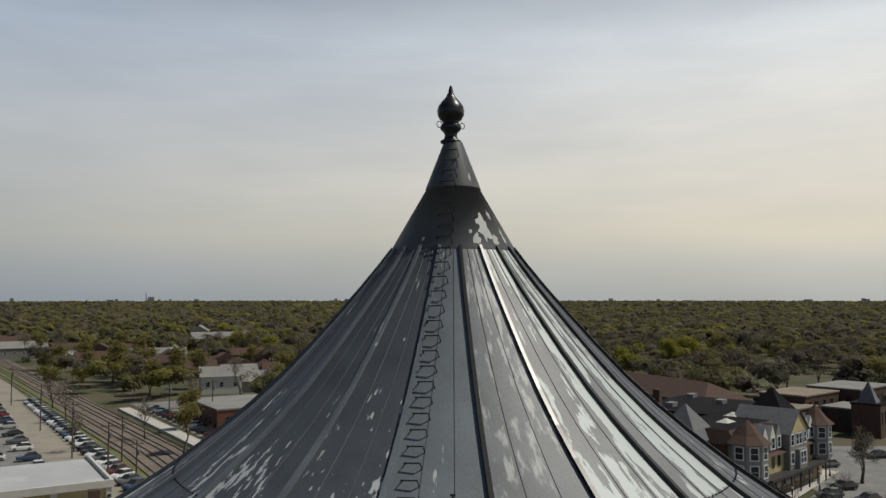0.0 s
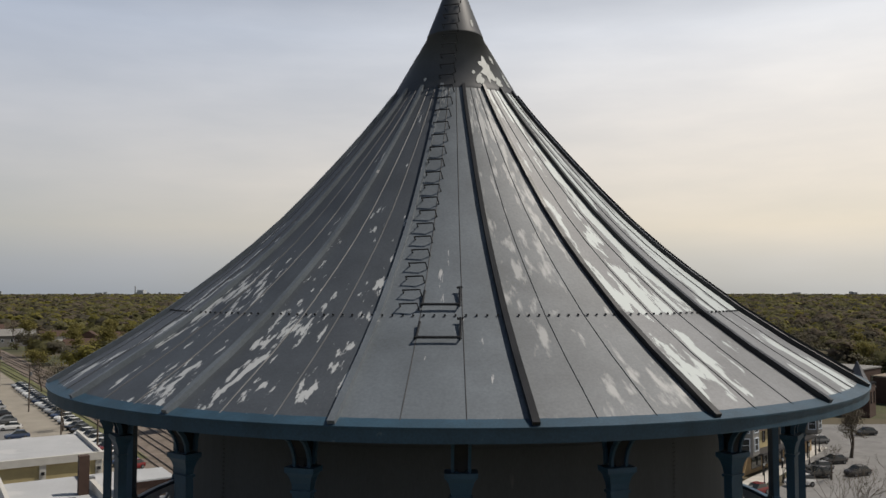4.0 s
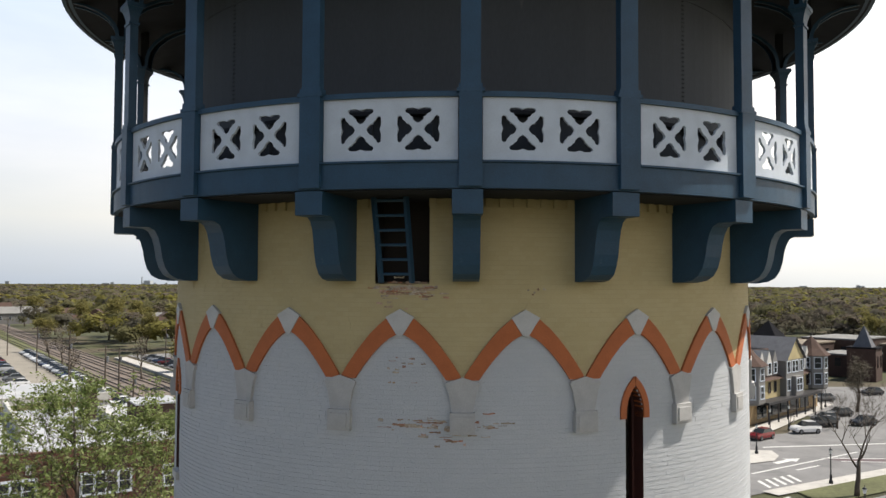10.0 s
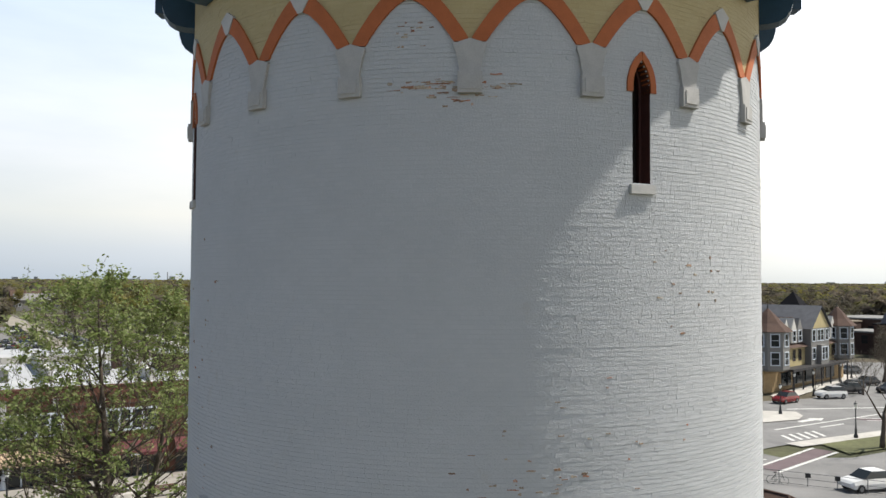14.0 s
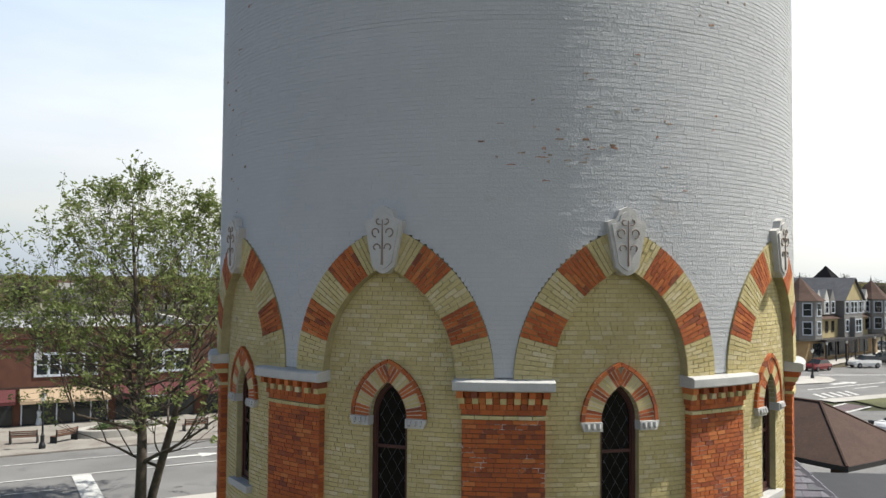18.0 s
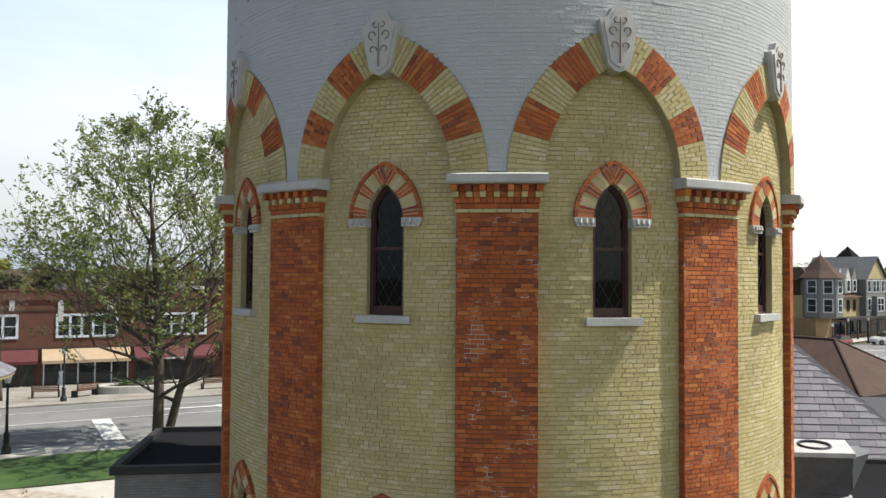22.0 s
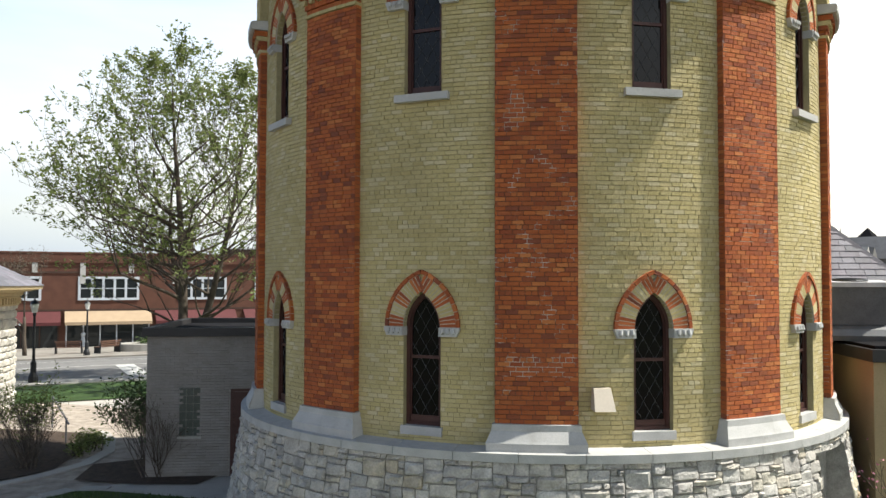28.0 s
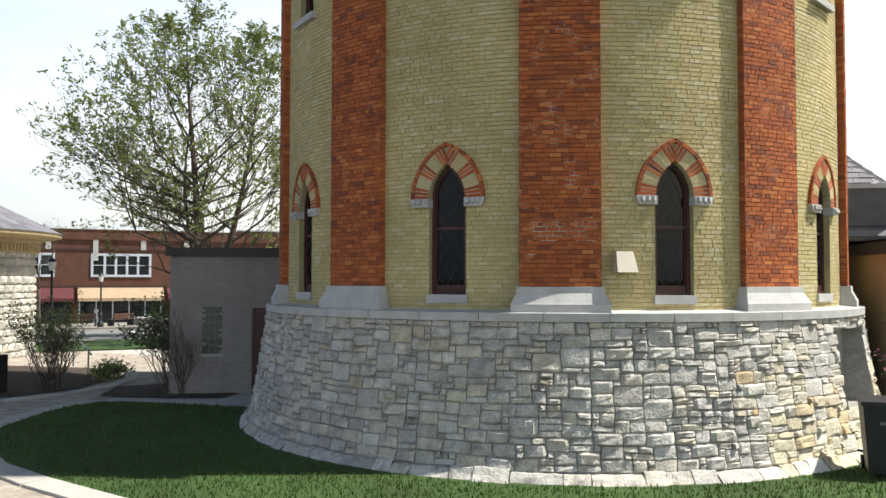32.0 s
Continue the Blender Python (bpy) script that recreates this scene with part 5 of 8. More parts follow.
M["grey_brick"] = mat("grey_painted_brick", (0.23, 0.205, 0.185), 0.85, var=0.1, scale=2, fine=25, bump=0.3, random_by="island", spread=[(0.255, 0.235, 0.222), (0.28, 0.26, 0.245), (0.235, 0.215, 0.20)])
M["tan_stucco"] = mat("tan_stucco", (0.31, 0.24, 0.14), 0.85, var=0.1, scale=0.8, fine=30, bump=0.15)
M["slate"] = mat("grey_slate", (0.17, 0.17, 0.2), 0.65, var=0.14, scale=2, fine=25, bump=0.2, random_by="island", spread=[(0.155, 0.155, 0.185), (0.21, 0.205, 0.24), (0.115, 0.12, 0.14), (0.185, 0.17, 0.205), (0.14, 0.145, 0.16)])
M["dark_slate"] = mat("weathered_dark_slate", (0.095, 0.098, 0.108), 0.7, var=0.15, scale=1, fine=8)
M["brown_shingle"] = mat("brown_shingles", (0.062, 0.036, 0.027), 0.9, var=0.15, scale=1, fine=8, bump=0.4, bump_scale=12)
M["dark_metal"] = mat("dark_roof_metal", (0.035, 0.034, 0.036), 0.55, 0.2, var=0.15, scale=2)
M["white_roof"] = mat("white_membrane_roof", (0.34, 0.35, 0.36), 0.7, var=0.08, scale=0.2, fine=4, stain=(0.42, 0.42, 0.42), stain_amt=0.6, stain_scale=0.15, stain_cut=0.56)
M["tan_roof"] = mat("tan_gravel_roof", (0.20, 0.165, 0.125), 0.95, var=0.15, scale=0.2, fine=6)
M["grey_roof"] = mat("grey_gravel_roof", (0.19, 0.188, 0.18), 0.95, var=0.15, scale=0.2, fine=6)
M["black_roof"] = mat("black_tar_roof", (0.012, 0.012, 0.014), 0.97, var=0.2, scale=0.3, spec=0.08)
M["maroon_awning"] = mat("maroon_awning", (0.085, 0.02, 0.022), 0.8, var=0.08, scale=2)
M["tan_awning"] = mat("tan_awning", (0.36, 0.27, 0.18), 0.8, var=0.06, scale=2)
M["shop_glass"] = glass_mat("shop_glass", (0.02, 0.024, 0.026))
M["grey_siding"] = mat("grey_clapboard", (0.17, 0.166, 0.158), 0.8, var=0.06, scale=1, stretch=(1, 1, 8))
M["cream_stone"] = mat("cream_stucco", (0.36, 0.30, 0.16), 0.85, var=0.08, scale=1)
M["white_wall"] = mat("white_siding", (0.44, 0.43, 0.40), 0.8, var=0.06, scale=1)
M["bench_wood"] = mat("brown_bench_slats", (0.11, 0.055, 0.035), 0.7, var=0.2, scale=5)
M["tyre"] = mat("black_tyre", (0.02, 0.02, 0.021), 0.9, var=0.1)
M["lamp_glass"] = mat("milky_lamp_glass", (0.70, 0.70, 0.66), 0.3, var=0.03)
M["bin_plastic"] = mat("black_bin_plastic", (0.022, 0.022, 0.024), 0.5, var=0.1)
M["pale_stone_wall"] = mat("pale_limestone_rubble", STONES[0], 0.9, random_by="island", spread=[(0.46, 0.44, 0.39), (0.54, 0.52, 0.47), (0.40, 0.385, 0.35), (0.58, 0.55, 0.48)], var=0.15, scale=3, fine=30, bump=0.9, bump_scale=30)
M["carved_band"] = mat("cream_cornice", (0.42, 0.33, 0.19), 0.8, var=0.1)
M["pink_blossom"] = mat("pink_blossom", (0.42, 0.12, 0.20), 0.8, var=0.2, random_by="island", spread=[(0.40, 0.10, 0.20), (0.5, 0.2, 0.28), (0.3, 0.07, 0.14)])

gr = Geo()
radii = [0, 6, 14, 22, 25, 28, 31, 34, 37, 40, 43, 46, 49, 52, 55, 58, 61, 64, 90, 160, 320, 700, 1500, 3000, 4700]
for i, r in enumerate(radii):
    for k in range(128):
        a = k * math.tau / 128
        x, y = r * math.cos(a), r * math.sin(a)
        gr.v.append((x, y, gz(x, y) - 0.06))
for i in range(len(radii) - 1):
    for k in range(128):
        gr.f.append((i * 128 + k, (i + 1) * 128 + k, (i + 1) * 128 + (k + 1) % 128, i * 128 + (k + 1) % 128))
single("ground", gr, M["earth"], "open spring ground of grass and bare earth", "ground", kind="structure")


def sheet(name, pts, material, label, category, dz=0.0, street=True, thick=0.0, step=3.0):
    """A flat patch over the ground: a polygon cut into a net that follows the fall of the land."""
    bm = bmesh.new()
    P = [STREET @ Vector((u, n, 0)) if street else Vector((u, n, 0)) for u, n in pts]
    f = bm.faces.new([bm.verts.new(p) for p in P])
    lo = Vector((min(p.x for p in P), min(p.y for p in P), 0))
    hi = Vector((max(p.x for p in P), max(p.y for p in P), 0))
    for axis, d0, d1 in ((Vector((1, 0, 0)), lo.x, hi.x), (Vector((0, 1, 0)), lo.y, hi.y)):
        c = d0 + step
        while c < d1 and c < d0 + 60 * step:
            bmesh.ops.bisect_plane(bm, geom=bm.verts[:] + bm.edges[:] + bm.faces[:], plane_co=axis * c, plane_no=axis)
            c += step
    for v in bm.verts:
        v.co.z = gz(v.co.x, v.co.y) + dz
    if thick:
        top = bm.faces[:]
        ext = bmesh.ops.extrude_face_region(bm, geom=top)
        for v in [e for e in ext["geom"] if isinstance(e, bmesh.types.BMVert)]:
            v.co.z -= thick
    bmesh.ops.recalc_face_normals(bm, faces=bm.faces[:])
    me = bpy.data.meshes.new(name)
    bm.to_mesh(me)
    bm.free()
    me.materials.append(material)
    return tagged(new(name, me), label=label, category=category, kind="structure")


sheet("road", [(-90, 28), (58, 28), (58, 45), (-90, 45)], M["asphalt"], "grey asphalt main street", "road", 0.012)
sheet("pavement_1", [(-90, 45), (18, 45), (18, 58.2), (-90, 58.2)], M["pavement"], "pale concrete pavement before the shops", "pavement", 0.12, thick=0.2)
sheet("kerb_walk", [(-60, 25.9), (8, 25.9), (8, 28), (-60, 28)], M["concrete"], "concrete kerb strip along the lawn", "pavement", 0.10, thick=0.18)
sheet("lawn_1", [(-40, 20.2), (6, 20.0), (6, 25.9), (-40, 25.9)], M["grass"], "strip of mown lawn beside the street", "lawn", 0.05)
sheet("plaza", [(-45, 8), (-2, 8), (-2, 20.2), (-45, 20.2)], M["concrete"], "sunlit concrete plaza behind the annex", "pavement", 0.004)
sheet("road_2", [(52, 39), (62, 40), (160, 38.5), (190, 40), (190, 82), (128, 73), (96, 60), (84, 62), (70, 66), (52, 66)], M["asphalt"], "wide asphalt crossing with white arrows", "road", 0.03, step=5)
sheet("car_park", [(26, 4), (120, 4), (120, 33), (64, 33), (50, 40), (26, 40)], M["asphalt"], "light grey asphalt car park", "car park", 0.021, step=4)
sheet("lawn_2", [(65, 34), (100, 33), (100, 37.5), (67, 38.4)], M["verge"], "small lawn on the street corner", "lawn", 0.09)
sheet("pavement_2", [(64, 38.4), (100, 37.4), (160, 36.8), (160, 38.6), (100, 39.2), (64, 40.4)], M["concrete"], "concrete footway on the street corner", "pavement", 0.10, step=5)
sheet("traffic_island", [(70, 50), (78, 49), (81, 50.5), (83, 53), (80, 55.5), (70, 58)], M["concrete"], "concrete traffic island", "traffic island", 0.12)
sheet("pavement_3", [(90, 60.5), (95.5, 62), (129, 73.5), (128, 76), (93, 64.5)], M["concrete"], "concrete pavement before the turreted building", "pavement", 0.12, step=20)
sheet("station_road", [(8, 92), (20, 92), (17, 600), (5, 600)], M["old_road"], "pale station road with parked cars", "road", 0.02, step=60)
sheet("west_car_park", [(-20, 120), (8, 120), (6, 300), (-20, 300)], M["asphalt"], "asphalt car park beside the station road", "car park", 0.03, step=60)
sheet("railway_bed", [(22, 70), (38, 70), (32, 260), (24, 460), (10, 800), (-2, 800), (14, 460), (20, 260)], M["ballast"], "brown ballast of the railway", "railway bed", 0.05, step=80)
sheet("east_car_park", [(43, 150), (58, 150), (56, 240), (41, 240)], M["asphalt"], "car park beyond the railway", "car park", 0.02, step=60)
sheet("verge", [(20, 130), (24, 130), (18, 460), (12, 460)], M["verge"], "weedy dull green railway verge", "verge", 0.06, step=80)
sheet("river", [(180, 230), (215, 230), (262, 420), (205, 420)], M["water"], "grey river between bare trees", "river", 0.03, step=80)

sheet("back_street", [(60, 88), (170, 88), (170, 156), (60, 156)], M["asphalt"], "grey asphalt yard behind the buildings", "road", 0.05, street=False, step=30)
# marks on the road
mk = [("lane_line", [(-60, 36.4), (56, 36.4), (56, 36.6), (-60, 36.6)]), ("lane_line", [(-60, 41.6), (56, 41.6), (56, 41.75), (-60, 41.75)]), ("lane_line", [(-60, 33.0), (-6, 33.0), (-6, 33.15), (-60, 33.15)]),
      ("stop_line", [(-5.2, 28.6), (-4.2, 28.6), (-4.2, 36.3), (-5.2, 36.3)])]
for i in range(5):
    mk.append(("hatching", [(2 + i * 2.2, 30.5), (2.8 + i * 2.2, 30.5), (5.2 + i * 2.2, 35.8), (4.4 + i * 2.2, 35.8)]))
mk.append(("turn_arrow", [(-1, 38.9), (2.5, 38.9), (2.5, 38.4), (4, 39.15), (2.5, 39.9), (2.5, 39.4), (-1, 39.4)]))
mk += [("lane_line", [(70, 46.0), (92, 46.8), (92, 47.1), (70, 46.3)]), ("lane_line", [(84, 55), (110, 44), (110.3, 44.4), (84.3, 55.4)]), ("lane_line", [(76, 44.5), (80.5, 44.6), (80.5, 44.9), (76, 44.8)]),
       ("turn_arrow", [(77, 47.8), (80, 48), (80, 47.4), (82, 48.4), (80, 49.4), (80, 48.8), (77, 48.6)]), ("lane_line", [(70, 59), (78, 61), (78, 61.4), (70, 59.4)])]
for i in range(5):
    mk.append(("hatching", [(66 + i * 1.3, 41.0), (66.5 + i * 1.3, 41.0), (68 + i * 1.3, 43.6), (67.5 + i * 1.3, 43.6)]))
for nm, pts in mk:
    sheet(nm, pts, M["road_paint"], "worn white paint mark on asphalt", "road marking", 0.042)

M["brick_paving"] = mat("mauve_crosswalk_paving", (0.115, 0.085, 0.09), 0.9, var=0.12, scale=0.5, fine=10)
sheet("crosswalk", [(26.2, 57.0), (27.2, 55.6), (36.2, 64.4), (35.0, 65.8)], M["brick_paving"], "mauve paved crosswalk between white lines", "crosswalk", 0.05, street=False)
sheet("crosswalk", [(47, 84.5), (48.2, 83.2), (60, 82), (60, 83.8)], M["brick_paving"], "mauve paved crosswalk between white lines", "crosswalk", 0.05, street=False)
for pts in ([(27.3, 55.5), (27.5, 55.2), (36.5, 64.0), (36.3, 64.3)], [(26.0, 57.2), (26.2, 57.0), (35.0, 65.9), (34.8, 66.2)], [(46.8, 84.8), (47, 84.5), (60, 84.0), (60, 84.3)], [(48.3, 83.1), (48.4, 82.8), (60, 81.6), (60, 81.9)]):
    sheet("crosswalk_line", pts, M["road_paint"], "worn white paint mark on asphalt", "road marking", 0.06, street=False)
fn = thing("fence", "low grey iron fence with small plain signs beside the car park", "fence")
f0, f1 = Vector((22.0, 53.2, 0)), Vector((35.5, 46.4, 0))
for k in range(8):
    p = f0.lerp(f1, k / 7)
    zg = gz(p.x, p.y)
    part("post", Geo().tube([(p.x, p.y, zg), (p.x, p.y, zg + 1.15)], 0.035, 6), M["lead"], fn)
    if k in (1, 3, 4):
        part("sign_plate", Geo().box(p.x - 0.22, p.x + 0.22, p.y - 0.06, p.y - 0.04, zg + 0.75, zg + 1.1), M["iron"], fn, "small dark blank sign")
for h_ in (0.15, 0.62, 1.1):
    part("rail", Geo().tube([(f0.x, f0.y, gz(f0.x, f0.y) + h_), (f1.x, f1.y, gz(f1.x, f1.y) + h_)], 0.022, 6), M["lead"], fn)
bk = thing("bicycle", "dark bicycle leaning at the fence", "bicycle", m=Matrix.Translation((25.2, 51.3, gz(25.2, 51.3))) @ Matrix.Rotation(radians(-26), 4, "Z"))
for x in (0.0, 1.05):
    part("wheel", Geo().tube([(x + 0.33 * math.cos(k * math.tau / 16), 0, 0.34 + 0.33 * math.sin(k * math.tau / 16)) for k in range(17)], 0.018, 5), M["iron"], bk)
part("frame", Geo().tube([(0, 0, 0.34), (0.38, 0, 0.80), (0.86, 0, 0.86), (0.45, 0, 0.32), (0, 0, 0.34)], 0.018, 5).tube([(1.05, 0, 0.34), (0.84, 0, 0.98)], 0.016, 5).tube([(0.45, 0, 0.32), (0.34, 0, 0.92)], 0.016, 5), M["iron"], bk)
part("saddle", Geo().box(0.2, 0.46, -0.06, 0.06, 0.92, 0.97), M["iron"], bk)
part("handlebar", Geo().tube([(0.80, -0.25, 1.0), (0.86, 0, 0.99), (0.80, 0.25, 1.0)], 0.014, 5), M["iron"], bk)

# near ground: path, lawn with kerb, beds
sheet("path", [(-24, -16), (-4, -16), (-3.5, -7), (-4, 2.2), (-8, 4), (-9.5, 10), (-24, 14)], M["pavers"], "brown exposed-aggregate path", "path", 0.016, street=False)
LAWN = [(-5.4, -0.45), (-6.4, -0.4), (-8.0, -0.1), (-9.4, 0.12), (-10.0, 0.05), (-10.3, -0.5), (-10.4, -1.6), (-10.2, -3.2), (-9.4, -4.8), (-8.2, -6.0), (-7.0, -6.8), (-5.6, -7.6), (-3.4, -8.7), (-1.0, -9.6), (2, -10.2), (6, -10.6), (13, -10.6), (13, -1.0), (5, -1.0)]
sheet("lawn", LAWN, M["grass"], "green lawn round the stone base", "lawn", 0.05, street=False, thick=0.1)
strip = [Vector((*p, 0)) for p in LAWN[0:16]]
kerb = Geo()
for a, b in zip(strip, strip[1:]):
    d = (b - a).normalized()
    nrm = Vector((d.y, -d.x, 0))
    if nrm.dot(Vector((-4, -3, 0)) - a) > 0:
        nrm = -nrm
    w = 0.42
    p = [a, b, b + nrm * w, a + nrm * w]
    kerb.add([(q.x, q.y, 0.055) for q in p] + [(q.x, q.y, -0.05) for q in p], [(0, 1, 2, 3), (0, 4, 5, 1), (1, 5, 6, 2), (2, 6, 7, 3), (3, 7, 4, 0)])
single("kerb", kerb, M["concrete"], "pale concrete edging round the lawn", "kerb", kind="structure")
sheet("annex_apron", [(-9.6, 0.6), (-5.0, -0.35), (-4.6, 2.4), (-8.9, 1.4)], M["concrete"], "concrete apron before the annex door", "pavement", 0.03, street=False)
sheet("bed_1", [(-10.6, 1.0), (-9.0, 0.75), (-7.6, 0.9), (-7.4, 1.9), (-8.8, 2.2), (-9.9, 3.4), (-11.0, 2.6)], M["mulch"], "dark mulched bed by the annex", "flower bed", 0.05, street=False)
sheet("bed_2", [(-12.5, 0.2), (-11.7, 2.0), (-12.2, 4.6), (-13.6, 6.6), (-17, 7), (-19, 2), (-15, -0.6)], M["mulch"], "dark mulched bed by the stone house", "flower bed", 0.05, street=False)
edge = Geo()
arc = [(-12.6, -0.1), (-11.8, 1.2), (-11.4, 2.6), (-11.6, 4.2), (-12.4, 5.8), (-13.2, 6.9)]
for (x0, y0), (x1, y1) in zip(arc, arc[1:]):
    edge.add([(x0, y0, 0.06), (x1, y1, 0.06), (x1 + 0.35, y1 - 0.05, 0.06), (x0 + 0.35, y0 - 0.05, 0.06), (x0 + 0.35, y0 - 0.05, -0.03), (x1 + 0.35, y1 - 0.05, -0.03)], [(0, 3, 2, 1), (3, 4, 5, 2)])
single("bed_edging", edge, M["concrete"], "curved concrete bed edging", "kerb", kind="structure")

# grass blades on the lawn
LAWN_POLY = [(p[0], p[1]) for p in LAWN]


def inside(x, y, poly):
    c = False
    for (xa, ya), (xb, yb) in zip(poly, poly[1:] + poly[:1]):
        if (ya > y) != (yb > y) and x < (xb - xa) * (y - ya) / (yb - ya) + xa:
            c = not c
    return c


bl = Geo()
gr_rnd = random.Random(3)
n = 0
while n < 30000:
    x, y = gr_rnd.uniform(-10.4, 8), gr_rnd.uniform(-10.5, 0)
    if math.hypot(x, y) < 6.5 or not inside(x, y, LAWN_POLY):
        continue
    n += 1
    a = gr_rnd.uniform(0, math.tau)
    h, w = gr_rnd.uniform(0.03, 0.075), 0.012
    dx, dy = math.cos(a) * w, math.sin(a) * w
    lx, ly = gr_rnd.uniform(-0.02, 0.02), gr_rnd.uniform(-0.02, 0.02)
    bl.add([(x - dx, y - dy, 0.045), (x + dx, y + dy, 0.045), (x + lx, y + ly, 0.05 + h)], [(0, 1, 2)])
M["blade"] = mat("grass_blade", (0.07, 0.13, 0.03), 0.8, var=0.2, thin=0.3, random_by="island", spread=[(0.035, 0.075, 0.012), (0.055, 0.11, 0.02), (0.085, 0.12, 0.032), (0.042, 0.088, 0.016)])
single("grass", bl, M["blade"], "short mown grass blades", "grass", kind="stuff")


# ---- trees ----
def branch(geo, tips, p, d, length, r, depth, rng, up=0.12, spread=0.55, wig=0.12, min_r=0.008):
    pts, rad = [p], [r]
    q = p.copy()
    dd = d.copy()
    n = 4
    for i in range(n):
        dd = (dd + Vector((rng.uniform(-wig, wig), rng.uniform(-wig, wig), rng.uniform(-wig, wig) + up * 0.3))).normalized()
        q = q + dd * (length / n)
        pts.append(q.copy())
        rad.append(max(min_r, r * (1 - 0.42 * (i + 1) / n)))
    geo.tube(pts, rad, 7 if r > 0.12 else (5 if r > 0.03 else 3))
    if depth == 0:
        tips.append((q, dd))
        tips.append((pts[2], dd))
        return
    k = 3 if depth > 1 else 3
    for i in range(k):
        ax = Vector((rng.uniform(-1, 1), rng.uniform(-1, 1), rng.uniform(-0.4, 0.9))).normalized()
        nd = (dd * (1 - spread * 0.5) + ax * spread + Vector((0, 0, up))).normalized()
        start = pts[rng.choice((2, 3, 4))] if i else pts[-1]
        branch(geo, tips, start, nd, length * rng.uniform(0.62, 0.85), rad[-1] * rng.uniform(0.62, 0.85), depth - 1, rng, up, spread, wig, min_r)


def leaves(tips, n, size, spread, rng):
    g = Geo()
    for _ in range(n):
        p, d = rng.choice(tips)
        c = p + Vector((rng.gauss(0, spread), rng.gauss(0, spread), rng.gauss(0, spread * 0.8)))
        a = Vector((rng.uniform(-1, 1), rng.uniform(-1, 1), rng.uniform(-0.6, 0.6))).normalized()
        b = a.cross(Vector((rng.uniform(-1, 1), rng.uniform(-1, 1), rng.uniform(-1, 1)))).normalized()
        s = size * rng.uniform(0.6, 1.3)
        g.add([tuple(c - a * s), tuple(c + b * s * 0.45), tuple(c + a * s), tuple(c - b * s * 0.45)], [(0, 1, 2, 3)])
    return g


def tree(label, m, seed, stems, depth, n_leaf, leaf_size, leaf_spread, mat_leaf, up=0.12, spread=0.55, group="", min_r=0.008):
    rng = random.Random(seed)
    t = thing("tree", label, "tree", group, m=m)
    tg, tips = Geo(), []
    for (p, d, length, r) in stems:
        branch(tg, tips, Vector(p), Vector(d).normalized(), length, r, depth, rng, up, spread, 0.10, min_r)
    part("trunk", tg, M["bark"], t, "grey-brown trunk and limbs", smooth=True)
    if n_leaf:
        part("crown", leaves(tips, n_leaf, leaf_size, leaf_spread, rng), mat_leaf, t, "loose crown of young leaves", kind="stuff")
    return t


def big_tree(m):
    """The two-stemmed tree: leaders with limbs all the way up, an oval open crown."""
    rng = random.Random(11)
    t = thing("tree", "two-stemmed locust tree with sparse young green leaves", "tree", m=m)
    g, tips = Geo(), []
    for base_p, lean, top, r in (((0, 0), (-0.04, 0.0), 14.7, 0.30), ((0.45, 0.1), (0.20, 0.02), 13.0, 0.24), ((-0.1, 0.1), (-0.10, 0.1), 12.2, 0.13)):
        z0 = -0.2 if r > 0.2 else 4.0
        pts = []
        for k in range(13):
            f = k / 12
            z = z0 + (top - z0) * f
            pts.append(Vector((base_p[0] + lean[0] * z + 0.22 * math.sin(f * 5 + r * 20), base_p[1] + lean[1] * z + 0.2 * math.sin(f * 4 + r * 31), z)))
        g.tube(pts, [max(0.02, r * (1 - 0.93 * k / 12)) for k in range(13)], 8)
        nb = 17 if r > 0.2 else 10
        for k in range(nb):
            f = 0.17 + 0.81 * k / nb
            i = min(11, int(f * 12))
            p = pts[i].lerp(pts[i + 1], f * 12 - i)
            a = k * 2.4 + r * 40 + rng.uniform(-0.4, 0.4)
            rise = 0.28 + 0.9 * f
            d = Vector((math.cos(a), math.sin(a), rise)).normalized()
            ln = (3.1 if f < 0.62 else 2.9 * (1.16 - f) / 0.54) * rng.uniform(0.85, 1.15)
            branch(g, tips, p, d, ln, r * (1 - 0.85 * f) * 0.42, 3, rng, 0.10, 0.55, 0.10, 0.008)
    for k in range(24):
        a = math.pi + (k % 7 - 3) * 0.42 if k < 12 else (k - 17.5) * 0.5
        z = 3.4 + (k * 0.62) % 4.4
        p = Vector((-0.04 * z + 0.1, 0.05, z))
        branch(g, tips, p, Vector((math.cos(a), math.sin(a), 0.30)).normalized(), 2.9 * rng.uniform(0.85, 1.15), 0.07, 3, rng, 0.05, 0.5, 0.10, 0.008)
    part("trunk", g, M["bark"], t, "grey-brown double trunk and limbs", smooth=True)
    part("crown", leaves(tips, 26000, 0.105, 0.11, rng), M["leaf"], t, "open crown of young leaves", kind="stuff")


big_tree(xy(-16.4, 20.6))
tree("bare young street tree with a few brown twigs", at(-10.0, 49.2), 21, [((0, 0, 0), (0.02, 0, 1), 2.8, 0.16)], 5, 900, 0.07, 0.2, M["bare_crown"], 0.14, 0.6)
for i, (u, n_, s) in enumerate(((70.7, 34.2, 1.45), (106, 58.5, 0.8), (99, 61.5, 0.5))):
    p = at(u, n_)
    tree("leafless spreading street tree", p @ Matrix.Scale(s, 4), 31 + i, [((0, 0, 0), (0.03, 0, 1), 2.6, 0.2)], 5, 0, 0, 0, None, 0.10, 0.7, "leafless street trees")
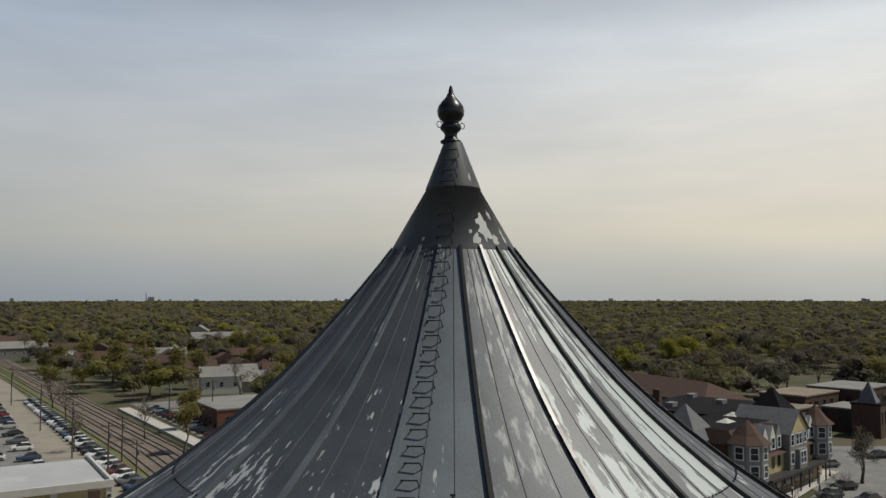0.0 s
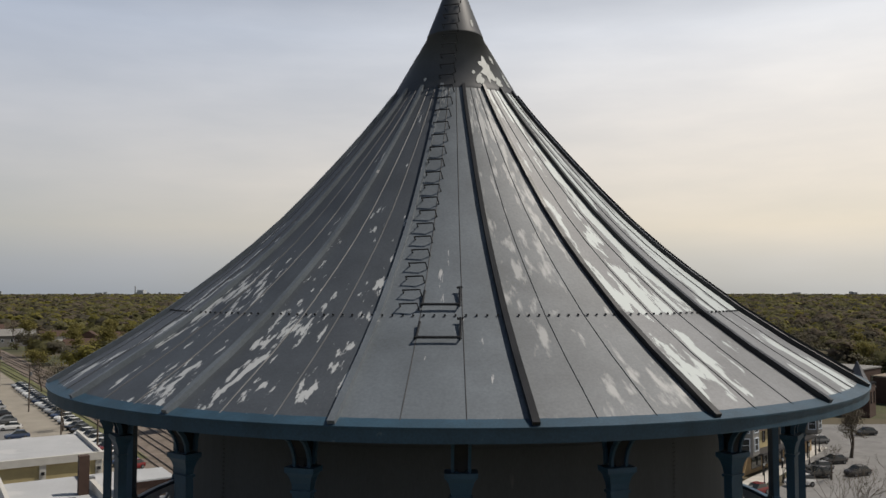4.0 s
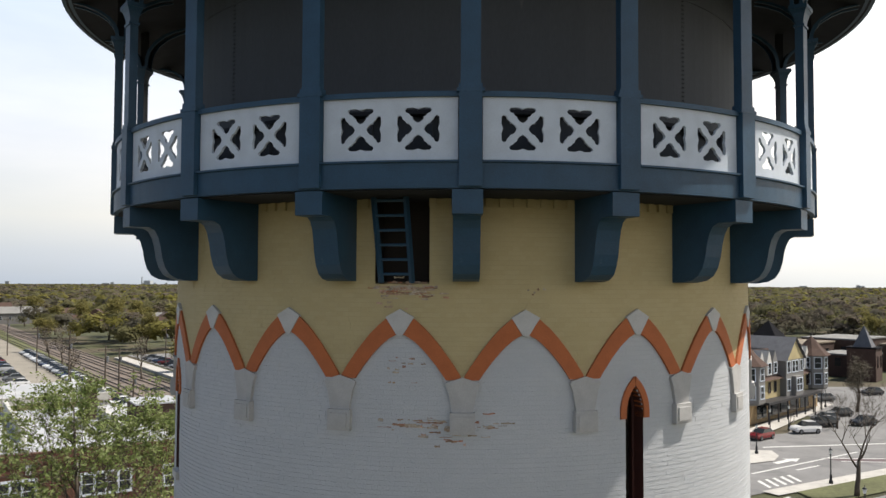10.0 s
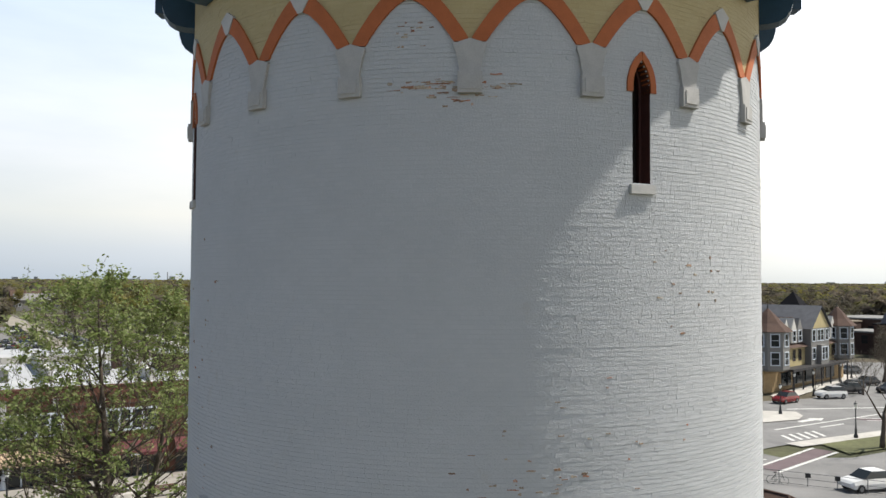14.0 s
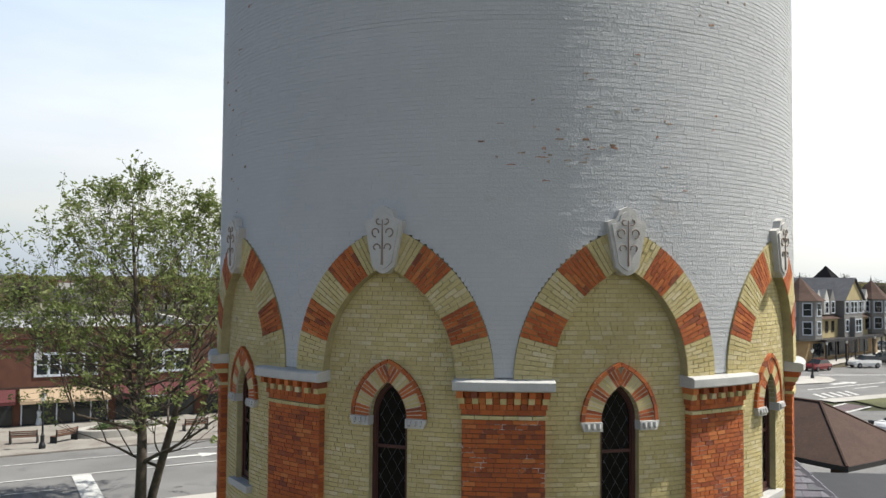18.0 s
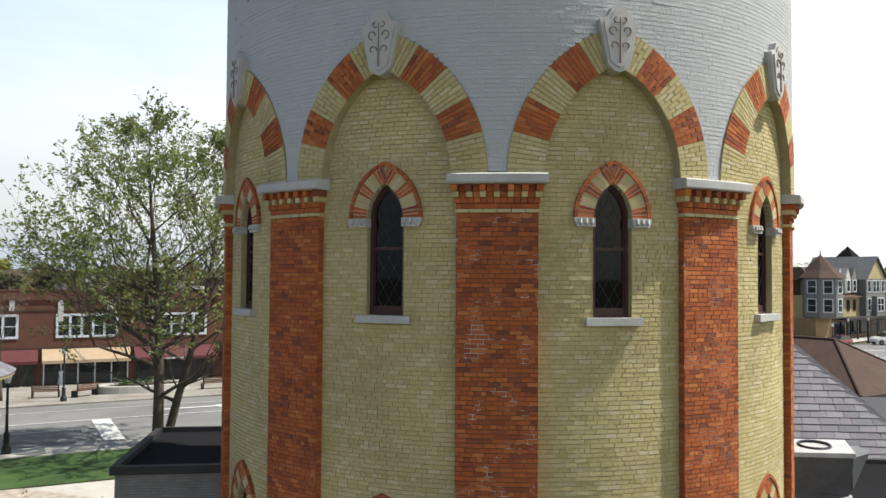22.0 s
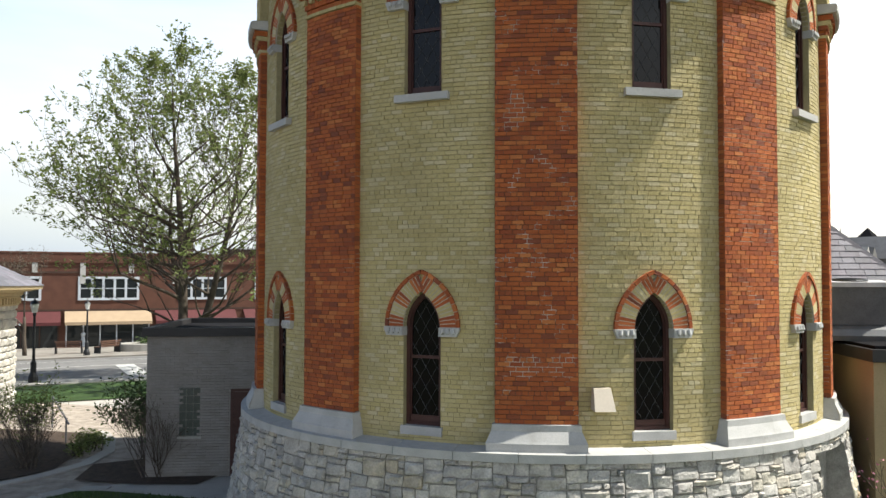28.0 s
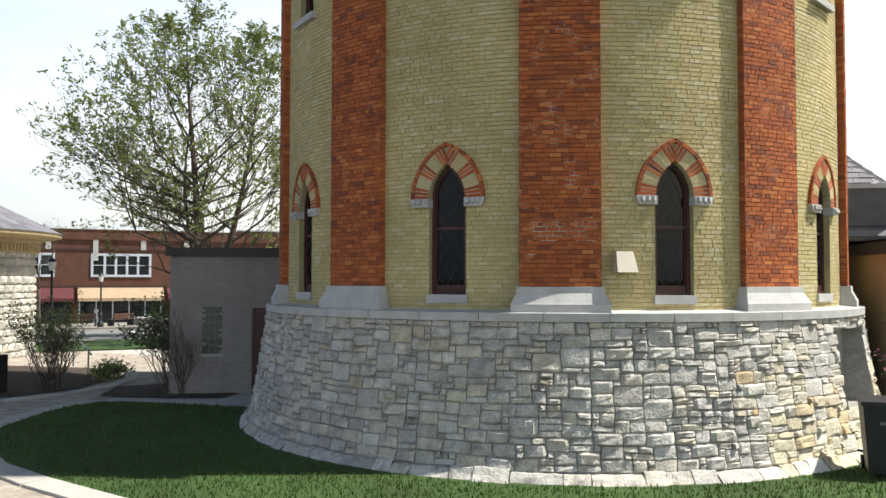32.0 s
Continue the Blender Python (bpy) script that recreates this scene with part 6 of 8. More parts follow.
tree("broad brown street tree with fine bare twigs", xy(70.1, 121.6) @ Matrix.Scale(1.45, 4), 37, [((0, 0, 0), (0.05, 0, 1), 2.2, 0.22)], 5, 5200, 0.075, 0.22, M["bare_crown"], 0.10, 0.7, "leafless street trees")


def shrub(label, m, seed, h, n_stem, n_leaf, mat_leaf, size=0.04):
    rng = random.Random(seed)
    t = thing("shrub", label, "shrub", m=m)
    g, tips = Geo(), []
    for _ in range(n_stem):
        a = rng.uniform(0, math.tau)
        branch(g, tips, Vector((rng.uniform(-0.2, 0.2), rng.uniform(-0.2, 0.2), 0)), Vector((math.cos(a) * 0.5, math.sin(a) * 0.5, 1)).normalized(), h * rng.uniform(0.3, 0.5), 0.016, 2, rng, 0.15, 0.5, 0.12, 0.004)
    part("branchwork", g, M["bark"], t, kind="stuff")
    if n_leaf:
        part("foliage", leaves(tips, n_leaf, size, 0.12, rng), mat_leaf, t, kind="stuff")


shrub("green leafy shrub beside the grey annex", xy(-9.5, 2.5), 5, 2.3, 16, 3600, M["shrub_leaf"], 0.05)
shrub("bare twiggy shrub in the annex bed", xy(-8.9, 1.55), 6, 1.9, 22, 160, M["bare_crown"], 0.03)
shrub("yellow-green shrub by the stone house", xy(-13.0, 3.0), 7, 2.2, 18, 2200, M["leaf"], 0.045)
shrub("twiggy shrub by the stone house", xy(-12.4, 2.0), 8, 1.5, 18, 500, M["bare_crown"], 0.03)
for i, (x, y) in enumerate(((-12.0, 3.6), (-11.9, 4.3), (-12.3, 4.9))):
    shrub("small bright green clump in the bed", xy(x, y), 40 + i, 0.45, 8, 400, M["leaf"], 0.05)
shrub("pink-flowering shrub beside the base", xy(6.3, -3.4), 9, 1.9, 14, 420, M["pink_blossom"], 0.03)


# ---- buildings ----
def wall_box(name, label, m, w, d, h, material, category="house", group=""):
    """A building's body with its origin at the middle of the front foot; front faces -y."""
    t = thing(name, label, category, group, m=m)
    part("wall", Geo().box(-w / 2, w / 2, 0, d, -0.6, h), material, t)
    return t


def win(t, x, z, w, h, y=-0.02, mat_f="white_paint", mullions=1, side=None, bars=1, b=0.09):
    """A framed window on the front (side None) or on a side wall."""
    wn = new("window")
    wn.parent = t
    if side is not None:
        wn.matrix_local = side
    fr = Geo()
    for x0, x1, z0, z1 in ((x - w / 2 - b, x - w / 2, z - b, z + h + b), (x + w / 2, x + w / 2 + b, z - b, z + h + b), (x - w / 2, x + w / 2, z - b, z), (x - w / 2, x + w / 2, z + h, z + h + b)):
        fr.box(x0, x1, y - 0.06, y + 0.05, z0, z1)
    for k in range(1, mullions):
        xx = x - w / 2 + w * k / mullions
        fr.box(xx - b / 2, xx + b / 2, y - 0.05, y + 0.05, z, z + h)
    for k in range(1, bars + 1):
        zz = z + h * k / (bars + 1)
        fr.box(x - w / 2, x + w / 2, y - 0.045, y + 0.05, zz - 0.03, zz + 0.03)
    part("frame", fr, M[mat_f], wn)
    part("pane", Geo().box(x - w / 2, x + w / 2, y - 0.015, y + 0.02, z, z + h), M["shop_glass"], wn)
    return wn


def gable(t, w, d, z0, z1, material, over=0.4, along="x"):
    g = Geo()
    if along == "x":
        v = [(-w / 2 - over, -over, z0), (w / 2 + over, -over, z0), (w / 2 + over, d + over, z0), (-w / 2 - over, d + over, z0), (-w / 2 - over, d / 2, z1), (w / 2 + over, d / 2, z1)]
        g.add(v, [(0, 1, 5, 4), (2, 3, 4, 5), (0, 4, 3), (1, 2, 5), (3, 2, 1, 0)])
    else:
        v = [(-w / 2 - over, -over, z0), (w / 2 + over, -over, z0), (w / 2 + over, d + over, z0), (-w / 2 - over, d + over, z0), (0, -over, z1), (0, d + over, z1)]
        g.add(v, [(0, 4, 5, 3), (1, 2, 5, 4), (0, 1, 4), (2, 3, 5), (3, 2, 1, 0)])
    return part("roof", g, material, t)


def hip(t, w, d, z0, z1, material, over=0.5, ridge=0.3):
    a, b = w / 2 + over, d + over
    r = w / 2 * ridge
    g = Geo().add([(-a, -over, z0), (a, -over, z0), (a, b, z0), (-a, b, z0), (-r, d / 2, z1), (r, d / 2, z1)], [(0, 1, 5, 4), (1, 2, 5), (2, 3, 4, 5), (3, 0, 4), (3, 2, 1, 0)])
    return part("roof", g, material, t)


# annex of grey brick beside the tower
ANX = Matrix.Translation((-9.08, 1.42, 0)) @ Matrix.Rotation(radians(12), 4, "Z")
annex = thing("brick_annex", "low grey brick annex with a black flat roof beside the tower", "annex", m=ANX)
ax = Geo()
body = Geo().box(0.02, 4.6, 0.02, 5.0, 0.0, 3.36)
part("wall", body, M["mortar_stone"], annex)
rows_h = 0.067
for i in range(50):
    z = i * rows_h
    x = -0.1 if i % 2 else 0.0
    while x < 4.6:
        a, b = max(0.0, x), min(4.6, x + 0.2085)
        x += 0.212
        if b - a < 0.03:
            continue
        if (0.76 < (a + b) / 2 < 1.24 and 0.98 < z < 2.14) or (1.96 < (a + b) / 2 < 2.95 and z < 2.05):
            continue
        ax.box(a, b, -0.012 + rnd.uniform(-0.002, 0.002), 0.06, z + 0.004, z + rows_h - 0.004)
part("brickwork", ax, M["grey_brick"], annex, kind="stuff")
part("roof_edge", Geo().box(-0.10, 4.7, -0.12, 0.06, 3.36, 3.56).box(-0.10, 0.08, 0.06, 5.1, 3.36, 3.56).box(-0.10, 4.7, 4.95, 5.1, 3.36, 3.56), M["dark_metal"], annex, "black metal roof edge")
part("roof", Geo().box(0.08, 4.7, 0.06, 4.95, 3.36, 3.42), M["black_roof"], annex)
gb = new("glass_block_window")
gb.parent = annex
M["glass_block"] = mat("greenish_glass_block", (0.045, 0.062, 0.056), 0.2, var=0.3, scale=9, fine=60, bump=0.4, bump_scale=30, spec=0.5)
part("grout", Geo().box(0.75, 1.25, -0.004, 0.05, 0.99, 2.14), M["mortar_stone"], gb)
for i in range(3):
    for k in range(6):
        part("glass_block", Geo().box(0.765 + i * 0.16, 0.918 + i * 0.16, -0.012, 0.05, 1.0 + k * 0.19, 1.182 + k * 0.19), M["glass_block"], gb)
part("sill", Geo().box(0.72, 1.28, -0.05, 0.05, 0.93, 0.99), M["concrete"], gb)
dr = part("door", Geo().box(2.03, 2.88, -0.005, 0.03, 0.0, 2.02), M["maroon_wood"], annex, "dark maroon door")
part("frame", Geo().box(1.95, 2.03, -0.02, 0.05, 0, 2.08).box(2.88, 2.95, -0.02, 0.05, 0, 2.08).box(1.95, 2.95, -0.02, 0.05, 2.03, 2.1), M["maroon_wood"], dr)
part("knob", Geo().tube([(2.13, -0.07, 1.0), (2.13, 0.0, 1.0)], 0.035, 8), M["lead"], dr, "round metal knob")

# round stone well house
WH = (-23.1, 9.4)
well = thing("stone_well_house", "round pale limestone building with a grey slate roof and wide eaves", "well house", m=Matrix.Translation((*WH, 0)))
WR = 4.6
part("wall", Geo().lathe([(WR - 0.25, -0.2), (WR - 0.03, -0.2), (WR - 0.03, 4.2)], 72), M["mortar_stone"], well)
rub = Geo()
wz = 0.0
wr = random.Random(4)
while wz < 3.75:
    h = wr.uniform(0.2, 0.36)
    a = -10 + wr.uniform(0, 5)
    while a < 140:
        w = wr.uniform(3.5, 8.5)
        lift = wr.uniform(0.0, 0.05)
        q = [(a + 0.2, wz + 0.012), (a + w - 0.2, wz + 0.012), (a + w - 0.2, wz + h - 0.012), (a + 0.2, wz + h - 0.012)]
        v = [cp(WR - 0.02, x, z) for x, z in q]
        for fx, fz in ((0.25, 0.25), (0.75, 0.25), (0.75, 0.75), (0.25, 0.75)):
            v.append(cp(WR + 0.03 + lift + wr.uniform(-0.015, 0.015), a + 0.2 + (w - 0.4) * fx, wz + 0.012 + (h - 0.024) * fz))
        rub.add(v, [(4, 5, 6, 7), (0, 1, 5, 4), (1, 2, 6, 5), (2, 3, 7, 6), (3, 0, 4, 7)])
        a += w
    wz += h
part("rubble", rub, M["pale_stone_wall"], well, kind="stuff")
part("cornice", Geo().lathe([(WR, 3.72), (WR + 0.12, 3.74), (WR + 0.12, 4.05), (WR + 0.25, 4.12), (WR + 0.25, 4.22), (WR + 0.9, 4.34), (WR + 0.92, 4.46), (WR + 0.8, 4.50)], 72), M["carved_band"], well, "cream moulded cornice")
den = Geo()
for k in range(70):
    a = -20 + k * 2.4
    prism(den, [(a, 3.8), (a + 1.2, 3.8), (a + 1.2, 4.02), (a, 4.02)], WR, WR + 0.18)
part("dentil_band", den, M["carved_band"], well, kind="stuff")
slr = Geo()
for i in range(16):
    r0, r1 = WR + 0.95 - i * 0.34, WR + 0.95 - (i + 1) * 0.34 - 0.03
    z0, z1 = 4.48 + i * 0.165, 4.48 + (i + 1) * 0.165 + 0.03
    if r1 < 0.05:
        break
    ncell = max(10, int(math.tau * r0 / 0.42))
    for k in range(ncell):
        a0_, a1_ = 360 * (k + (i % 2) * 0.5) / ncell, 360 * (k + 0.97 + (i % 2) * 0.5) / ncell
        slr.add([cp(r0, a0_, z0), cp(r0, a1_, z0), cp(r1, a1_, z1), cp(r1, a0_, z1), cp(r0, a0_, z0 - 0.02), cp(r0, a1_, z0 - 0.02)], [(0, 1, 2, 3), (4, 5, 1, 0)])
part("slate_roof", slr, M["slate"], well, kind="stuff")
single("air_conditioner", Geo().box(-0.5, 0.5, -0.4, 0.4, 0.0, 0.95).tube([(0, 0, 0.95), (0, 0, 1.0)], 0.34, 20), M["bin_plastic"], "dark metal air conditioner by the stone house", "air conditioner", m=xy(-13.7, 1.0))
hr = thing("handrail", "grey metal handrail by the stone house steps", "handrail")
hg = Geo().tube([(-15.0, 7.4, 1.0), (-13.3, 5.2, 0.75), (-12.9, 4.7, 0.65)], 0.03, 6)
part("rail", hg, M["lead"], hr)
for p in ((-15.0, 7.4, 1.0), (-13.2, 5.1, 0.74)):
    part("upright", Geo().tube([p, (p[0], p[1], 0)], 0.025, 6), M["lead"], hr)

# tan building with slate hip roof behind the base
tan = thing("tan_building", "tan stucco building with a steep slate hip roof", "building")
part("wall", Geo().box(6.0, 22, -2.0, 16, -0.2, 3.28), M["tan_stucco"], tan)
part("roof_edge", Geo().box(5.95, 22.1, -2.1, 16.1, 3.28, 3.5), M["dark_metal"], tan, "dark metal roof edge")
part("flat_roof", Geo().box(6.05, 21.9, -1.95, 3.8, 3.5, 3.56), M["black_roof"], tan)
part("eaves_strip", Geo().box(-2.0, 10.8, 3.66, 3.86, 3.5, 3.66), M["dark_metal"], tan)
EAVE, HIP_DY, HIP_DX = (10.66, 3.82, 3.6), 3.47, 5.59
RISE = 5.4
part("rear_wall", Geo().box(-2.0, 6.0, 7.0, 16, -0.2, 3.5), M["tan_stucco"], tan)
SL = Geo()
rows_n = 34
for i in range(rows_n):
    f0, f1 = i / rows_n, (i + 1) / rows_n + 0.006
    y0, y1 = EAVE[1] + HIP_DY * f0, EAVE[1] + HIP_DY * f1
    z0, z1 = EAVE[2] + RISE * f0, EAVE[2] + RISE * f1
    hi0, hi1 = EAVE[0] - HIP_DX * f0, EAVE[0] - HIP_DX * f1
    x = -2.0 + rnd.uniform(0, 0.3)
    while x < hi0:
        w = rnd.uniform(0.26, 0.52)
        xa, xb = min(hi0, x + w - 0.01), min(hi1, x + w - 0.01)
        up = rnd.uniform(0.0, 0.008)
        SL.add([(x, y0 - 0.02 - up, z0), (xa, y0 - 0.02 - up, z0), (xb, y1, z1), (min(x, hi1), y1, z1), (x, y0 + 0.01, z0 - 0.02), (xa, y0 + 0.01, z0 - 0.02)], [(0, 1, 2, 3), (4, 5, 1, 0)])
        x += w
part("slate_roof", SL, M["slate"], tan, "roof of grey-violet slates", kind="stuff")
part("hip_side", Geo().add([EAVE, (EAVE[0], 16, EAVE[2]), (EAVE[0] - HIP_DX, 12.5, EAVE[2] + RISE), (EAVE[0] - HIP_DX, EAVE[1] + HIP_DY, EAVE[2] + RISE)], [(0, 1, 2, 3)]), M["slate"], tan)
part("hip_back", Geo().add([(-2, 12.5, EAVE[2] + RISE), (EAVE[0] - HIP_DX, 12.5, EAVE[2] + RISE), (EAVE[0], 16, EAVE[2]), (-2, 16, EAVE[2]), (-2, EAVE[1] + HIP_DY, EAVE[2] + RISE), (EAVE[0] - HIP_DX, EAVE[1] + HIP_DY, EAVE[2] + RISE), (-2, EAVE[1], EAVE[2])], [(0, 3, 2, 1), (0, 1, 5, 4), (6, 3, 0, 4)]), M["slate"], tan)
for k in range(24):
    f0, f1 = k / 24, (k + 1.12) / 24
    a_ = Vector((EAVE[0] - HIP_DX * f0, EAVE[1] + HIP_DY * f0 - 0.03, EAVE[2] + RISE * f0 + 0.03))
    b_ = Vector((EAVE[0] - HIP_DX * f1, EAVE[1] + HIP_DY * f1 - 0.03, EAVE[2] + RISE * f1 + 0.0))
    dn, sd = Vector((-0.16, -0.07, -0.20)), Vector((0.12, 0.16, -0.06))
    part("hip_slate", Geo().add([tuple(a_ + dn), tuple(a_), tuple(a_ + sd), tuple(b_ + dn), tuple(b_), tuple(b_ + sd)], [(0, 1, 4, 3), (1, 2, 5, 4), (0, 2, 1)]), M["slate"], tan)

# kitchen fan housing propped open on the flat roof
M["hood_grey"] = mat("dull_grey_sheet", (0.10, 0.102, 0.11), 0.5, 0.2, var=0.2, scale=3)
M["pale_sheet"] = mat("pale_galvanised_sheet", (0.42, 0.42, 0.43), 0.55, 0.1, var=0.12, scale=3)
fan = thing("exhaust_fan", "grey metal rooftop exhaust fan tilted open on its curb", "exhaust fan")
hood = Geo()
hv = [(5.6, -0.62, 3.86), (6.82, -0.62, 3.86), (6.86, -0.72, 4.62), (5.6, -0.72, 4.62), (5.6, 0.5, 3.86), (6.95, 0.5, 3.86), (7.1, 0.35, 4.62), (5.6, 0.35, 4.62)]
hood.add(hv, [(0, 1, 2, 3), (1, 5, 6, 2), (5, 4, 7, 6), (4, 0, 3, 7), (3, 2, 6, 7), (0, 4, 5, 1)])
part("hood", hood, M["hood_grey"], fan, "dark square fan hood")
part("hood_lip", Geo().add([(5.58, -0.76, 4.60), (6.88, -0.76, 4.60), (6.88, -0.76, 4.69), (5.58, -0.76, 4.69), (5.58, 0.38, 4.66), (7.12, 0.38, 4.66), (7.12, 0.38, 4.74), (5.58, 0.38, 4.74)], [(0, 1, 2, 3), (1, 5, 6, 2), (3, 2, 6, 7), (5, 4, 7, 6), (0, 4, 5, 1)]), M["pale_sheet"], fan, "pale metal top lip")
part("fan_ring", Geo().tube([(6.3 + 0.3 * math.cos(k * math.tau / 16), -0.2 + 0.3 * math.sin(k * math.tau / 16), 4.735 + 0.02 * math.sin(k * math.tau / 16)) for k in range(17)], 0.03, 5), M["iron"], fan)
part("flap", Geo().add([(6.9, -0.55, 4.56), (7.35, -0.25, 4.60), (7.3, 0.2, 4.66), (7.05, 0.1, 4.66), (6.96, -0.4, 3.9), (7.0, 0.1, 3.9)], [(0, 1, 2, 3), (0, 4, 1), (4, 5, 2, 1)]), M["lead"], fan, "grey side flap")
drum = Geo()
dp = [(-0.75, 3.56), (-0.80, 3.66), (-0.74, 3.78), (-0.60, 3.85), (0.1, 3.86), (0.3, 3.56)]
drum.add([(5.6, y, z) for y, z in dp] + [(6.86, y, z) for y, z in dp], [(k, k + 6, k + 7, k + 1) for k in range(5)] + [(6, 7, 8, 9, 10, 11)[::-1], (0, 1, 2, 3, 4, 5)])
part("curb", drum, M["lead"], fan, "rounded grey metal curb", smooth=False)
spot = thing("flood_lamp", "small black floodlight at the flat roof's edge", "floodlight", m=Matrix.Translation((6.55, -1.7, 3.56)))
part("stand", Geo().box(-0.02, 0.02, -0.02, 0.02, 0, 0.12), M["iron"], spot)
part("head", Geo().add([(-0.11, -0.09, 0.1), (0.11, -0.09, 0.1), (0.09, 0.09, 0.12), (-0.09, 0.09, 0.12), (-0.11, -0.12, 0.24), (0.11, -0.12, 0.24), (0.09, 0.07, 0.24), (-0.09, 0.07, 0.24)], [(0, 1, 5, 4), (1, 2, 6, 5), (2, 3, 7, 6), (3, 0, 4, 7), (4, 5, 6, 7), (3, 2, 1, 0)]), M["iron"], spot)

bin_t = thing("wheelie_bin", "black plastic wheelie bin standing by the stone base", "bin", m=xy(4.58, -5.25, 0.05, -15))
bv = [(-0.26, -0.28, 0.05), (0.26, -0.28, 0.05), (0.26, 0.26, 0.05), (-0.26, 0.26, 0.05), (-0.33, -0.38, 1.0), (0.33, -0.38, 1.0), (0.33, 0.34, 1.0), (-0.33, 0.34, 1.0)]
part("body", Geo().add(bv, [(0, 1, 2, 3), (0, 4, 5, 1), (1, 5, 6, 2), (2, 6, 7, 3), (3, 7, 4, 0)]), M["bin_plastic"], bin_t)
part("lid", Geo().box(-0.36, 0.36, -0.43, 0.38, 1.0, 1.06), M["bin_plastic"], bin_t)
part("badge", Geo().box(-0.12, 0.14, -0.375, -0.362, 0.74, 0.78), M["lead"], bin_t, "pale plain badge bar")
part("wheel", Geo().tube([(-0.3, 0.3, 0.1), (0.3, 0.3, 0.1)], 0.1, 12), M["tyre"], bin_t)

# shops across the street
shops = thing("shop_row", "two-storey red brick shop row with awnings and a white flat roof", "shop", m=at(0, 58.2))
part("wall", Geo().box(-48, 14, 0, 30, -0.6, 6.9), M["red_shop_brick"], shops)
part("parapet", Geo().box(-48.1, 14.1, -0.12, 0.35, 6.9, 7.65).box(-48.1, 14.1, -0.16, 0.4, 7.65, 7.77), M["red_shop_brick"], shops, "brick parapet with a stone coping")
part("stone_band", Geo().box(-48, 14, -0.06, 0.1, 6.05, 6.2).box(-48, 14, -0.06, 0.1, 3.0, 3.15), M["dark_brick"], shops, "dark brick string course")
part("roof", Geo().box(-47.9, 13.9, 0.4, 29.9, 6.9, 7.0), M["white_roof"], shops, "white membrane roof")
for k in range(8):
    part("pier", Geo().box(-13.2 + k * 3.6 - 0.2 - 10.8, -13.2 + k * 3.6 + 0.2 - 10.8, -0.1, 0.1, 5.2, 7.2) if k % 2 else Geo().box(-13.2 + k * 3.6 - 10.9, -13.2 + k * 3.6 - 10.5, -0.08, 0.1, 6.1, 7.2), M["limestone"], shops, "small pale stone plaque")
for x, w, m_ in ((-4.0, 4.3, 5), (3.5, 3.7, 4), (-11.0, 3.6, 4), (-18.5, 4.2, 5), (10.0, 3.6, 4), (-26, 4.2, 5)):
    win(shops, x, 4.05, w, 1.55, -0.02, "white_paint", m_, b=0.19)
for x0, x1, mm in ((-7.3, -0.7, "tan_awning"), (-14.5, -7.6, "maroon_awning"), (-0.4, 6.3, "maroon_awning"), (-22, -15, "maroon_awning"), (7, 13.5, "maroon_awning")):
    aw = Geo().add([(x0, -0.02, 3.0), (x1, -0.02, 3.0), (x1, -1.1, 2.15), (x0, -1.1, 2.15), (x1, -1.1, 1.9), (x0, -1.1, 1.9), (x0, -0.02, 2.9), (x1, -0.02, 2.9)], [(0, 3, 2, 1), (3, 5, 4, 2), (0, 6, 5, 3), (1, 2, 4, 7)])
    part("awning", aw, M[mm], shops, "sloping canvas awning")
    part("shop_front", Geo().box(x0 + 0.2, x1 - 0.2, -0.04, 0.05, -0.3, 2.1), M["shop_glass"], shops, "dark shop glass")
    fr = Geo()
    k = 5
    for i in range(k + 1):
        xx = x0 + 0.15 + (x1 - x0 - 0.3) * i / k
        fr.box(xx - 0.05, xx + 0.05, -0.08, 0.06, -0.6, 2.15)
    fr.box(x0, x1, -0.08, 0.06, -0.6, -0.25)
    part("shop_frame", fr, M["dark_brick"] if "maroon" in mm else M["white_paint"], shops)
for x in (-11.2, 3.0):
    part("sign_bar", Geo().box(x - 1.1, x + 1.1, -1.125, -1.11, 1.97, 2.08), M["white_paint"], shops, "plain pale bar where a shop sign stands")
part("mannequin", Geo().lathe([(0.0, -0.3), (0.35, -0.3), (0.2, 0.4), (0.12, 0.9), (0.2, 1.15), (0.07, 1.3), (0.0, 1.3)], 12), M["white_paint"], shops, m=Matrix.Translation((-5.9, -0.12, 0)))
part("chimney", Geo().box(5.0, 6.0, 20, 21, 7, 11.0), M["dark_brick"], shops, "tall brown brick chimney")
part("parapet_wall", Geo().box(-2.0, -1.6, 10, 30, 7, 8.2).box(6.5, 7.0, 8, 30, 7, 7.9), M["white_wall"], shops, "white parapet dividing the roof")
part("roof_house", Geo().box(9.0, 13.2, 15, 20, 7.0, 8.8), M["dark_brick"], shops, "brick stair housing")
part("roof_house_cap", Geo().box(8.8, 13.4, 14.8, 20.2, 8.8, 8.95), M["white_roof"], shops)
for x, y in ((10.5, 10), (3, 14), (6.2, 23), (-6, 12)):
    part("rooftop_vent", Geo().box(x, x + 0.9, y, y + 0.9, 7.0, 8.1), M["lead"], shops, "grey rooftop vent")

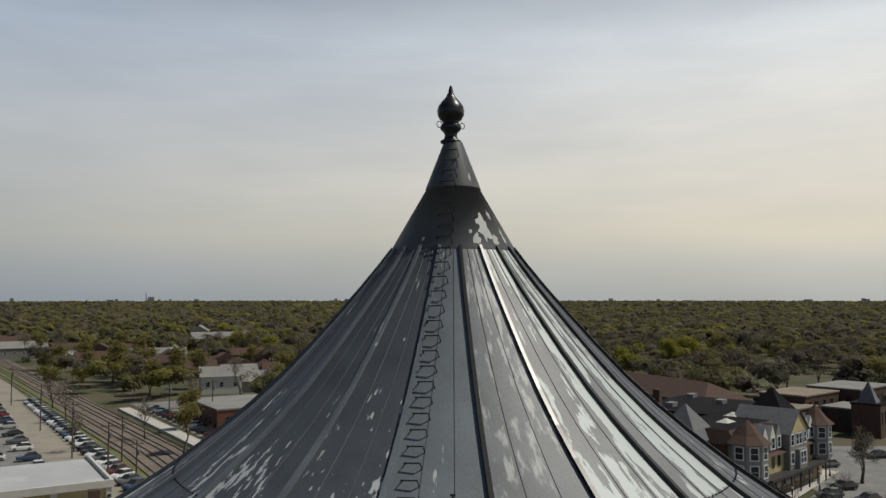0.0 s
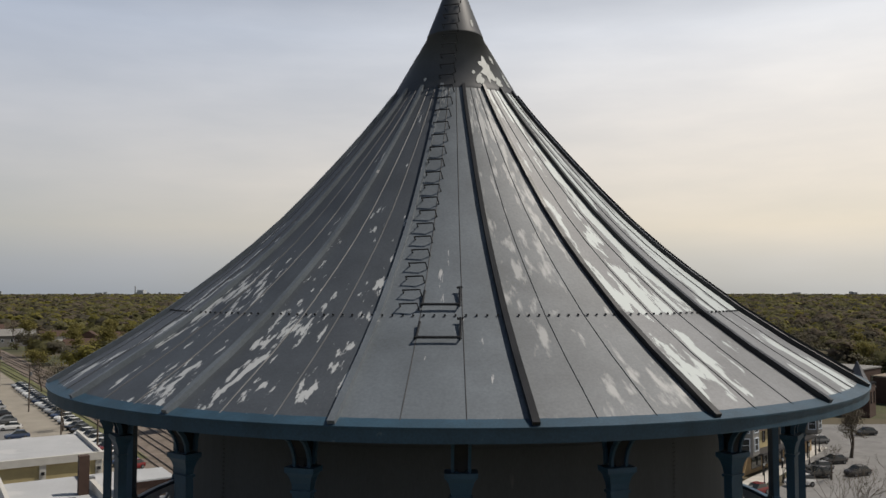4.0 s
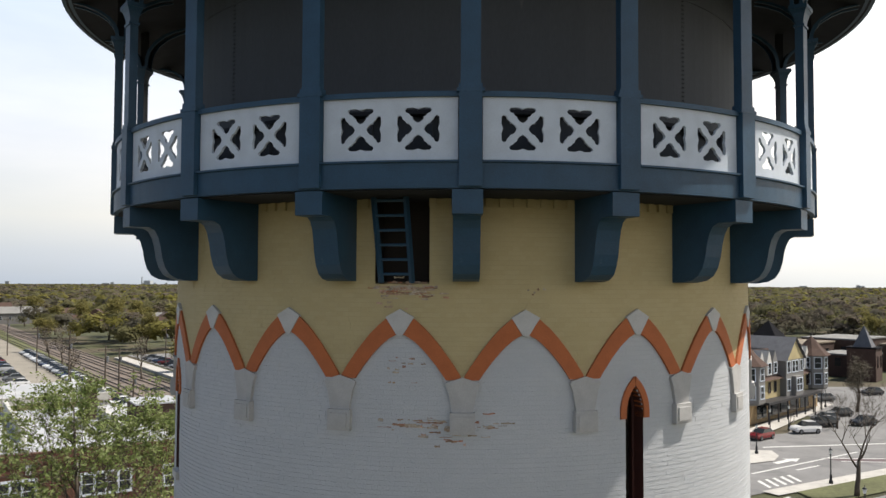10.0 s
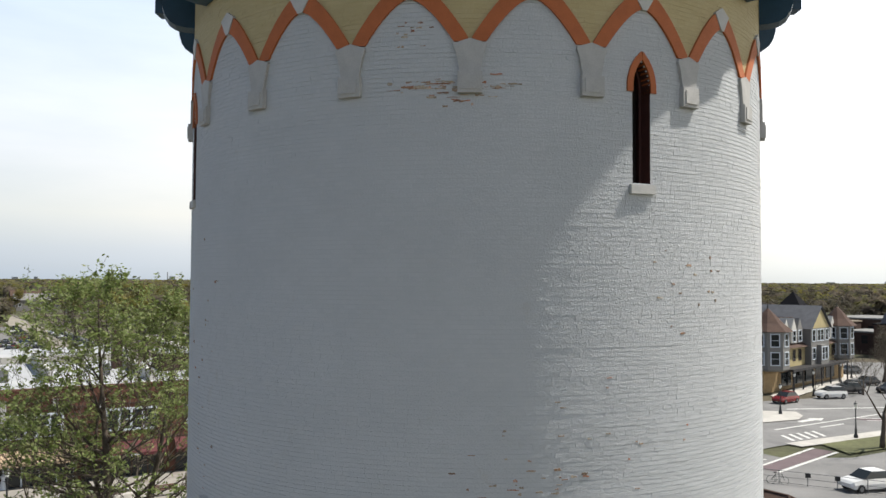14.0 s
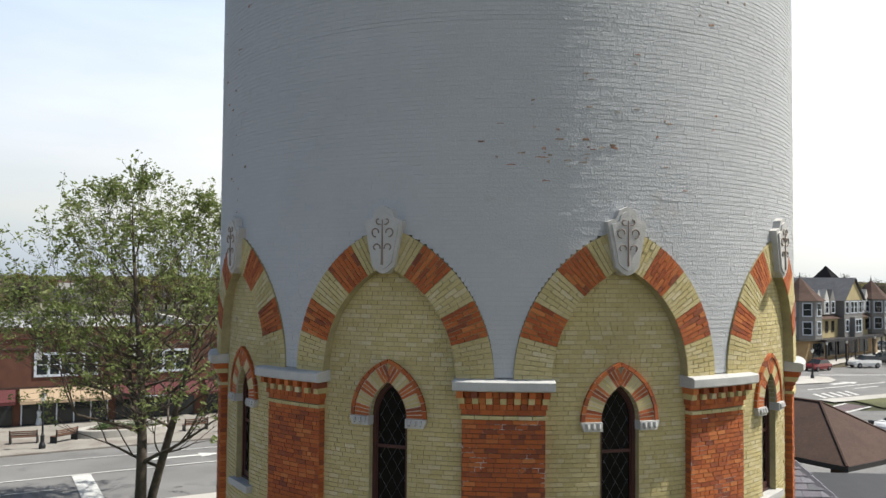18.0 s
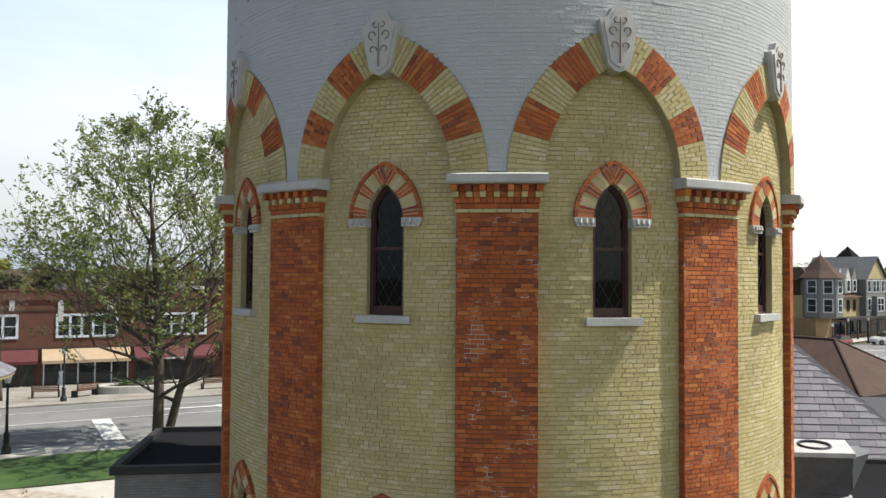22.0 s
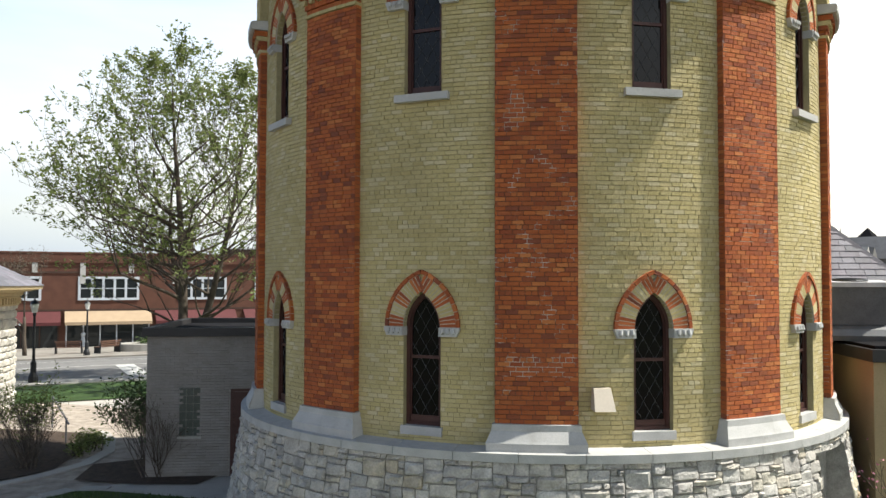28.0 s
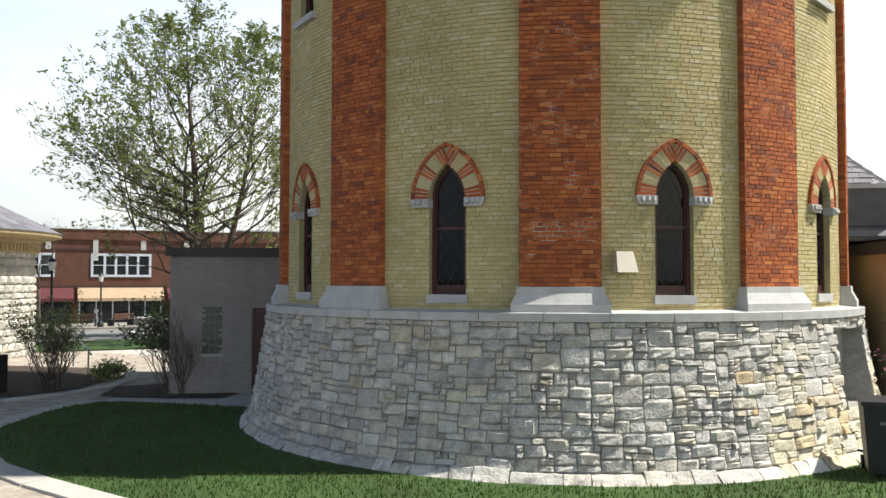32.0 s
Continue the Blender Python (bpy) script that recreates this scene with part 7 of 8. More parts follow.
cream = thing("cream_building", "long cream building with pilasters and a white flat roof", "building", m=at(-4, 106))
part("wall", Geo().box(-26, 16, 0, 20, -0.6, 5.6), M["cream_stone"], cream)
part("roof", Geo().box(-26.3, 16.3, -0.3, 20.3, 5.6, 5.75), M["white_roof"], cream)
part("parapet", Geo().box(-26.4, 16.4, -0.4, 0.1, 5.3, 6.3).box(16, 16.4, 0.1, 20.3, 5.3, 6.3), M["white_wall"], cream)
for k in range(7):
    part("pilaster", Geo().box(-26 + k * 6.9, -25.2 + k * 6.9, -0.25, 0.1, -0.6, 5.4), M["white_wall"], cream)
    part("wall_lamp", Geo().box(-25.8 + k * 6.9, -25.4 + k * 6.9, -0.5, -0.25, 4.0, 4.4), M["iron"], cream)
    win(cream, -22.3 + k * 6.0, 1.2, 2.6, 1.9, -0.02, "dark_brick", 2)
b2 = wall_box("white_building", "low white building with a flat white roof", at(-20, 92), 30, 12, 4.6, M["white_wall"], "building")
part("roof", Geo().box(-15.2, 15.2, -0.2, 12.2, 4.6, 4.8), M["white_roof"], b2)

# turreted building
VM = Matrix.Translation((44.5, 105.9, -0.9)) @ Matrix.Rotation(radians(45.3), 4, "Z")
vic = thing("turreted_building", "grey and cream turreted building with brown hip roofs and white windows", "building", m=VM)
VL = 31.0
M["tan_brick"] = mat("tan_ground_floor_brick", (0.27, 0.19, 0.10), 0.9, var=0.14, scale=1.5, fine=15)
part("wall", Geo().box(0, VL, 0, 15, 0, 3.4), M["tan_brick"], vic, "tan ground-floor shop front")
part("wall", Geo().box(0.0, VL, 0.02, 15, 3.4, 6.7), M["cream_stone"], vic, "cream upper wall")
part("attic_wall", Geo().box(0.6, VL - 0.6, 0.9, 14.2, 6.7, 9.8), M["dark_brick"], vic)
part("canopy", Geo().box(5.2, 27.5, -2.3, 0, 3.05, 3.4), M["dark_metal"], vic, "dark flat canopy")
for k in range(7):
    part("canopy_post", Geo().box(5.4 + k * 3.6, 5.6 + k * 3.6, -2.2, -2.0, 0, 3.05), M["dark_metal"], vic)
part("pent_roof", Geo().add([(-0.4, -0.7, 6.35), (VL + 0.4, -0.7, 6.35), (VL + 0.4, 0.95, 7.2), (-0.4, 0.95, 7.2)], [(0, 1, 2, 3)]), M["brown_shingle"], vic, "narrow brown shingle skirt roof")
part("mansard", Geo().add([(-0.3, 0.4, 8.9), (VL + 0.3, 0.4, 8.9), (VL - 0.9, 2.6, 10.9), (0.9, 2.6, 10.9), (VL + 0.3, 15, 8.9), (-0.3, 15, 8.9), (VL - 0.9, 13, 10.9), (0.9, 13, 10.9)], [(0, 1, 2, 3), (1, 4, 6, 2), (4, 5, 7, 6), (5, 0, 3, 7)]), M["brown_shingle"], vic, "brown shingle mansard")
part("flat_roof", Geo().box(0.9, VL - 0.9, 2.5, 13.1, 10.7, 10.85), M["black_roof"], vic)
for x, y in ((8, 6), (16, 8.5)):
    part("skylight", Geo().add([(x, y, 10.86), (x + 2.8, y, 10.86), (x + 2.8, y + 2.2, 10.86), (x, y + 2.2, 10.86), (x + 1.4, y + 1.1, 11.5)], [(0, 1, 4), (1, 2, 4), (2, 3, 4), (3, 0, 4)]), M["white_wall"], vic, "white skylight")


def turret(x, y, r, z0, z1, z2):
    """An eight-sided corner turret: clapboard wall, flared shingle cone, sash windows on the faces."""
    def octo(rad, z):
        return [(x + rad * math.sin(radians(22.5 + 45 * k)), y - rad * math.cos(radians(22.5 + 45 * k)), z) for k in range(8)]

    def shell(levels):
        g = Geo()
        for rad, z in levels:
            g.v += octo(rad, z)
        g.f = [(i * 8 + k, i * 8 + (k + 1) % 8, i * 8 + 8 + (k + 1) % 8, i * 8 + 8 + k) for i in range(len(levels) - 1) for k in range(8)]
        return g
    tw = part("turret", shell([(r * 0.9, z0), (r, z0 + 0.3), (r, z1)]), M["grey_siding"], vic, "grey clapboard corner turret")
    part("turret_roof", shell([(r + 0.55, z1 - 0.08), (r + 0.5, z1), (r * 0.72, z1 + (z2 - z1) * 0.34), (r * 0.34, z1 + (z2 - z1) * 0.72), (0.04, z2)]), M["brown_shingle"], tw, "flared brown shingle cone")
    part("finial", Geo().tube([(x, y, z2 - 0.1), (x, y, z2 + 0.75)], [0.12, 0.02], 6), M["iron"], tw)
    flat = r * math.cos(radians(22.5))
    for az in (0, 45, -45, -90):
        side = Matrix.Translation((x, y, 0)) @ Matrix.Rotation(radians(az), 4, "Z")
        for zz in (z0 + 1.0, z1 - 2.2):
            win(vic, 0.0, zz, 1.15, 1.75, -flat - 0.02, side=side, b=0.14)


turret(2.3, 0.3, 3.0, 3.4, 9.3, 12.7)
turret(29.3, 0.3, 2.6, 3.4, 9.3, 12.5)
part("gable_bay", Geo().box(15.0, 22.2, -1.0, 4, 3.4, 9.2), M["grey_siding"], vic, "grey clapboard gabled bay")
part("gable_roof", Geo().add([(14.5, -1.4, 9.1), (22.7, -1.4, 9.1), (18.6, -1.4, 12.8), (14.5, 9, 9.1), (22.7, 9, 9.1), (18.6, 9, 12.8)], [(0, 2, 5, 3), (1, 4, 5, 2), (3, 5, 4)]), M["dark_slate"], vic, "grey pointed gable roof")
part("gable_face", Geo().add([(14.9, -1.05, 9.2), (22.3, -1.05, 9.2), (18.6, -1.05, 12.55)], [(0, 1, 2)]), M["cream_stone"], vic, "cream gable face")
part("bay_window_box", Geo().box(17.2, 20.0, -1.7, -1.0, 3.4, 6.5), M["grey_siding"], vic)
for x, zz, w in ((16.0, 7.2, 1.1), (18.0, 7.2, 1.1), (19.3, 7.2, 1.1), (21.2, 7.2, 1.0), (16.0, 4.3, 1.0), (21.2, 4.3, 1.0)):
    win(vic, x, zz, w, 1.7, -1.02, b=0.14)
win(vic, 18.6, 4.2, 2.2, 1.9, -1.72, mullions=2, b=0.14)
part("tower_roof", Geo().add([(26.4, 4.6, 10.4), (33.4, 4.6, 10.4), (33.4, 11.6, 10.4), (26.4, 11.6, 10.4), (29.9, 8.1, 15.0)], [(0, 1, 4), (1, 2, 4), (2, 3, 4), (3, 0, 4)]), M["black_roof"], vic, "black pyramid roof behind")
for x in (8.0, 10.8, 13.0, 24.4, 26.4):
    part("dormer", Geo().add([(x - 0.95, -0.05, 7.0), (x + 0.95, -0.05, 7.0), (x + 0.95, -0.05, 9.1), (x, -0.05, 10.9), (x - 0.95, -0.05, 9.1), (x - 0.95, 3, 7.0), (x + 0.95, 3, 7.0), (x + 0.95, 3, 9.1), (x, 3, 10.9), (x - 0.95, 3, 9.1)], [(0, 1, 2, 3, 4), (2, 1, 6, 7), (3, 2, 7, 8), (4, 3, 8, 9), (0, 4, 9, 5)]), M["white_wall"] if x != 13.0 else M["grey_siding"], vic, "small pale gabled dormer")
    win(vic, x, 7.3, 1.0, 1.6, -0.07, b=0.13)
    win(vic, x, 4.3, 0.8, 1.6, 0.0, mat_f="dark_brick")
for k in range(5):
    part("shop_window", Geo().box(6 + k * 4.3, 9.6 + k * 4.3, -0.06, 0.05, 0.6, 2.7), M["shop_glass"], vic)

stone_tw = thing("stone_hall", "cream stone hall with a slate pyramid roof and arched window", "building", m=Matrix.Translation((38.0, 112.5, -0.9)) @ Matrix.Rotation(radians(45.3), 4, "Z"))
part("wall", Geo().box(-3.5, 3.5, -3.5, 3.5, 0, 9.4), M["cream_stone"], stone_tw)
part("roof", Geo().add([(-4, -4, 9.3), (4, -4, 9.3), (4, 4, 9.3), (-4, 4, 9.3), (0, 0, 14.6)], [(0, 1, 4), (1, 2, 4), (2, 3, 4), (3, 0, 4), (3, 2, 1, 0)]), M["dark_slate"], stone_tw, "slate pyramid roof")
part("eaves_band", Geo().box(-3.7, 3.7, -3.7, 3.7, 8.9, 9.25), M["tan_stucco"], stone_tw)
for az in (0, -90):
    win(stone_tw, 1.2, 3.4, 1.0, 3.0, -3.52, mat_f="dark_brick", side=Matrix.Rotation(radians(az), 4, "Z"))

# the further blocks on that side
def block(name, label, x, y, w, d, h, wall, roof, rot=0, category="building"):
    t = thing(name, label, category, m=xy(x, y, 0, rot))
    part("wall", Geo().box(-w / 2, w / 2, -d / 2, d / 2, -0.6, h), M[wall], t)
    part("roof", Geo().box(-w / 2 - 0.2, w / 2 + 0.2, -d / 2 - 0.2, d / 2 + 0.2, h, h + 0.35), M[roof], t)
    return t


for x, y, w, d, h, rf, rot in ((92, 196, 18, 12, 6.6, "tan_roof", 40), (110, 206, 20, 14, 7.2, "grey_roof", 40), (84, 184, 10, 10, 4.6, "tan_roof", 40), (98, 180, 12, 10, 5.0, "grey_roof", 40), (122, 190, 18, 14, 6.5, "tan_roof", 40)):
    t = block("brick_block", "brown brick block with a pale flat roof", x, y, w, d, h, "dark_brick", rf, rot)
    for k in range(int(w / 4)):
        win(t, -w / 2 + 2 + k * 4, h * 0.5, 1.4, 1.9, -d / 2 - 0.04, "dark_brick")
        win(t, -w / 2 + 2 + k * 4, h * 0.5, 1.4, 1.9, -w / 2 - 0.04, "dark_brick", side=Matrix.Rotation(radians(-90), 4, "Z"))
sp = block("church", "dark brick church tower with a pointed slate spire", 96, 169, 6, 6, 7.2, "dark_brick", "black_roof", 50, "church")
part("spire", Geo().add([(-2, -2, 7.5), (2, -2, 7.5), (2, 2, 7.5), (-2, 2, 7.5), (0, 0, 12.4)], [(0, 1, 4), (1, 2, 4), (2, 3, 4), (3, 0, 4)]), M["dark_slate"], sp)
for k in (-1.5, 1.5):
    win(sp, k, 3, 0.9, 2.6, -3.04, "dark_brick")
lg = thing("long_hall", "long low hall with a brown hip roof", "hall", m=xy(66.7, 187, 0, 115))
part("wall", Geo().box(-4.5, 50, -7, 7, -0.6, 5.9), M["dark_brick"], lg)
part("roof", Geo().add([(-5.2, -7.7, 5.9), (50.7, -7.7, 5.9), (50.7, 7.7, 5.9), (-5.2, 7.7, 5.9), (1.5, 0, 10.0), (44, 0, 10.0)], [(0, 1, 5, 4), (1, 2, 5), (2, 3, 4, 5), (3, 0, 4), (3, 2, 1, 0)]), M["brown_shingle"], lg)
d2 = block("flat_block", "dark flat-roofed block with rooftop plant", 53, 154.6, 26, 18, 8.6, "dark_brick", "black_roof", 50)
for x, y in ((-8, 2), (3, -4), (9, 5)):
    part("rooftop_unit", Geo().box(x, x + 2.6, y, y + 1.6, 8.9, 9.8), M["lead"], d2, "pale rooftop unit")
part("chimney", Geo().box(-14, -12.6, 2, 3.4, 8.9, 13), M["dark_brick"], d2, "brown chimney")
hipb = thing("park_shelter", "open shelter with a brown shingle hip roof on brick piers", "shelter", m=Matrix.Translation((15.1, 19.0, -0.6)) @ Matrix.Rotation(radians(36.3), 4, "Z"))
SW, SLN, SE, SR = 6.6, 15.0, 3.7, 5.8
part("roof", Geo().add([(0, 0, SE), (SW, 0, SE), (SW, SLN, SE), (0, SLN, SE), (SW / 2, SW / 2, SR), (SW / 2, SLN - SW / 2, SR)], [(0, 1, 4), (1, 2, 5, 4), (2, 3, 5), (3, 0, 4, 5), (3, 2, 1, 0)]), M["brown_shingle"], hipb, "brown asphalt-shingle hip roof")
for x0, x1, y0, y1 in ((0.0, SW, -0.03, 0.05), (0.0, SW, SLN - 0.05, SLN + 0.03), (-0.03, 0.05, 0.0, SLN), (SW - 0.05, SW + 0.03, 0.0, SLN)):
    part("eaves_board", Geo().box(x0, x1, y0, y1, SE - 0.22, SE - 0.01), M["dark_metal"], hipb)
for k in range(5):
    for x in (0.5, SW - 0.9):
        part("pier", Geo().box(x, x + 0.4, 0.5 + k * 3.4, 0.9 + k * 3.4, -0.4, SE - 0.1), M["dark_brick"], hipb)
ridge_caps = Geo()
for a_, b_ in (((0, 0, SE), (SW / 2, SW / 2, SR)), ((SW, 0, SE), (SW / 2, SW / 2, SR)), ((SW / 2, SW / 2, SR), (SW / 2, SLN - SW / 2, SR))):
    ridge_caps.tube([a_, b_], 0.07, 5)
part("hip_cap", ridge_caps, M["brown_shingle"], hipb)
rc = block("brick_warehouse", "low red brick warehouse with a grey flat roof", 0, 0, 34, 24, 5.2, "red_shop_brick", "grey_roof")
rc.matrix_world = at(64, 186)
for k in range(6):
    win(rc, -14 + k * 5.5, 1.5, 1.6, 2.0, -12.04, "dark_brick")
    win(rc, -9 + k * 4, 1.5, 1.6, 2.0, -17.04, "dark_brick", side=Matrix.Rotation(radians(-90), 4, "Z"))

# houses among the trees
hr_ = random.Random(17)
HOUSES = [(-72, 250, 13, 9, 5.6, "white_wall", "grey_roof", 20), (-185, 388, 13, 8, 6, "white_wall", "dark_brick", 40), (-215, 400, 26, 10, 5.5, "grey_siding", "grey_roof", 35), (-160, 360, 15, 9, 3.4, "white_wall", "brown_shingle", 30),
          (-140, 345, 16, 9, 3.2, "dark_brick", "brown_shingle", 30), (-118, 330, 14, 9, 3.6, "tan_stucco", "brown_shingle", 20), (-95, 300, 15, 9, 3.8, "red_shop_brick", "brown_shingle", 25), (-60, 290, 14, 9, 4, "tan_stucco", "brown_shingle", 15),
          (-44, 270, 13, 9, 4, "grey_siding", "grey_roof", 10), (-130, 470, 36, 14, 6, "dark_brick", "grey_roof", 20), (-160, 520, 12, 12, 9, "grey_siding", "grey_roof", 10), (-235, 420, 14, 10, 7, "dark_brick", "brown_shingle", 35), (-90, 360, 20, 9, 5, "red_shop_brick", "brown_shingle", 20)]
for k in range(16):
    HOUSES.append((-48 - 8.2 * k + hr_.uniform(-5, 5), 262 + 8 * k + hr_.uniform(-10, 55), hr_.uniform(9, 14), hr_.uniform(8, 10), hr_.uniform(3.0, 5.2), hr_.choice(("tan_stucco", "white_wall", "dark_brick", "red_shop_brick", "grey_siding")), hr_.choice(("brown_shingle", "grey_roof", "brown_shingle")), hr_.choice((15, 25, 35, 110))))
for x, y, w, d, h, wm, rm, rot in HOUSES:
    h_ = thing("house", {"white_wall": "white house", "dark_brick": "brown brick house", "grey_siding": "grey clapboard house", "tan_stucco": "tan stucco house", "red_shop_brick": "red brick house"}[wm] + " with a pitched roof among spring trees", "house", "houses by the railway", m=xy(x, y, 0, rot))
    part("wall", Geo().box(-w / 2, w / 2, 0, d, -0.6, h), M[wm], h_)
    gable(h_, w, d, h, h + d * 0.33, M[rm], 0.5, "x" if w > 12.5 else "y")
    for k in range(max(2, int(w / 4))):
        win(h_, -w / 2 + (k + 0.5) * w / max(2, int(w / 4)), h * 0.42, 1.1, 1.4)

# ---- railway ----
for k, u0 in enumerate((24.2, 28.0, 31.8, 35.2)):
    tr = thing("railway_track", "rusty railway track on brown ballast", "railway track", "parallel tracks", kind="structure")
    for s in (-0.72, 0.72):
        pts = []
        for n_ in (72, 160, 260, 460, 780):
            uu = u0 + s - (0 if n_ < 160 else (n_ - 160) * 0.05)
            p = STREET @ Vector((uu, n_, 0))
            pts.append((p.x, p.y, gz(p.x, p.y) + 0.17))
        part("rail", Geo().tube(pts, 0.10, 4), M["rail"], tr)
sheet("platform", [(38.2, 140), (41.5, 140), (38.5, 228), (35.4, 228)], M["concrete"], "pale concrete station platform", "platform", 0.5, thick=0.6, step=60)


# planter on the pavement before the shops
pl = thing("planter", "low oval concrete planter with small green plants", "planter", m=at(-0.6, 50.2, 0.12) @ Matrix.Diagonal((2.45, 1.1, 1.25, 1)))
part("rim", Geo().lathe([(1.35, 0.0), (1.35, 0.42), (1.33, 0.46), (1.12, 0.46), (1.10, 0.36)], 32), M["concrete"], pl)
part("soil", Geo().lathe([(1.12, 0.38), (0.5, 0.44), (0.0, 0.46)], 24), M["mulch"], pl)
pr_ = random.Random(14)
part("plants", leaves([(Vector((pr_.uniform(-0.8, 0.8), pr_.uniform(-0.8, 0.8), 0.55)), Vector((0, 0, 1))) for _ in range(14)], 500, 0.07, 0.12, pr_), M["shrub_leaf"], pl, kind="stuff")


# ---- vehicles ----
def car_meshes():
    secs = [(-2.2, 0.62, 0.45, 0.72), (-2.05, 0.80, 0.32, 0.92), (-1.2, 0.88, 0.28, 1.0), (0.0, 0.90, 0.28, 1.02), (1.2, 0.88, 0.28, 0.98), (1.95, 0.82, 0.32, 0.86), (2.2, 0.66, 0.42, 0.70)]
    b = Geo()
    for y, hw, zl, zt in secs:
        b.v += [(-hw, y, zl), (-hw * 1.02, y, (zl + zt) / 2), (-hw * 0.93, y, zt), (hw * 0.93, y, zt), (hw * 1.02, y, (zl + zt) / 2), (hw, y, zl)]
    for i in range(len(secs) - 1):
        for k in range(6):
            b.f.append((i * 6 + k, i * 6 + (k + 1) % 6, (i + 1) * 6 + (k + 1) % 6, (i + 1) * 6 + k))
    b.f += [(5, 4, 3, 2, 1, 0), tuple((len(secs) - 1) * 6 + k for k in range(6))]
    c = Geo()
    cs = [(-1.75, 0.80, 0.98), (-1.25, 0.66, 1.48), (0.2, 0.68, 1.52), (1.05, 0.80, 0.98)]
    for y, hw, z in cs:
        c.v += [(-0.82 if z < 1 else -hw, y, z), (0.82 if z < 1 else hw, y, z)]
    c.f = [(0, 1, 3, 2), (4, 5, 7, 6), (0, 2, 4, 6), (1, 7, 5, 3)]
    rf = Geo().box(-0.64, 0.64, -1.2, 0.18, 1.48, 1.54)
    wh = Geo().tube([(-0.11, 0, 0), (0.11, 0, 0)], 0.33, 14)
    rim = Geo().tube([(-0.12, 0, 0), (0.12, 0, 0)], 0.19, 10)
    tl = Geo().box(-0.78, -0.5, -2.17, -2.05, 0.66, 0.82)
    return [g.mesh(nm) for g, nm in ((b, "body"), (c, "glass"), (rf, "roof_panel"), (wh, "wheel"), (rim, "rim"), (tl, "light"))]


CAR = car_meshes()
PAINT = {"white": (0.62, 0.62, 0.61), "silver": (0.33, 0.34, 0.35), "black": (0.012, 0.012, 0.014), "grey": (0.09, 0.095, 0.10), "red": (0.14, 0.012, 0.014), "blue": (0.03, 0.05, 0.10)}
PROTO = {}
for nm, col in PAINT.items():
    pm = mat(nm + "_car_paint", col, 0.25, 0.1, var=0.03, spec=0.6)
    PROTO[nm] = pm


def car(colour, m, high=1.0):
    t = thing("car", colour + " parked car standing on grey asphalt", "car", "parked cars", m=m @ Matrix.Diagonal((1, 1, high, 1)))
    for i, mm in ((0, PROTO[colour]), (1, M["shop_glass"]), (2, PROTO[colour])):
        me = CAR[i].copy()
        me.materials.append(mm)
        part(CAR[i].name, me, None, t)
    for x in (-0.82, 0.82):
        for y in (-1.35, 1.35):
            w = part("wheel", CAR[3], M["tyre"], t, m=Matrix.Translation((x, y, 0.33)))
            part("rim", CAR[4], M["lead"], w)
    for s in (1, -1):
        part("light", CAR[5], M["maroon_awning"], t, m=Matrix.Diagonal((s, 1, 1, 1)))


cr = random.Random(12)
cols = ["white", "silver", "grey", "black", "silver", "white", "grey", "red", "blue", "silver"]
for k in range(30):
    car(cr.choice(cols), at(19.6 - k * 0.12, 122 + k * 4.6, 0.03, 90 + 30), 1.0 + 0.12 * cr.random())
for k in range(12):
    car(cr.choice(cols), at(7.2 - k * 0.1, 150 + k * 11 + cr.uniform(0, 4), 0.03, 90 + cr.uniform(-6, 6)), 1.0 + 0.15 * cr.random())
for k in range(9):
    car(cr.choice(cols), at(0.5 + cr.uniform(-1, 1), 158 + k * 7, 0.03, 88), 1.1)
for k in range(13):
    car(cr.choice(cols), at(45.2 - k * 0.14, 160 + k * 5.0, 0.03, 60), 1.0 + 0.1 * cr.random())
for k in range(6):
    car(cr.choice(cols), at(52, 190 + k * 5, 0.03, 90), 1.0)
car("white", at(98.5, 58.6, 0.03, 70), 1.15)
car("black", at(105.5, 60.5, 0.03, 70), 1.1)
car("grey", at(110, 63, 0.03, 72))
car("black", at(112, 58, 0.03, 80))
car("grey", at(131, 77, 0.03, 70))
car("silver", at(126, 79, 0.03, 100))
car("black", at(147, 77, 0.03, 70))
car("black", at(117, 65, 0.03, 72))
car("white", at(53.5, 25, 0.03, 75), 1.05)
car("red", at(89, 59.0, 0.03, 95))


# ---- street furniture ----
def lamp_post(m):
    t = thing("street_lamp", "black iron post lamp with a milky glass lantern", "street lamp", "post lamps", m=m)
    part("pole", Geo().lathe([(0.22, 0), (0.22, 0.25), (0.13, 0.45), (0.13, 0.9), (0.07, 1.0), (0.055, 3.0), (0.09, 3.05), (0.05, 3.15)], 10), M["iron"], t)
    part("lantern", Geo().lathe([(0.10, 3.15), (0.18, 3.5), (0.16, 3.56)], 8), M["lamp_glass"], t, "milky glass lantern")
    part("cap", Geo().lathe([(0.22, 3.55), (0.12, 3.68), (0.03, 3.74), (0.02, 3.9), (0, 3.9)], 8), M["iron"], t)


for u, n_ in ((-9.4, 27.0), (-6.2, 46.6), (7.6, 47), (-24, 47), (79.7, 52.8), (92.7, 60.3), (73.2, 38.6), (98.0, 61.0), (112, 66), (124, 72), (60, 27)):
    lamp_post(at(u, n_, 0.1))


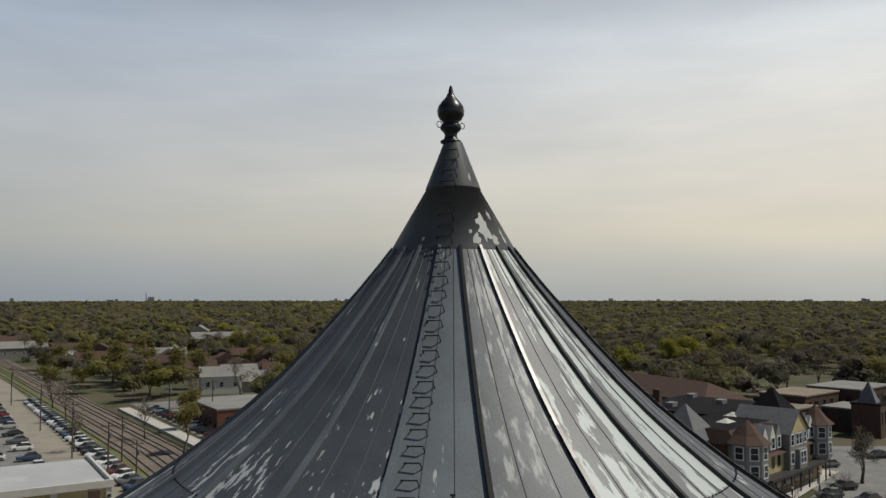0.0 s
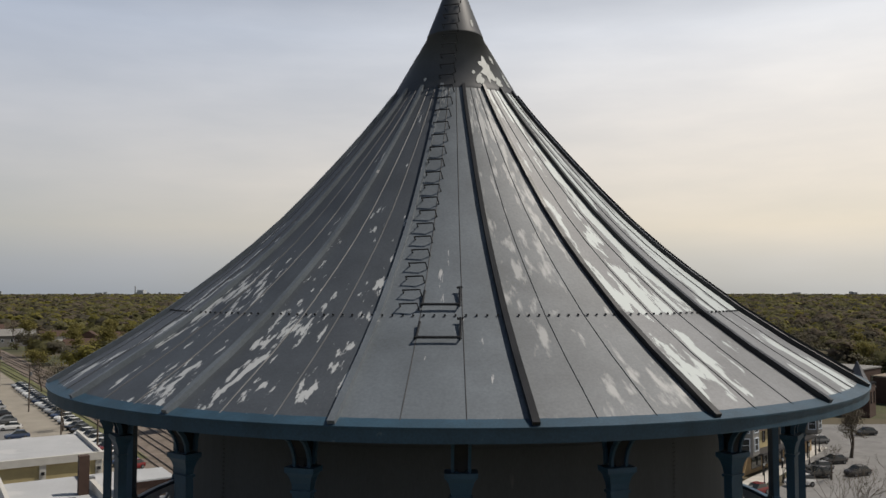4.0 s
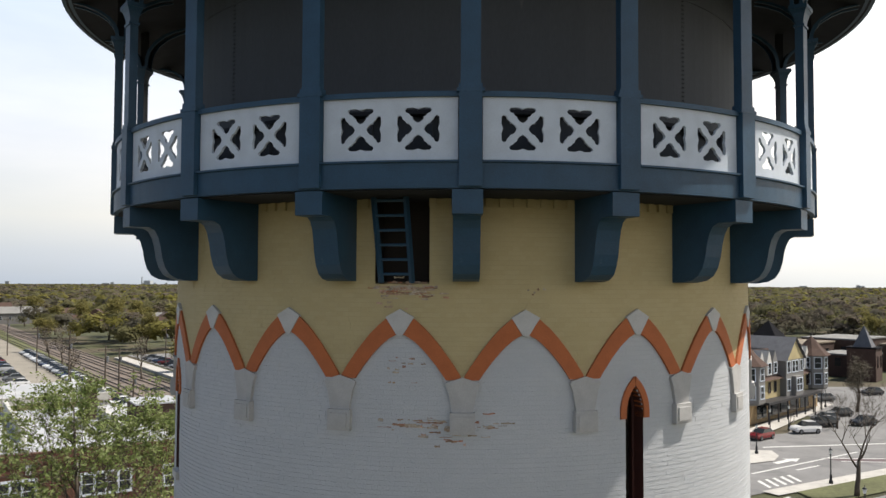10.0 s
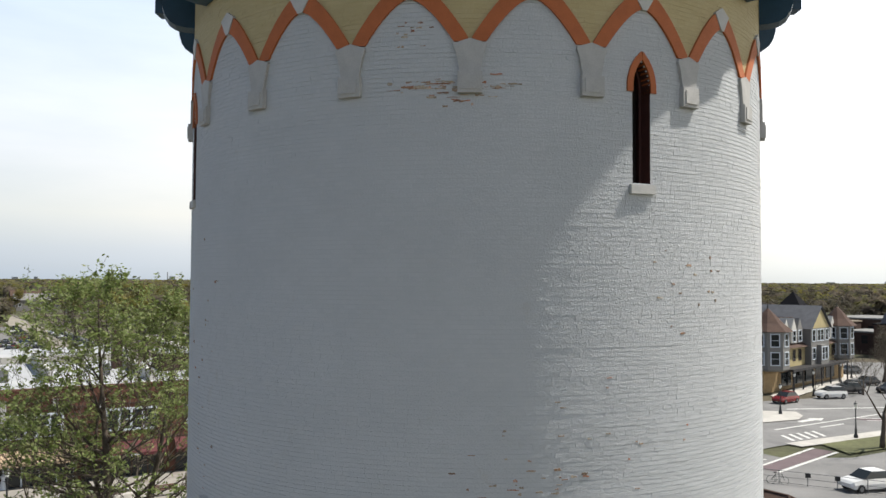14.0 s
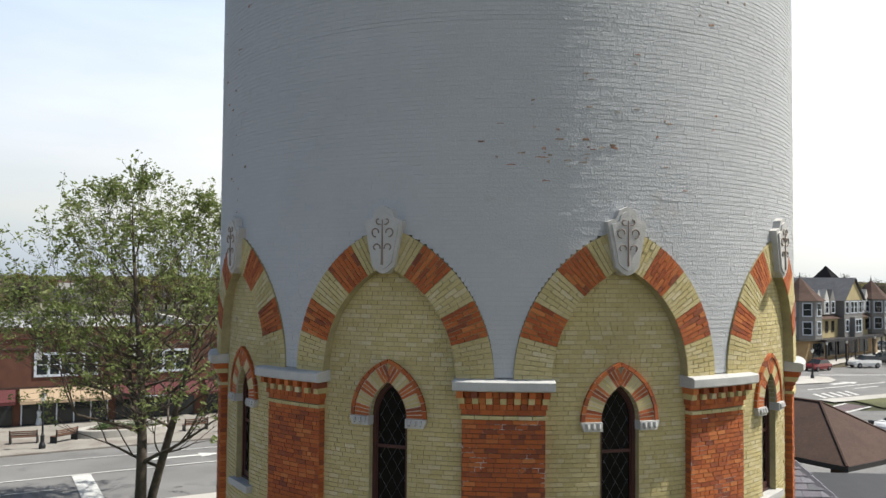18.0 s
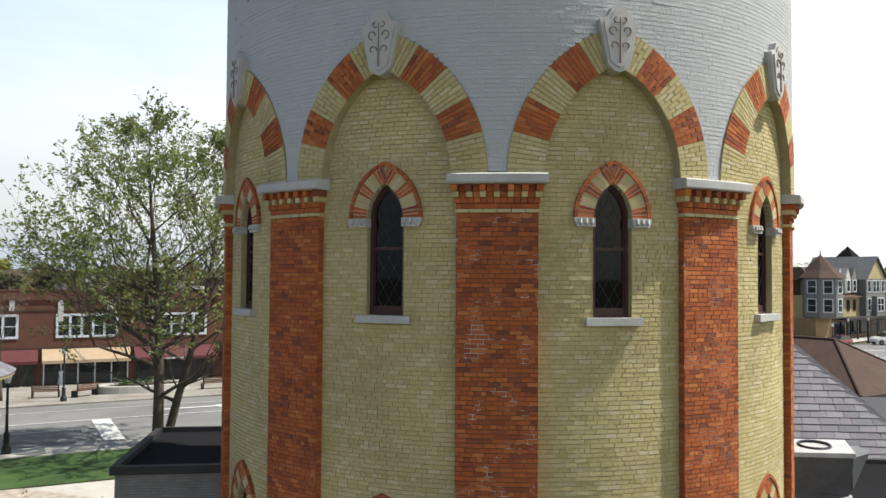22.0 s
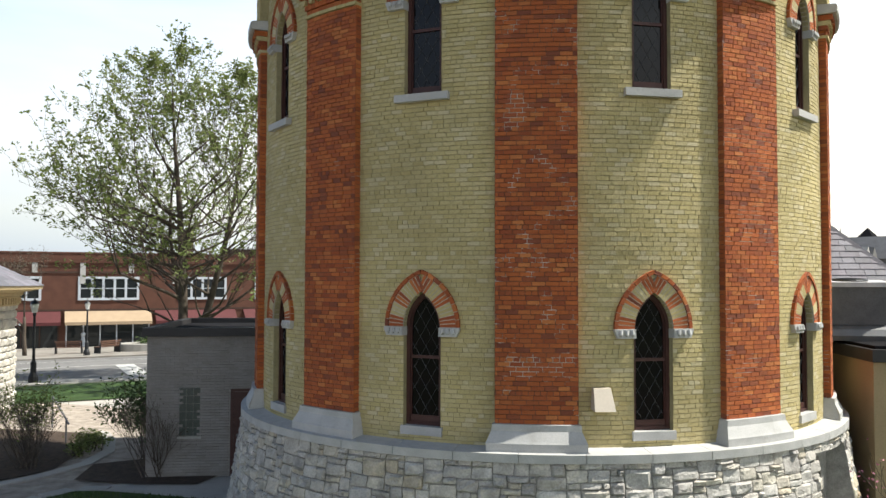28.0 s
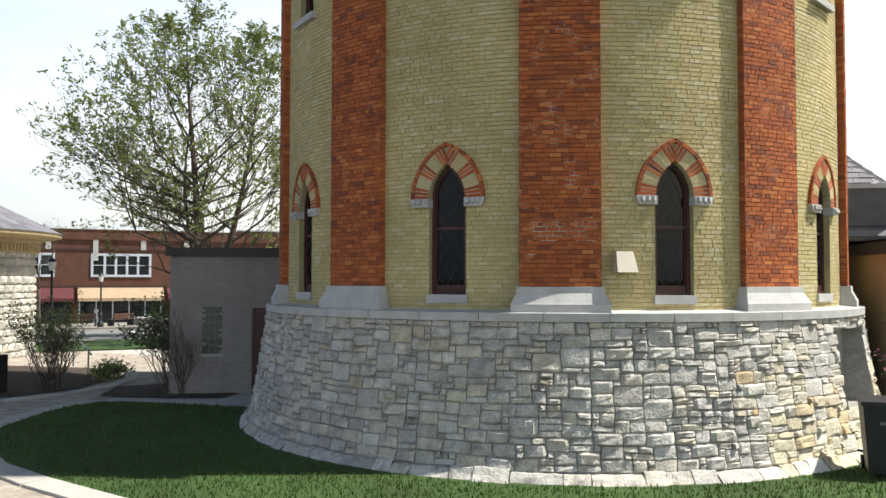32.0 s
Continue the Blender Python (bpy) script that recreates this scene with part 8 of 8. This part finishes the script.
def bench(m):
    t = thing("bench", "slatted brown wooden street bench", "bench", "street benches", m=m)
    for k in range(4):
        part("seat_slat", Geo().box(-0.9, 0.9, -0.3 + k * 0.13, -0.2 + k * 0.13, 0.43, 0.47), M["bench_wood"], t)
    for k in range(3):
        part("back_slat", Geo().box(-0.9, 0.9, 0.24 + k * 0.03, 0.28 + k * 0.03, 0.55 + k * 0.13, 0.64 + k * 0.13), M["bench_wood"], t)
    for x in (-0.85, 0.85):
        part("side_frame", Geo().box(x - 0.04, x + 0.04, -0.32, 0.3, 0, 0.43).box(x - 0.04, x + 0.04, 0.25, 0.32, 0.43, 0.95), M["iron"], t)


for u, n_, r_ in ((-7.2, 49.6, 170), (-4.7, 49.0, 215), (4.4, 49.5, 185)):
    bench(at(u, n_, 0.12, r_))

def pole(m, h, arms=1):
    t = thing("utility_pole", "tall weathered wooden utility pole", "utility pole", "utility poles", m=m)
    part("post", Geo().tube([(0, 0, 0), (0, 0, h)], [0.16, 0.11], 8), M["bark"], t)
    for k in range(arms):
        part("crossarm", Geo().box(-1.2, 1.2, -0.06, 0.06, h - 0.7 - k * 0.9, h - 0.55 - k * 0.9), M["bark"], t)
    part("transformer", Geo().tube([(0.3, 0, h - 2.6), (0.3, 0, h - 1.7)], 0.22, 10), M["lead"], t)


for u, n_, h in ((15.5, 128, 11), (14.5, 160, 11), (13, 200, 11), (11, 255, 11), (42.5, 200, 10), (50, 188, 11), (21.8, 150, 9), (22, 138, 6)):
    pole(at(u, n_), h)
wr1 = Geo()
for s in (-1.0, 1.0):
    for (a, b) in (((15.5, 128, 10.2), (14.5, 160, 10.2)), ((14.5, 160, 10.2), (13, 200, 10.2)), ((13, 200, 10.2), (11, 255, 10.2))):
        pts = []
        for k in range(7):
            f = k / 6
            p = STREET @ Vector((a[0] + (b[0] - a[0]) * f + s, a[1] + (b[1] - a[1]) * f, 0))
            pts.append((p.x, p.y, a[2] - 0.9 - 1.2 * 4 * f * (1 - f)))
        wr1.tube(pts, 0.02, 3)
single("power_lines", wr1, M["iron"], "thin black power lines strung between poles", "power line", kind="stuff")


# ---- woods to the horizon ----
def mid_tree(rng, kind):
    tg, tips = Geo(), []
    branch(tg, tips, Vector((0, 0, 0)), Vector((0, 0, 1)), 3.6, 0.28, 4, rng, 0.16, 0.55, 0.1, 0.02)
    cg = leaves(tips, {"green": 1500, "bare": 500, "yellow": 2200}[kind], {"green": 0.34, "bare": 0.22, "yellow": 0.36}[kind], 0.6, rng)
    return tg.mesh("trunk", True), cg.mesh("crown")


M["olive_crown"] = mat("olive_spring_crown", (0.16, 0.14, 0.05), 0.9, var=0.2, thin=0.45, random_by="island", spread=[(0.145, 0.135, 0.045), (0.20, 0.18, 0.055), (0.165, 0.14, 0.055)])
KINDS = {"green": ("olive_crown", "mid-sized tree in thin spring leaf"), "bare": ("bare_crown", "leafless brown tree with fine twigs"), "yellow": ("yellow_crown", "rounded tree in bright yellow-green leaf")}
VAR = {}
for kd in KINDS:
    for s in range(2):
        VAR[kd, s] = mid_tree(random.Random(100 + s + len(kd)), kd)
        VAR[kd, s][0].materials.append(M["bark"])
        VAR[kd, s][1].materials.append(M[KINDS[kd][0]])


def put_tree(kd, m, s):
    t = thing("tree", KINDS[kd][1], "tree", "trees among the houses", m=m @ Matrix.Scale(s, 4))
    a, b = VAR[kd, cr.randrange(2)]
    part("trunk", a, None, t)
    part("crown", b, None, t, kind="stuff")


spots = [("green", -52, 148, 0.9), ("bare", -66, 165, 0.9), ("bare", -75, 150, 0.7), ("green", -60, 175, 0.9), ("bare", -95, 190, 0.9), ("green", -120, 235, 0.9), ("bare", -110, 215, 0.9), ("bare", -70, 215, 1.0), ("green", -90, 235, 1.1), ("bare", -62, 235, 1.2),
         ("yellow", 68, 292, 1.15), ("yellow", -190, 560, 1.3), ("yellow", -150, 540, 1.2), ("bare", 100, 262, 1.3), ("bare", 112, 252, 1.3), ("bare", 90, 275, 1.2), ("bare", 125, 258, 1.2), ("green", 140, 245, 1.0), ("bare", 135, 230, 1.0),
         ("bare", -82, 265, 1.2), ("green", -112, 290, 1.2), ("green", -150, 330, 1.2), ("bare", -170, 345, 1.1), ("green", -128, 310, 1.1), ("bare", -200, 380, 1.2), ("green", -205, 355, 1.1), ("bare", -100, 320, 1.2), ("green", -52, 262, 1.1), ("bare", -48, 300, 1.3),
         ("green", -80, 320, 1.2), ("bare", -60, 330, 1.3), ("green", -35, 290, 1.2), ("yellow", -36, 330, 1.2), ("bare", -140, 400, 1.2), ("green", -170, 420, 1.3), ("bare", -120, 420, 1.3), ("green", -100, 400, 1.3)]
for kd, x, y, s in spots:
    put_tree(kd, xy(x, y, 0, cr.uniform(0, 360)), s * cr.uniform(0.9, 1.1))

made = 0
while made < 58:
    x, y = cr.uniform(-230, 200), cr.uniform(215, 400)
    uu, nn = 0.85 * x + 0.53 * y, -0.53 * x + 0.85 * y
    if abs(x) > 0.72 * y or abs(x) < 0.16 * y or (-24 < uu < 62 and nn < 262) or (2 < uu < 42 - max(0, nn - 160) * 0.045) or (x > 30 and y < 228):
        continue
    if any(math.hypot(x - h[0], y - h[1] + 6) < 12 for h in HOUSES):
        continue
    put_tree(cr.choice(("bare", "bare", "green", "bare", "green", "yellow")), xy(x, y, 0, cr.uniform(0, 360)), cr.uniform(1.0, 1.45))
    made += 1


def wood_mesh(n_tree, d0, d1, leaf, faces, h0, h1, seed, wide=1.0, deg0=-42, deg1=42):
    """Many crowns in one mesh: each crown a cloud of small faces."""
    rg = np.random.default_rng(seed)
    ang = np.radians(rg.uniform(deg0, deg1, n_tree))
    dist = np.sqrt(rg.uniform(d0 * d0, d1 * d1, n_tree))
    cx, cy = np.sin(ang) * dist, np.cos(ang) * dist - 17
    uu, nn = cx * 0.85 + cy * 0.53, -cx * 0.53 + cy * 0.85
    clear = (uu > -24) & (uu < 60) & (nn < 243)
    clear |= (uu > 2) & (uu < 40 - np.clip(nn - 160, 0, 640) * 0.045) & (nn < 800)
    clear |= (cx > 30) & (cy < 222)
    clear |= (cx > 108) & (cx < 175) & (cy > 235) & (cy < 440) & (np.abs(cx - (118 + (cy - 235) * 0.16)) < 12)
    for hx, hy in [(h[0], h[1]) for h in HOUSES]:
        k = math.hypot(hx, hy + 17)
        side = np.abs(cx * (hy + 17) / k - (cy + 17) * hx / k)
        along = cx * hx / k + (cy + 17) * (hy + 17) / k - k
        clear |= (side < 11) & (along > -42) & (along < 13)
    keep = ~clear
    cx, cy = cx[keep], cy[keep]
    n = len(cx)
    h = rg.uniform(h0, h1, n)
    r = h * rg.uniform(0.38, 0.56, n) * wide
    k = faces
    nl = 6
    lobe = rg.normal(0, 0.42, (n, nl, 3))
    lobe[:, :, 2] = np.clip(lobe[:, :, 2], -0.6, 0.8) * 0.8
    pick = rg.integers(0, nl, (n, k))
    d = rg.normal(0, 1, (n, k, 3))
    d /= np.linalg.norm(d, axis=2, keepdims=True)
    p = np.take_along_axis(lobe, pick[:, :, None], 1) + d * 0.45 * rg.uniform(0.4, 1, (n, k, 1))
    P = np.empty((n, k, 3))
    P[:, :, 0] = cx[:, None] + p[:, :, 0] * r[:, None]
    P[:, :, 1] = cy[:, None] + p[:, :, 1] * r[:, None]
    P[:, :, 2] = -0.9 + h[:, None] * 0.62 + p[:, :, 2] * h[:, None] * 0.36
    P = P.reshape(-1, 3)
    m = len(P)
    nrm = p.reshape(-1, 3) * 1.6 + d.reshape(-1, 3) * 0.4 + rg.normal(0, 0.3, (m, 3)) + np.array((0, 0, 1.1))
    nrm /= np.linalg.norm(nrm, axis=1, keepdims=True)
    a = np.cross(nrm, rg.normal(0, 1, (m, 3)))
    a /= np.linalg.norm(a, axis=1, keepdims=True)
    b = np.cross(nrm, a)
    b /= np.linalg.norm(b, axis=1, keepdims=True)
    s = (leaf * rg.uniform(0.6, 1.4, m))[:, None]
    V = np.stack([P - a * s, P + b * s, P + a * s, P - b * s], 1).reshape(-1, 3)
    me = bpy.data.meshes.new("woods")
    me.vertices.add(len(V))
    me.vertices.foreach_set("co", V.ravel())
    me.loops.add(m * 4)
    me.loops.foreach_set("vertex_index", np.arange(m * 4))
    me.polygons.add(m)
    me.polygons.foreach_set("loop_start", np.arange(m) * 4)
    me.update(calc_edges=True)
    return me


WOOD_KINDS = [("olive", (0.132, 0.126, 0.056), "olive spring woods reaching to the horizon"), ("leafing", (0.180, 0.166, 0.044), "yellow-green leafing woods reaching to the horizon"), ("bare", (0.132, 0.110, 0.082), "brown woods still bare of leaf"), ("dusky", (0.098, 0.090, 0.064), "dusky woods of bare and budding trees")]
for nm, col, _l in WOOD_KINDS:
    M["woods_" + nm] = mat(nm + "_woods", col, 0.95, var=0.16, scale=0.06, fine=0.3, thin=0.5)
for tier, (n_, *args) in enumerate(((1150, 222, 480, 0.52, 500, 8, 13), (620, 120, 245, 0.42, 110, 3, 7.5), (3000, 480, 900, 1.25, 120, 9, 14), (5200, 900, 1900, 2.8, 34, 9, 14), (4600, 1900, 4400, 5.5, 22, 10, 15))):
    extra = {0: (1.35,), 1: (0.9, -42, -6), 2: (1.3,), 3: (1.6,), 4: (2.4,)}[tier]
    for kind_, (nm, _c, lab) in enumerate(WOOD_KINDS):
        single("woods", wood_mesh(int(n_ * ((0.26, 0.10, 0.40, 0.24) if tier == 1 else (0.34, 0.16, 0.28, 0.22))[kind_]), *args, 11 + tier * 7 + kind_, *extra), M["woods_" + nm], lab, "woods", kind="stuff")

# far skyline
M["far_grey"] = mat("pale_far_concrete", (0.34, 0.36, 0.38), 0.9, var=0.1, scale=0.02)
far = thing("far_chimney_works", "faint power works with a tall chimney on the horizon", "power works", kind="structure")
part("chimney", Geo().tube([(-1560, 4300, 0), (-1560, 4300, 52)], 3.5, 8), M["far_grey"], far)
part("works", Geo().box(-1548, -1515, 4290, 4340, 0, 31), M["far_grey"], far)
sky_r = random.Random(8)
for k in range(26):
    a = radians(sky_r.uniform(-36, 36))
    d = 4450
    x, y = math.sin(a) * d, math.cos(a) * d
    w, h = sky_r.uniform(12, 40), sky_r.uniform(17, 25)
    single("far_building", Geo().box(x - w / 2, x + w / 2, y, y + 10, -1, h), M["far_grey"], "faint grey far building on the horizon", "building", "far skyline")

# ---- single stones and bricks ----
rest_g = Geo()
n_single = 0
for i, (a0, a1, z0, z1) in enumerate(stone_cells):
    r = rock(a0, a1, z0, z1, i)
    if -18 < (a0 + a1) / 2 < 70 and n_single < 300:
        tan_side = (a0 + a1) / 2 > 25 - 5 * (z0 - 1) + (i % 5)
        part("stone", r, M["tan_stone_piece" if tan_side else "stone_piece"], base)
        n_single += 1
    else:
        rest_g.add(r.v, r.f)
part("rubble", rest_g, M["stone"], base, kind="stuff")
for work in LATER:
    for quad, r in work.singles:
        part("brick", prism(Geo(), quad, work.radius - 0.03, r, jit=work.jit), M[work.key + "_piece"], work.parent)
